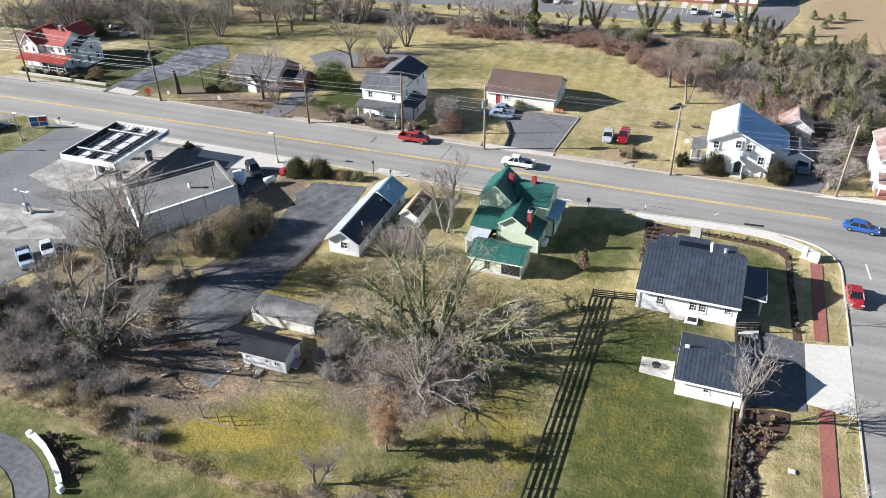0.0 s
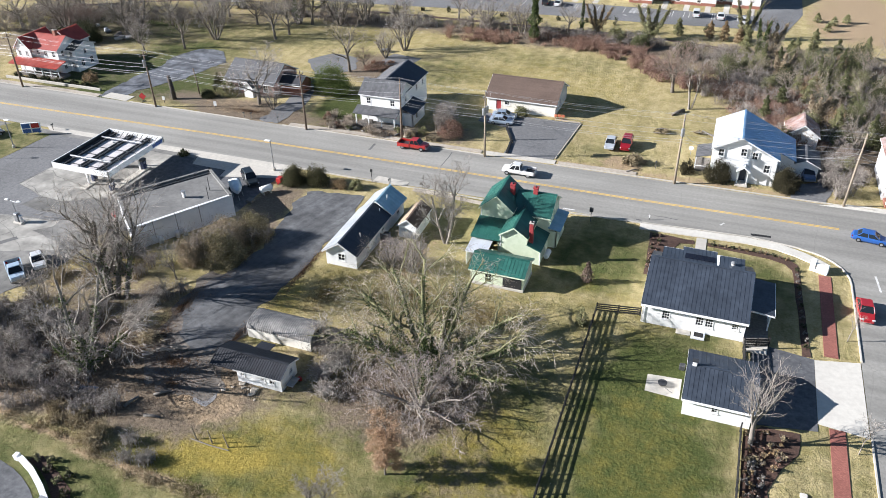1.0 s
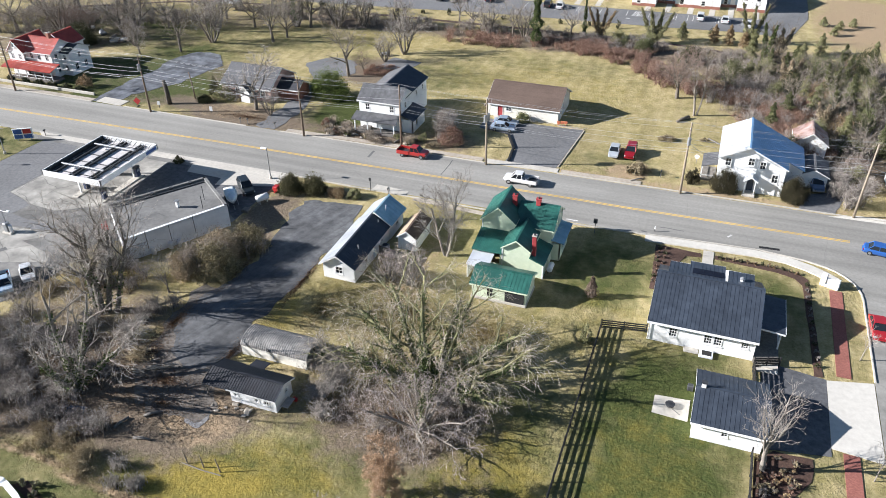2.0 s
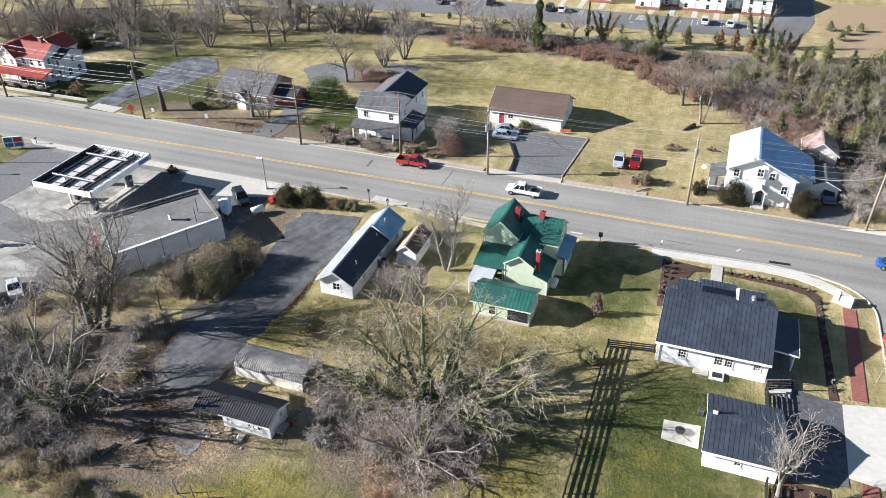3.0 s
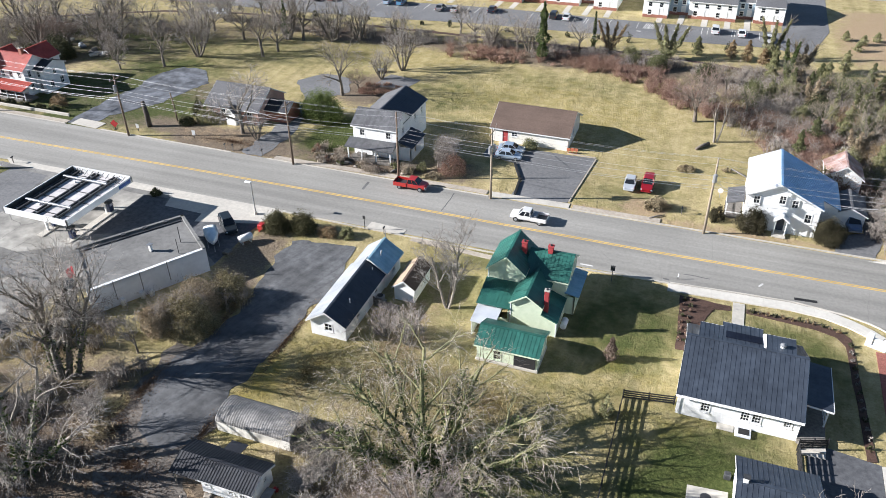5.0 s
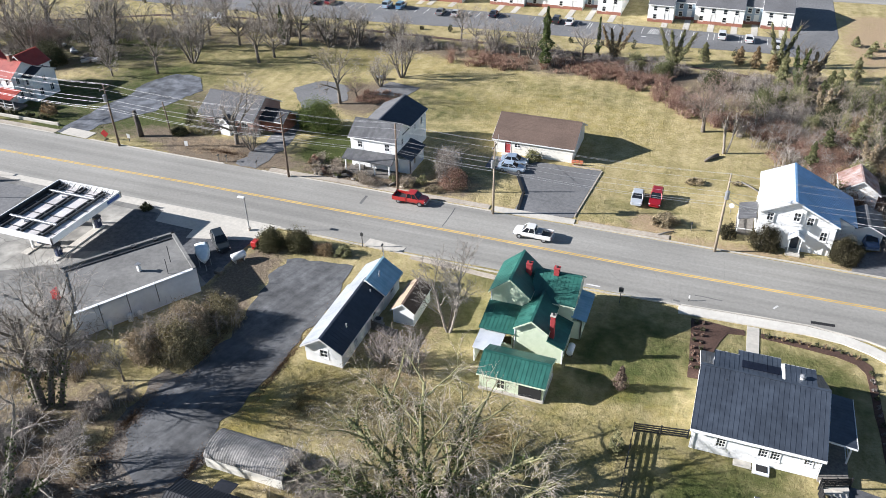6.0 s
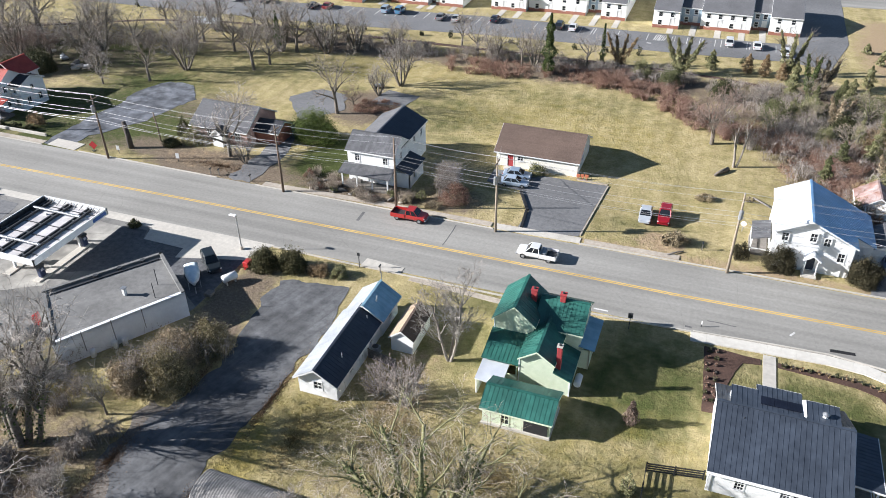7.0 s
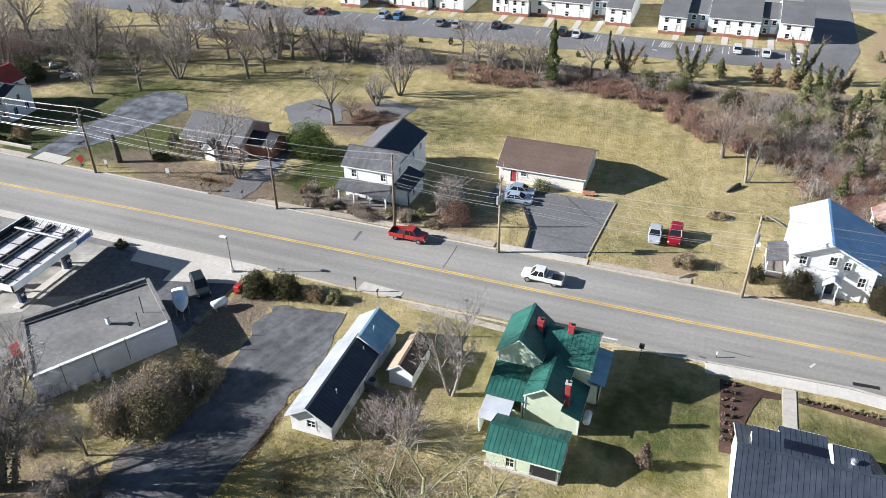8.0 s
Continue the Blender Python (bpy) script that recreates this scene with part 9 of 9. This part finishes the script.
bush("dark evergreen at the edge of the brambles", -76.5, 50.5, 2.4, 2.2, 3.2, EVERGREEN, 36, 2400)
bush("dark evergreen among the brambles", -72.6, 48.0, 2.0, 2.0, 2.4, EVERGREEN, 37, 1800)
bush("small evergreen by the black fence", -8.6, 74.6, 0.9, 0.8, 1.9, OLIVE_BUSH, 38, 900)
bush("low shrub on the lawn", -6.0, 131.4, 1.6, 1.0, 0.9, DRY_STALK, 39, 1000)
bush("low shrub on the lawn", 0.2, 133.0, 1.0, 0.8, 0.7, DRY_STALK, 40, 600)
for k in range(12):
    x = 4.8 + k * 0.85
    y = 96.8 - max(0, k - 8) * 0.2
    bush("small clipped hedge plant in the mulch bed", x, y + 0.1, 0.32, 0.3, 0.5, BROWN_LEAF if k % 3 else EVERGREEN, 50 + k, 140, 0.1, "hedge plants")
for k in range(13):
    bush("small clipped hedge plant in the mulch bed", 15.25 + 0.06 * k, 94.0 - k * 1.3, 0.32, 0.32, 0.5, BRAMBLE if k % 3 else EVERGREEN, 70 + k, 140, 0.1, "hedge plants")
for k in range(16):
    bush("small clipped hedge plant in the mulch bed", -3.0 + (0.8 if k % 2 else 0), 96.8 - (k // 2) * 1.15, 0.3, 0.3, 0.42, RED_BRUSH if k % 3 else EVERGREEN, 90 + k, 120, 0.1, "hedge plants")
rnd = random.Random(77)
for k in range(76):
    y = 44 + rnd.random() * 19.5
    x = 10.2 + rnd.random() * (1.8 if y < 57 else 1.8 + (y - 57) * 0.42)
    bush("dry pale perennial clump in the mulch", x, y, 0.4 + 0.25 * rnd.random(), 0.4, 0.45 + 0.3 * rnd.random(), (DRY_STALK, RED_BRUSH, PALE_TWIG, BROWN_LEAF)[k % 4] if y > 54 else (DRY_STALK, PALE_TWIG, BRAMBLE)[k % 3], 420 + k, 190, 0.09, "perennial clumps")
for k in range(22):
    x = -150 + k * 7.0
    y = 187.0 + (x + 108) * 0.055 if x > -120 else 186.2
    bush("small dark clipped shrub along the far lot", x, y - 1.0, 0.6, 0.55, 1.1 if k % 3 else 1.6, EVERGREEN, 160 + k, 260, 0.16, "far lot shrubs")


for k, (x, y, r, hg) in enumerate(((-63.0, 116.6, 0.8, 1.0), (-61.2, 115.8, 0.6, 0.8), (-58.8, 115.6, 0.7, 0.9), (-55.6, 115.5, 0.6, 0.7), (-52.6, 115.6, 0.8, 1.0), (-49.8, 116.8, 0.9, 1.2), (-47.2, 116.2, 1.1, 1.4), (-64.6, 118.6, 1.0, 1.3), (-45.4, 117.6, 0.9, 1.5), (-43.2, 116.0, 1.2, 1.1))):
    bush("low withered garden shrub before the porch", x, y, r, r * 0.85, hg, (TAN_BUSH, RED_BRUSH, OLIVE_BUSH)[k % 3], 700 + k, 700, 0.12, "front garden shrubs")
rnd = random.Random(31)
for k in range(26):
    x, y = 12 + rnd.random() * 30, 124 + rnd.random() * 56
    bush("brown and olive shrub in the thicket", x, y, 1.5 + rnd.random() * 1.4, 1.4 + rnd.random(), 2.4 + rnd.random() * 2.4, (OLIVE_BUSH, BROWN_LEAF, CEDAR, RED_BRUSH)[k % 4], 600 + k, 1100, 0.17, "thicket shrubs")
for k, (x, y, r, hg) in enumerate(((3, 163, 2.6, 4.2), (9, 167, 2.4, 4.5), (14, 161, 2.2, 3.6), (20, 168, 3.0, 5.0), (26, 161, 2.4, 4.6), (31, 158, 2.6, 5.0), (25, 144, 2.2, 4.4), (17, 138.5, 2.0, 4.0), (30, 136, 2.6, 5.0), (36, 148, 2.8, 5.2), (11, 156, 1.8, 3.4), (-6, 172, 2.2, 3.6), (-16, 175, 2.0, 3.2), (-22, 178, 2.0, 3.4), (28, 176, 2.6, 4.6), (38, 172, 3, 5), (21, 153.5, 2, 4), (34, 128, 2.4, 4.4), (40, 138, 2.8, 5))):
    bush("olive green evergreen mass in the thicket", x, y, r, r * 0.9, hg, (CEDAR, OLIVE_BUSH, EVERGREEN)[k % 3], 300 + k, 2200, 0.2, "thicket evergreens")


for k, (x, y) in enumerate(((-53.6, 36.9), (-51.6, 36.2), (-49.8, 35.4), (-48.2, 34.4), (-52.4, 37.2), (-49.2, 36.2))):
    bush("dark low shrub in the bed behind the curved wall", x, y, 0.55, 0.5, 0.7, EVERGREEN if k % 2 else OLIVE_BUSH, 520 + k, 260, 0.12, "bed shrubs")


def thicket(label, seed, region, count, hgt, mat, thick=0.017, arch=0.5, twiggy=3, name="thicket"):
    """A tangle of thin arching stems filling ovals (x, y, rx, ry)."""
    rnd = random.Random(seed)
    g = Geo()
    area = sum(r[2] * r[3] for r in region)
    for cx, cy, rx, ry in region:
        hearts = [(rnd.random() * 6.283, math.sqrt(rnd.random()), rnd.uniform(0.55, 1.25)) for _ in range(max(4, int(rx * ry * 0.75)))]
        for _ in range(int(count * rx * ry / area)):
            a, q, tall = rnd.choice(hearts)
            x, y = cx + rx * q * math.cos(a) + rnd.gauss(0, 0.42), cy + ry * q * math.sin(a) + rnd.gauss(0, 0.42)
            h_ = hgt * rnd.uniform(0.6, 1.1) * tall * (1 - 0.3 * q)
            b = rnd.random() * 6.283
            d = Vector((math.cos(b), math.sin(b), 0)) * h_ * arch * rnd.uniform(0.3, 1.3)
            p = Vector((x, y, -0.05))
            pts = [p, p + d * 0.25 + Vector((0, 0, h_ * 0.55)), p + d * 0.65 + Vector((0, 0, h_ * 0.9)), p + d * 1.2 + Vector((0, 0, h_ * rnd.uniform(0.6, 1.0)))]
            bar(g, pts, thick * 1.5, thick * 0.6, 3)
            for _k in range(twiggy):
                f = rnd.uniform(0.35, 1.0)
                i = min(2, int(f * 3))
                o = pts[i].lerp(pts[i + 1], f * 3 - i)
                e = Vector((rnd.gauss(0, 1), rnd.gauss(0, 1), rnd.gauss(0.35, 0.6))).normalized() * h_ * rnd.uniform(0.18, 0.45)
                bar(g, [o, o + e * 0.55 + Vector((0, 0, 0.03)), o + e], thick, thick * 0.5, 3)
    return solid(name, g, mat, label, "thicket", "stuff")


thicket("dense grey-brown bramble thicket under the trees", 1, [(-68, 50, 8, 6.5), (-59.5, 52.5, 3, 3.5), (-61.5, 45, 6, 3.5), (-74, 53, 7, 5)], 4300, 2.0, BRAMBLE)
thicket("dense grey brush under the old trees", 2, [(-62, 57, 4, 3), (-58.5, 63, 2.5, 3), (-67, 67, 3, 3), (-70, 71, 4, 2.5)], 1700, 2.4, GREY_BRUSH)
thicket("tangled grey brush below the great tree", 3, [(-24, 56.5, 7, 5), (-31, 59.5, 5, 3)], 700, 1.2, PALE_TWIG, arch=0.9)
thicket("brown tangled brush below the great tree", 33, [(-18.5, 58, 4, 3), (-23, 54.5, 5, 3)], 500, 1.1, TAN_TWIG, 0.014, arch=0.9)
thicket("grey brush beside the sheds", 4, [(-33.3, 55.5, 2.2, 3), (-34, 62, 2.5, 2.5)], 1300, 1.6, TWIG, arch=0.8)
thicket("strip of dry weeds along the slope", 5, [(x + dx, y, 1.7, 0.5) for x, y in [(-62.3, 40.7), (-58.2, 40.3), (-54.2, 39.9), (-49.5, 39.3), (-44.8, 38.7), (-41.7, 38.6), (-38.7, 38.5), (-34.2, 38.4), (-29.4, 38.5), (-24.5, 38.9)] for dx in (0, 2.2)], 2600, 0.4, DRY_STALK, arch=0.7, twiggy=1)
thicket("fine brown brush in the rough grass", 6, [(-50.5, 41.6, 3.4, 1.7), (-54.5, 42.6, 3, 1.4)], 1500, 1.3, DRY_STALK, 0.014, 0.5)
thicket("grey upright stems in the rough grass", 36, [(-45.4, 40.5, 2.4, 1.2)], 420, 1.5, PALE_TWIG, 0.016, 0.4, 2)
thicket("low brown scrub on the slope", 37, [(-20.4, 40.8, 3, 1.8), (-27, 39.6, 2.5, 1.0)], 700, 0.9, TAN_TWIG, 0.014, 0.7, 2)
thicket("dark brambles at the foot of the slope", 38, [(-65, 46, 7, 3.2), (-57.5, 44.2, 4, 1.8), (-71, 47.5, 5, 3), (-53, 45.4, 3, 1.2)], 3900, 1.7, BRAMBLE)
thicket("pale tangled brush behind the shed", 39, [(-32.8, 59.2, 2.4, 1.6)], 500, 1.8, PALE_TWIG, arch=1.0)
thicket("russet and grey thicket behind the white houses", 8, [(8, 151, 10, 7), (20, 142, 9, 9), (30, 148, 10, 12), (0, 160, 9, 6), (16, 160, 14, 9), (34, 166, 12, 12), (22, 130, 5, 6), (8, 141, 4, 3), (40, 150, 8, 14)], 7200, 3.0, GREY_BRUSH, 0.018)
thicket("russet undergrowth along the lawn", 9, [(4, 153, 6, 3), (-13, 165, 4, 4), (-25, 171, 8, 3), (10, 145, 6, 4), (-36, 173, 6, 3), (-48, 172, 6, 4), (-56, 172, 6, 4), (12, 138, 4, 4), (14, 151, 7, 6)], 5200, 2.0, RED_BRUSH, 0.018, 0.9, 3)
thicket("russet and brown brush spilling onto the lawn", 19, [(-19, 170, 6, 4), (-13, 163.5, 4, 4), (-8, 158.5, 5, 4), (-1, 155.5, 5, 3.5), (6, 153.5, 5, 3.5), (11.5, 147, 3.5, 4), (13.5, 139.5, 3.5, 5), (-27, 173, 6, 3), (17, 134, 3, 3)], 5200, 2.2, THICKET_RED, 0.018, 0.8, 3)
thicket("grey brush along the ditch", 10, [(-20, 178, 12, 5), (-38, 178, 10, 4.5), (-56, 179, 9, 4), (-74, 177, 12, 4), (-92, 176, 10, 4), (0, 174, 9, 6), (-110, 176, 9, 4)], 6500, 2.3, GREY_BRUSH, 0.018)
thicket("grey brush along the edge of the lawns", 11, [(-150, 158, 14, 8), (-132, 164, 8, 5), (-165, 150, 14, 10), (-147, 142, 7, 5)], 4500, 2.6, GREY_BRUSH, 0.02)
thicket("withered garden plants before the porch", 12, [(-60, 116.6, 3.5, 2.4), (-54, 115.6, 5, 1.1), (-48.6, 117, 2.6, 2), (-62.5, 119.5, 2, 2)], 2000, 1.1, TAN_TWIG, 0.015)
thicket("dense twiggy shrub beside the porch house", 13, [(-43.2, 120.6, 2.4, 2.4)], 900, 4.6, GREY_BRUSH, 0.02, 0.35, 4)
thicket("twiggy shoots over the big shrubs", 17, [(-56.4, 72.0, 3, 2.6), (-57.6, 75.6, 3, 2.6), (-55.2, 78.6, 2.4, 2.2), (-59.8, 71, 2.4, 2.2)], 520, 4.8, GREY_BRUSH, 0.012, 0.4)
thicket("tan brush in the yard's edge", 14, [(-73, 64, 5, 4), (-68, 66, 4, 3)], 1400, 1.1, DRY_STALK)
thicket("leafy mound behind the porch house", 15, [(-66, 146, 6, 3.6)], 1500, 0.6, RED_BRUSH, 0.018)
thicket("grey brush beside the white gabled house", 16, [(21.5, 118.5, 2.6, 3.5), (22.5, 124, 3, 4)], 1300, 3.0, GREY_BRUSH, 0.018)


def tufts(label, seed, region, count, size, mat, name="grass_tufts"):
    rng = np.random.default_rng(seed)
    area = sum(r[2] * r[3] for r in region)
    all_pts = []
    for cx, cy, rx, ry in region:
        n = int(count * rx * ry / area)
        a, q = rng.uniform(0, 6.283, n), np.abs(rng.normal(0, 0.62, n))
        all_pts.append(np.stack([cx + rx * q * np.cos(a), cy + ry * q * np.sin(a), np.zeros(n)], 1))
    p = np.concatenate(all_pts)
    n = len(p)
    a = rng.uniform(0, 6.283, n)
    w_ = size * rng.uniform(0.2, 0.5, n)
    h_ = size * rng.uniform(0.5, 1.3, n)
    lean = rng.normal(0, 0.35, (n, 2)) * h_[:, None]
    d = np.stack([np.cos(a) * w_, np.sin(a) * w_, np.zeros(n)], 1)
    top = p + np.stack([lean[:, 0], lean[:, 1], h_], 1)
    g = Geo()
    g.v = np.stack([p - d, p + d, top], 1).reshape(-1, 3).tolist()
    g.f = np.arange(3 * n).reshape(n, 3).tolist()
    return solid(name, g, mat, label, "grass", "stuff")


DRY_GRASS = island_material("dry_grass_blades", [(0.13, 0.1, 0.04), (0.26, 0.2, 0.09), (0.4, 0.32, 0.17)])
LITTER = island_material("fallen_leaves", [(0.06, 0.035, 0.02), (0.16, 0.1, 0.06), (0.32, 0.22, 0.14)])
tufts("dry grass tufts in the yard behind the houses", 2, [(-30, 73, 9, 6), (-40, 70, 3, 6), (-20, 72, 6, 5)], 16000, 0.14, DRY_GRASS)
tufts("fallen leaves under the trees", 5, [(-48, 50, 8, 5), (-24, 56, 7, 6), (-62, 50, 10, 7), (-80, 117, 9, 2), (-60, 117, 6, 2), (-66, 146, 5, 3)], 30000, 0.11, LITTER, "leaf_litter")


tufts("fallen leaves drifted along the yard's edge", 6, [(-55.2, 62, 1.6, 6), (-54.2, 56, 2.2, 3.5), (-50, 53, 5, 2.6), (-45.6, 59, 1.0, 5), (-53.8, 74, 0.9, 7), (-44.9, 74, 0.7, 9)], 16000, 0.12, LITTER, "leaf_litter")
# heap of cut branches at the yard's end
g = Geo()
rnd = random.Random(88)
for k in range(190):
    a = rnd.random() * 6.283
    c = Vector((-55.1 + rnd.gauss(0, 0.8), 55.1 + rnd.gauss(0, 0.6), rnd.uniform(0.05, 0.9)))
    d = Vector((math.cos(a), math.sin(a), rnd.uniform(-0.2, 0.4))) * rnd.uniform(0.5, 1.3)
    d.z = max(d.z, -c.z)
    bar(g, [c - d * 0.5 + Vector((0, 0, abs(d.z) * 0.5)), c + Vector((0, 0, abs(d.z) * 0.5 + 0.05)), c + d * 0.5 + Vector((0, 0, abs(d.z) * 0.5))], 0.035, 0.02, 4)
solid("brush_pile", g, DRY_STALK, "heap of pale cut branches at the yard's edge", "brush pile", "stuff")

# slim young street trees beside the brick walk
wood, fine, spots = grow(52, 3.4, 0.06, (6, 5, 4), (0.5, 0.6, 0.6), wobble=0.18, first=0.4, ratio=(0.5, 0.55, 0.6), twig=0.012)
kerb_tree = tree("slim bare young street tree by the kerb", 20.4, 81.2, wood, fine, PALE_BARK, TWIG, 0, 1.0, group="street trees")
for x, y, turn in ((20.3, 63.6, 70), (20.3, 52.0, 150)):
    copy_thing(kerb_tree, pose(x, y, 0, 0, 0, turn))
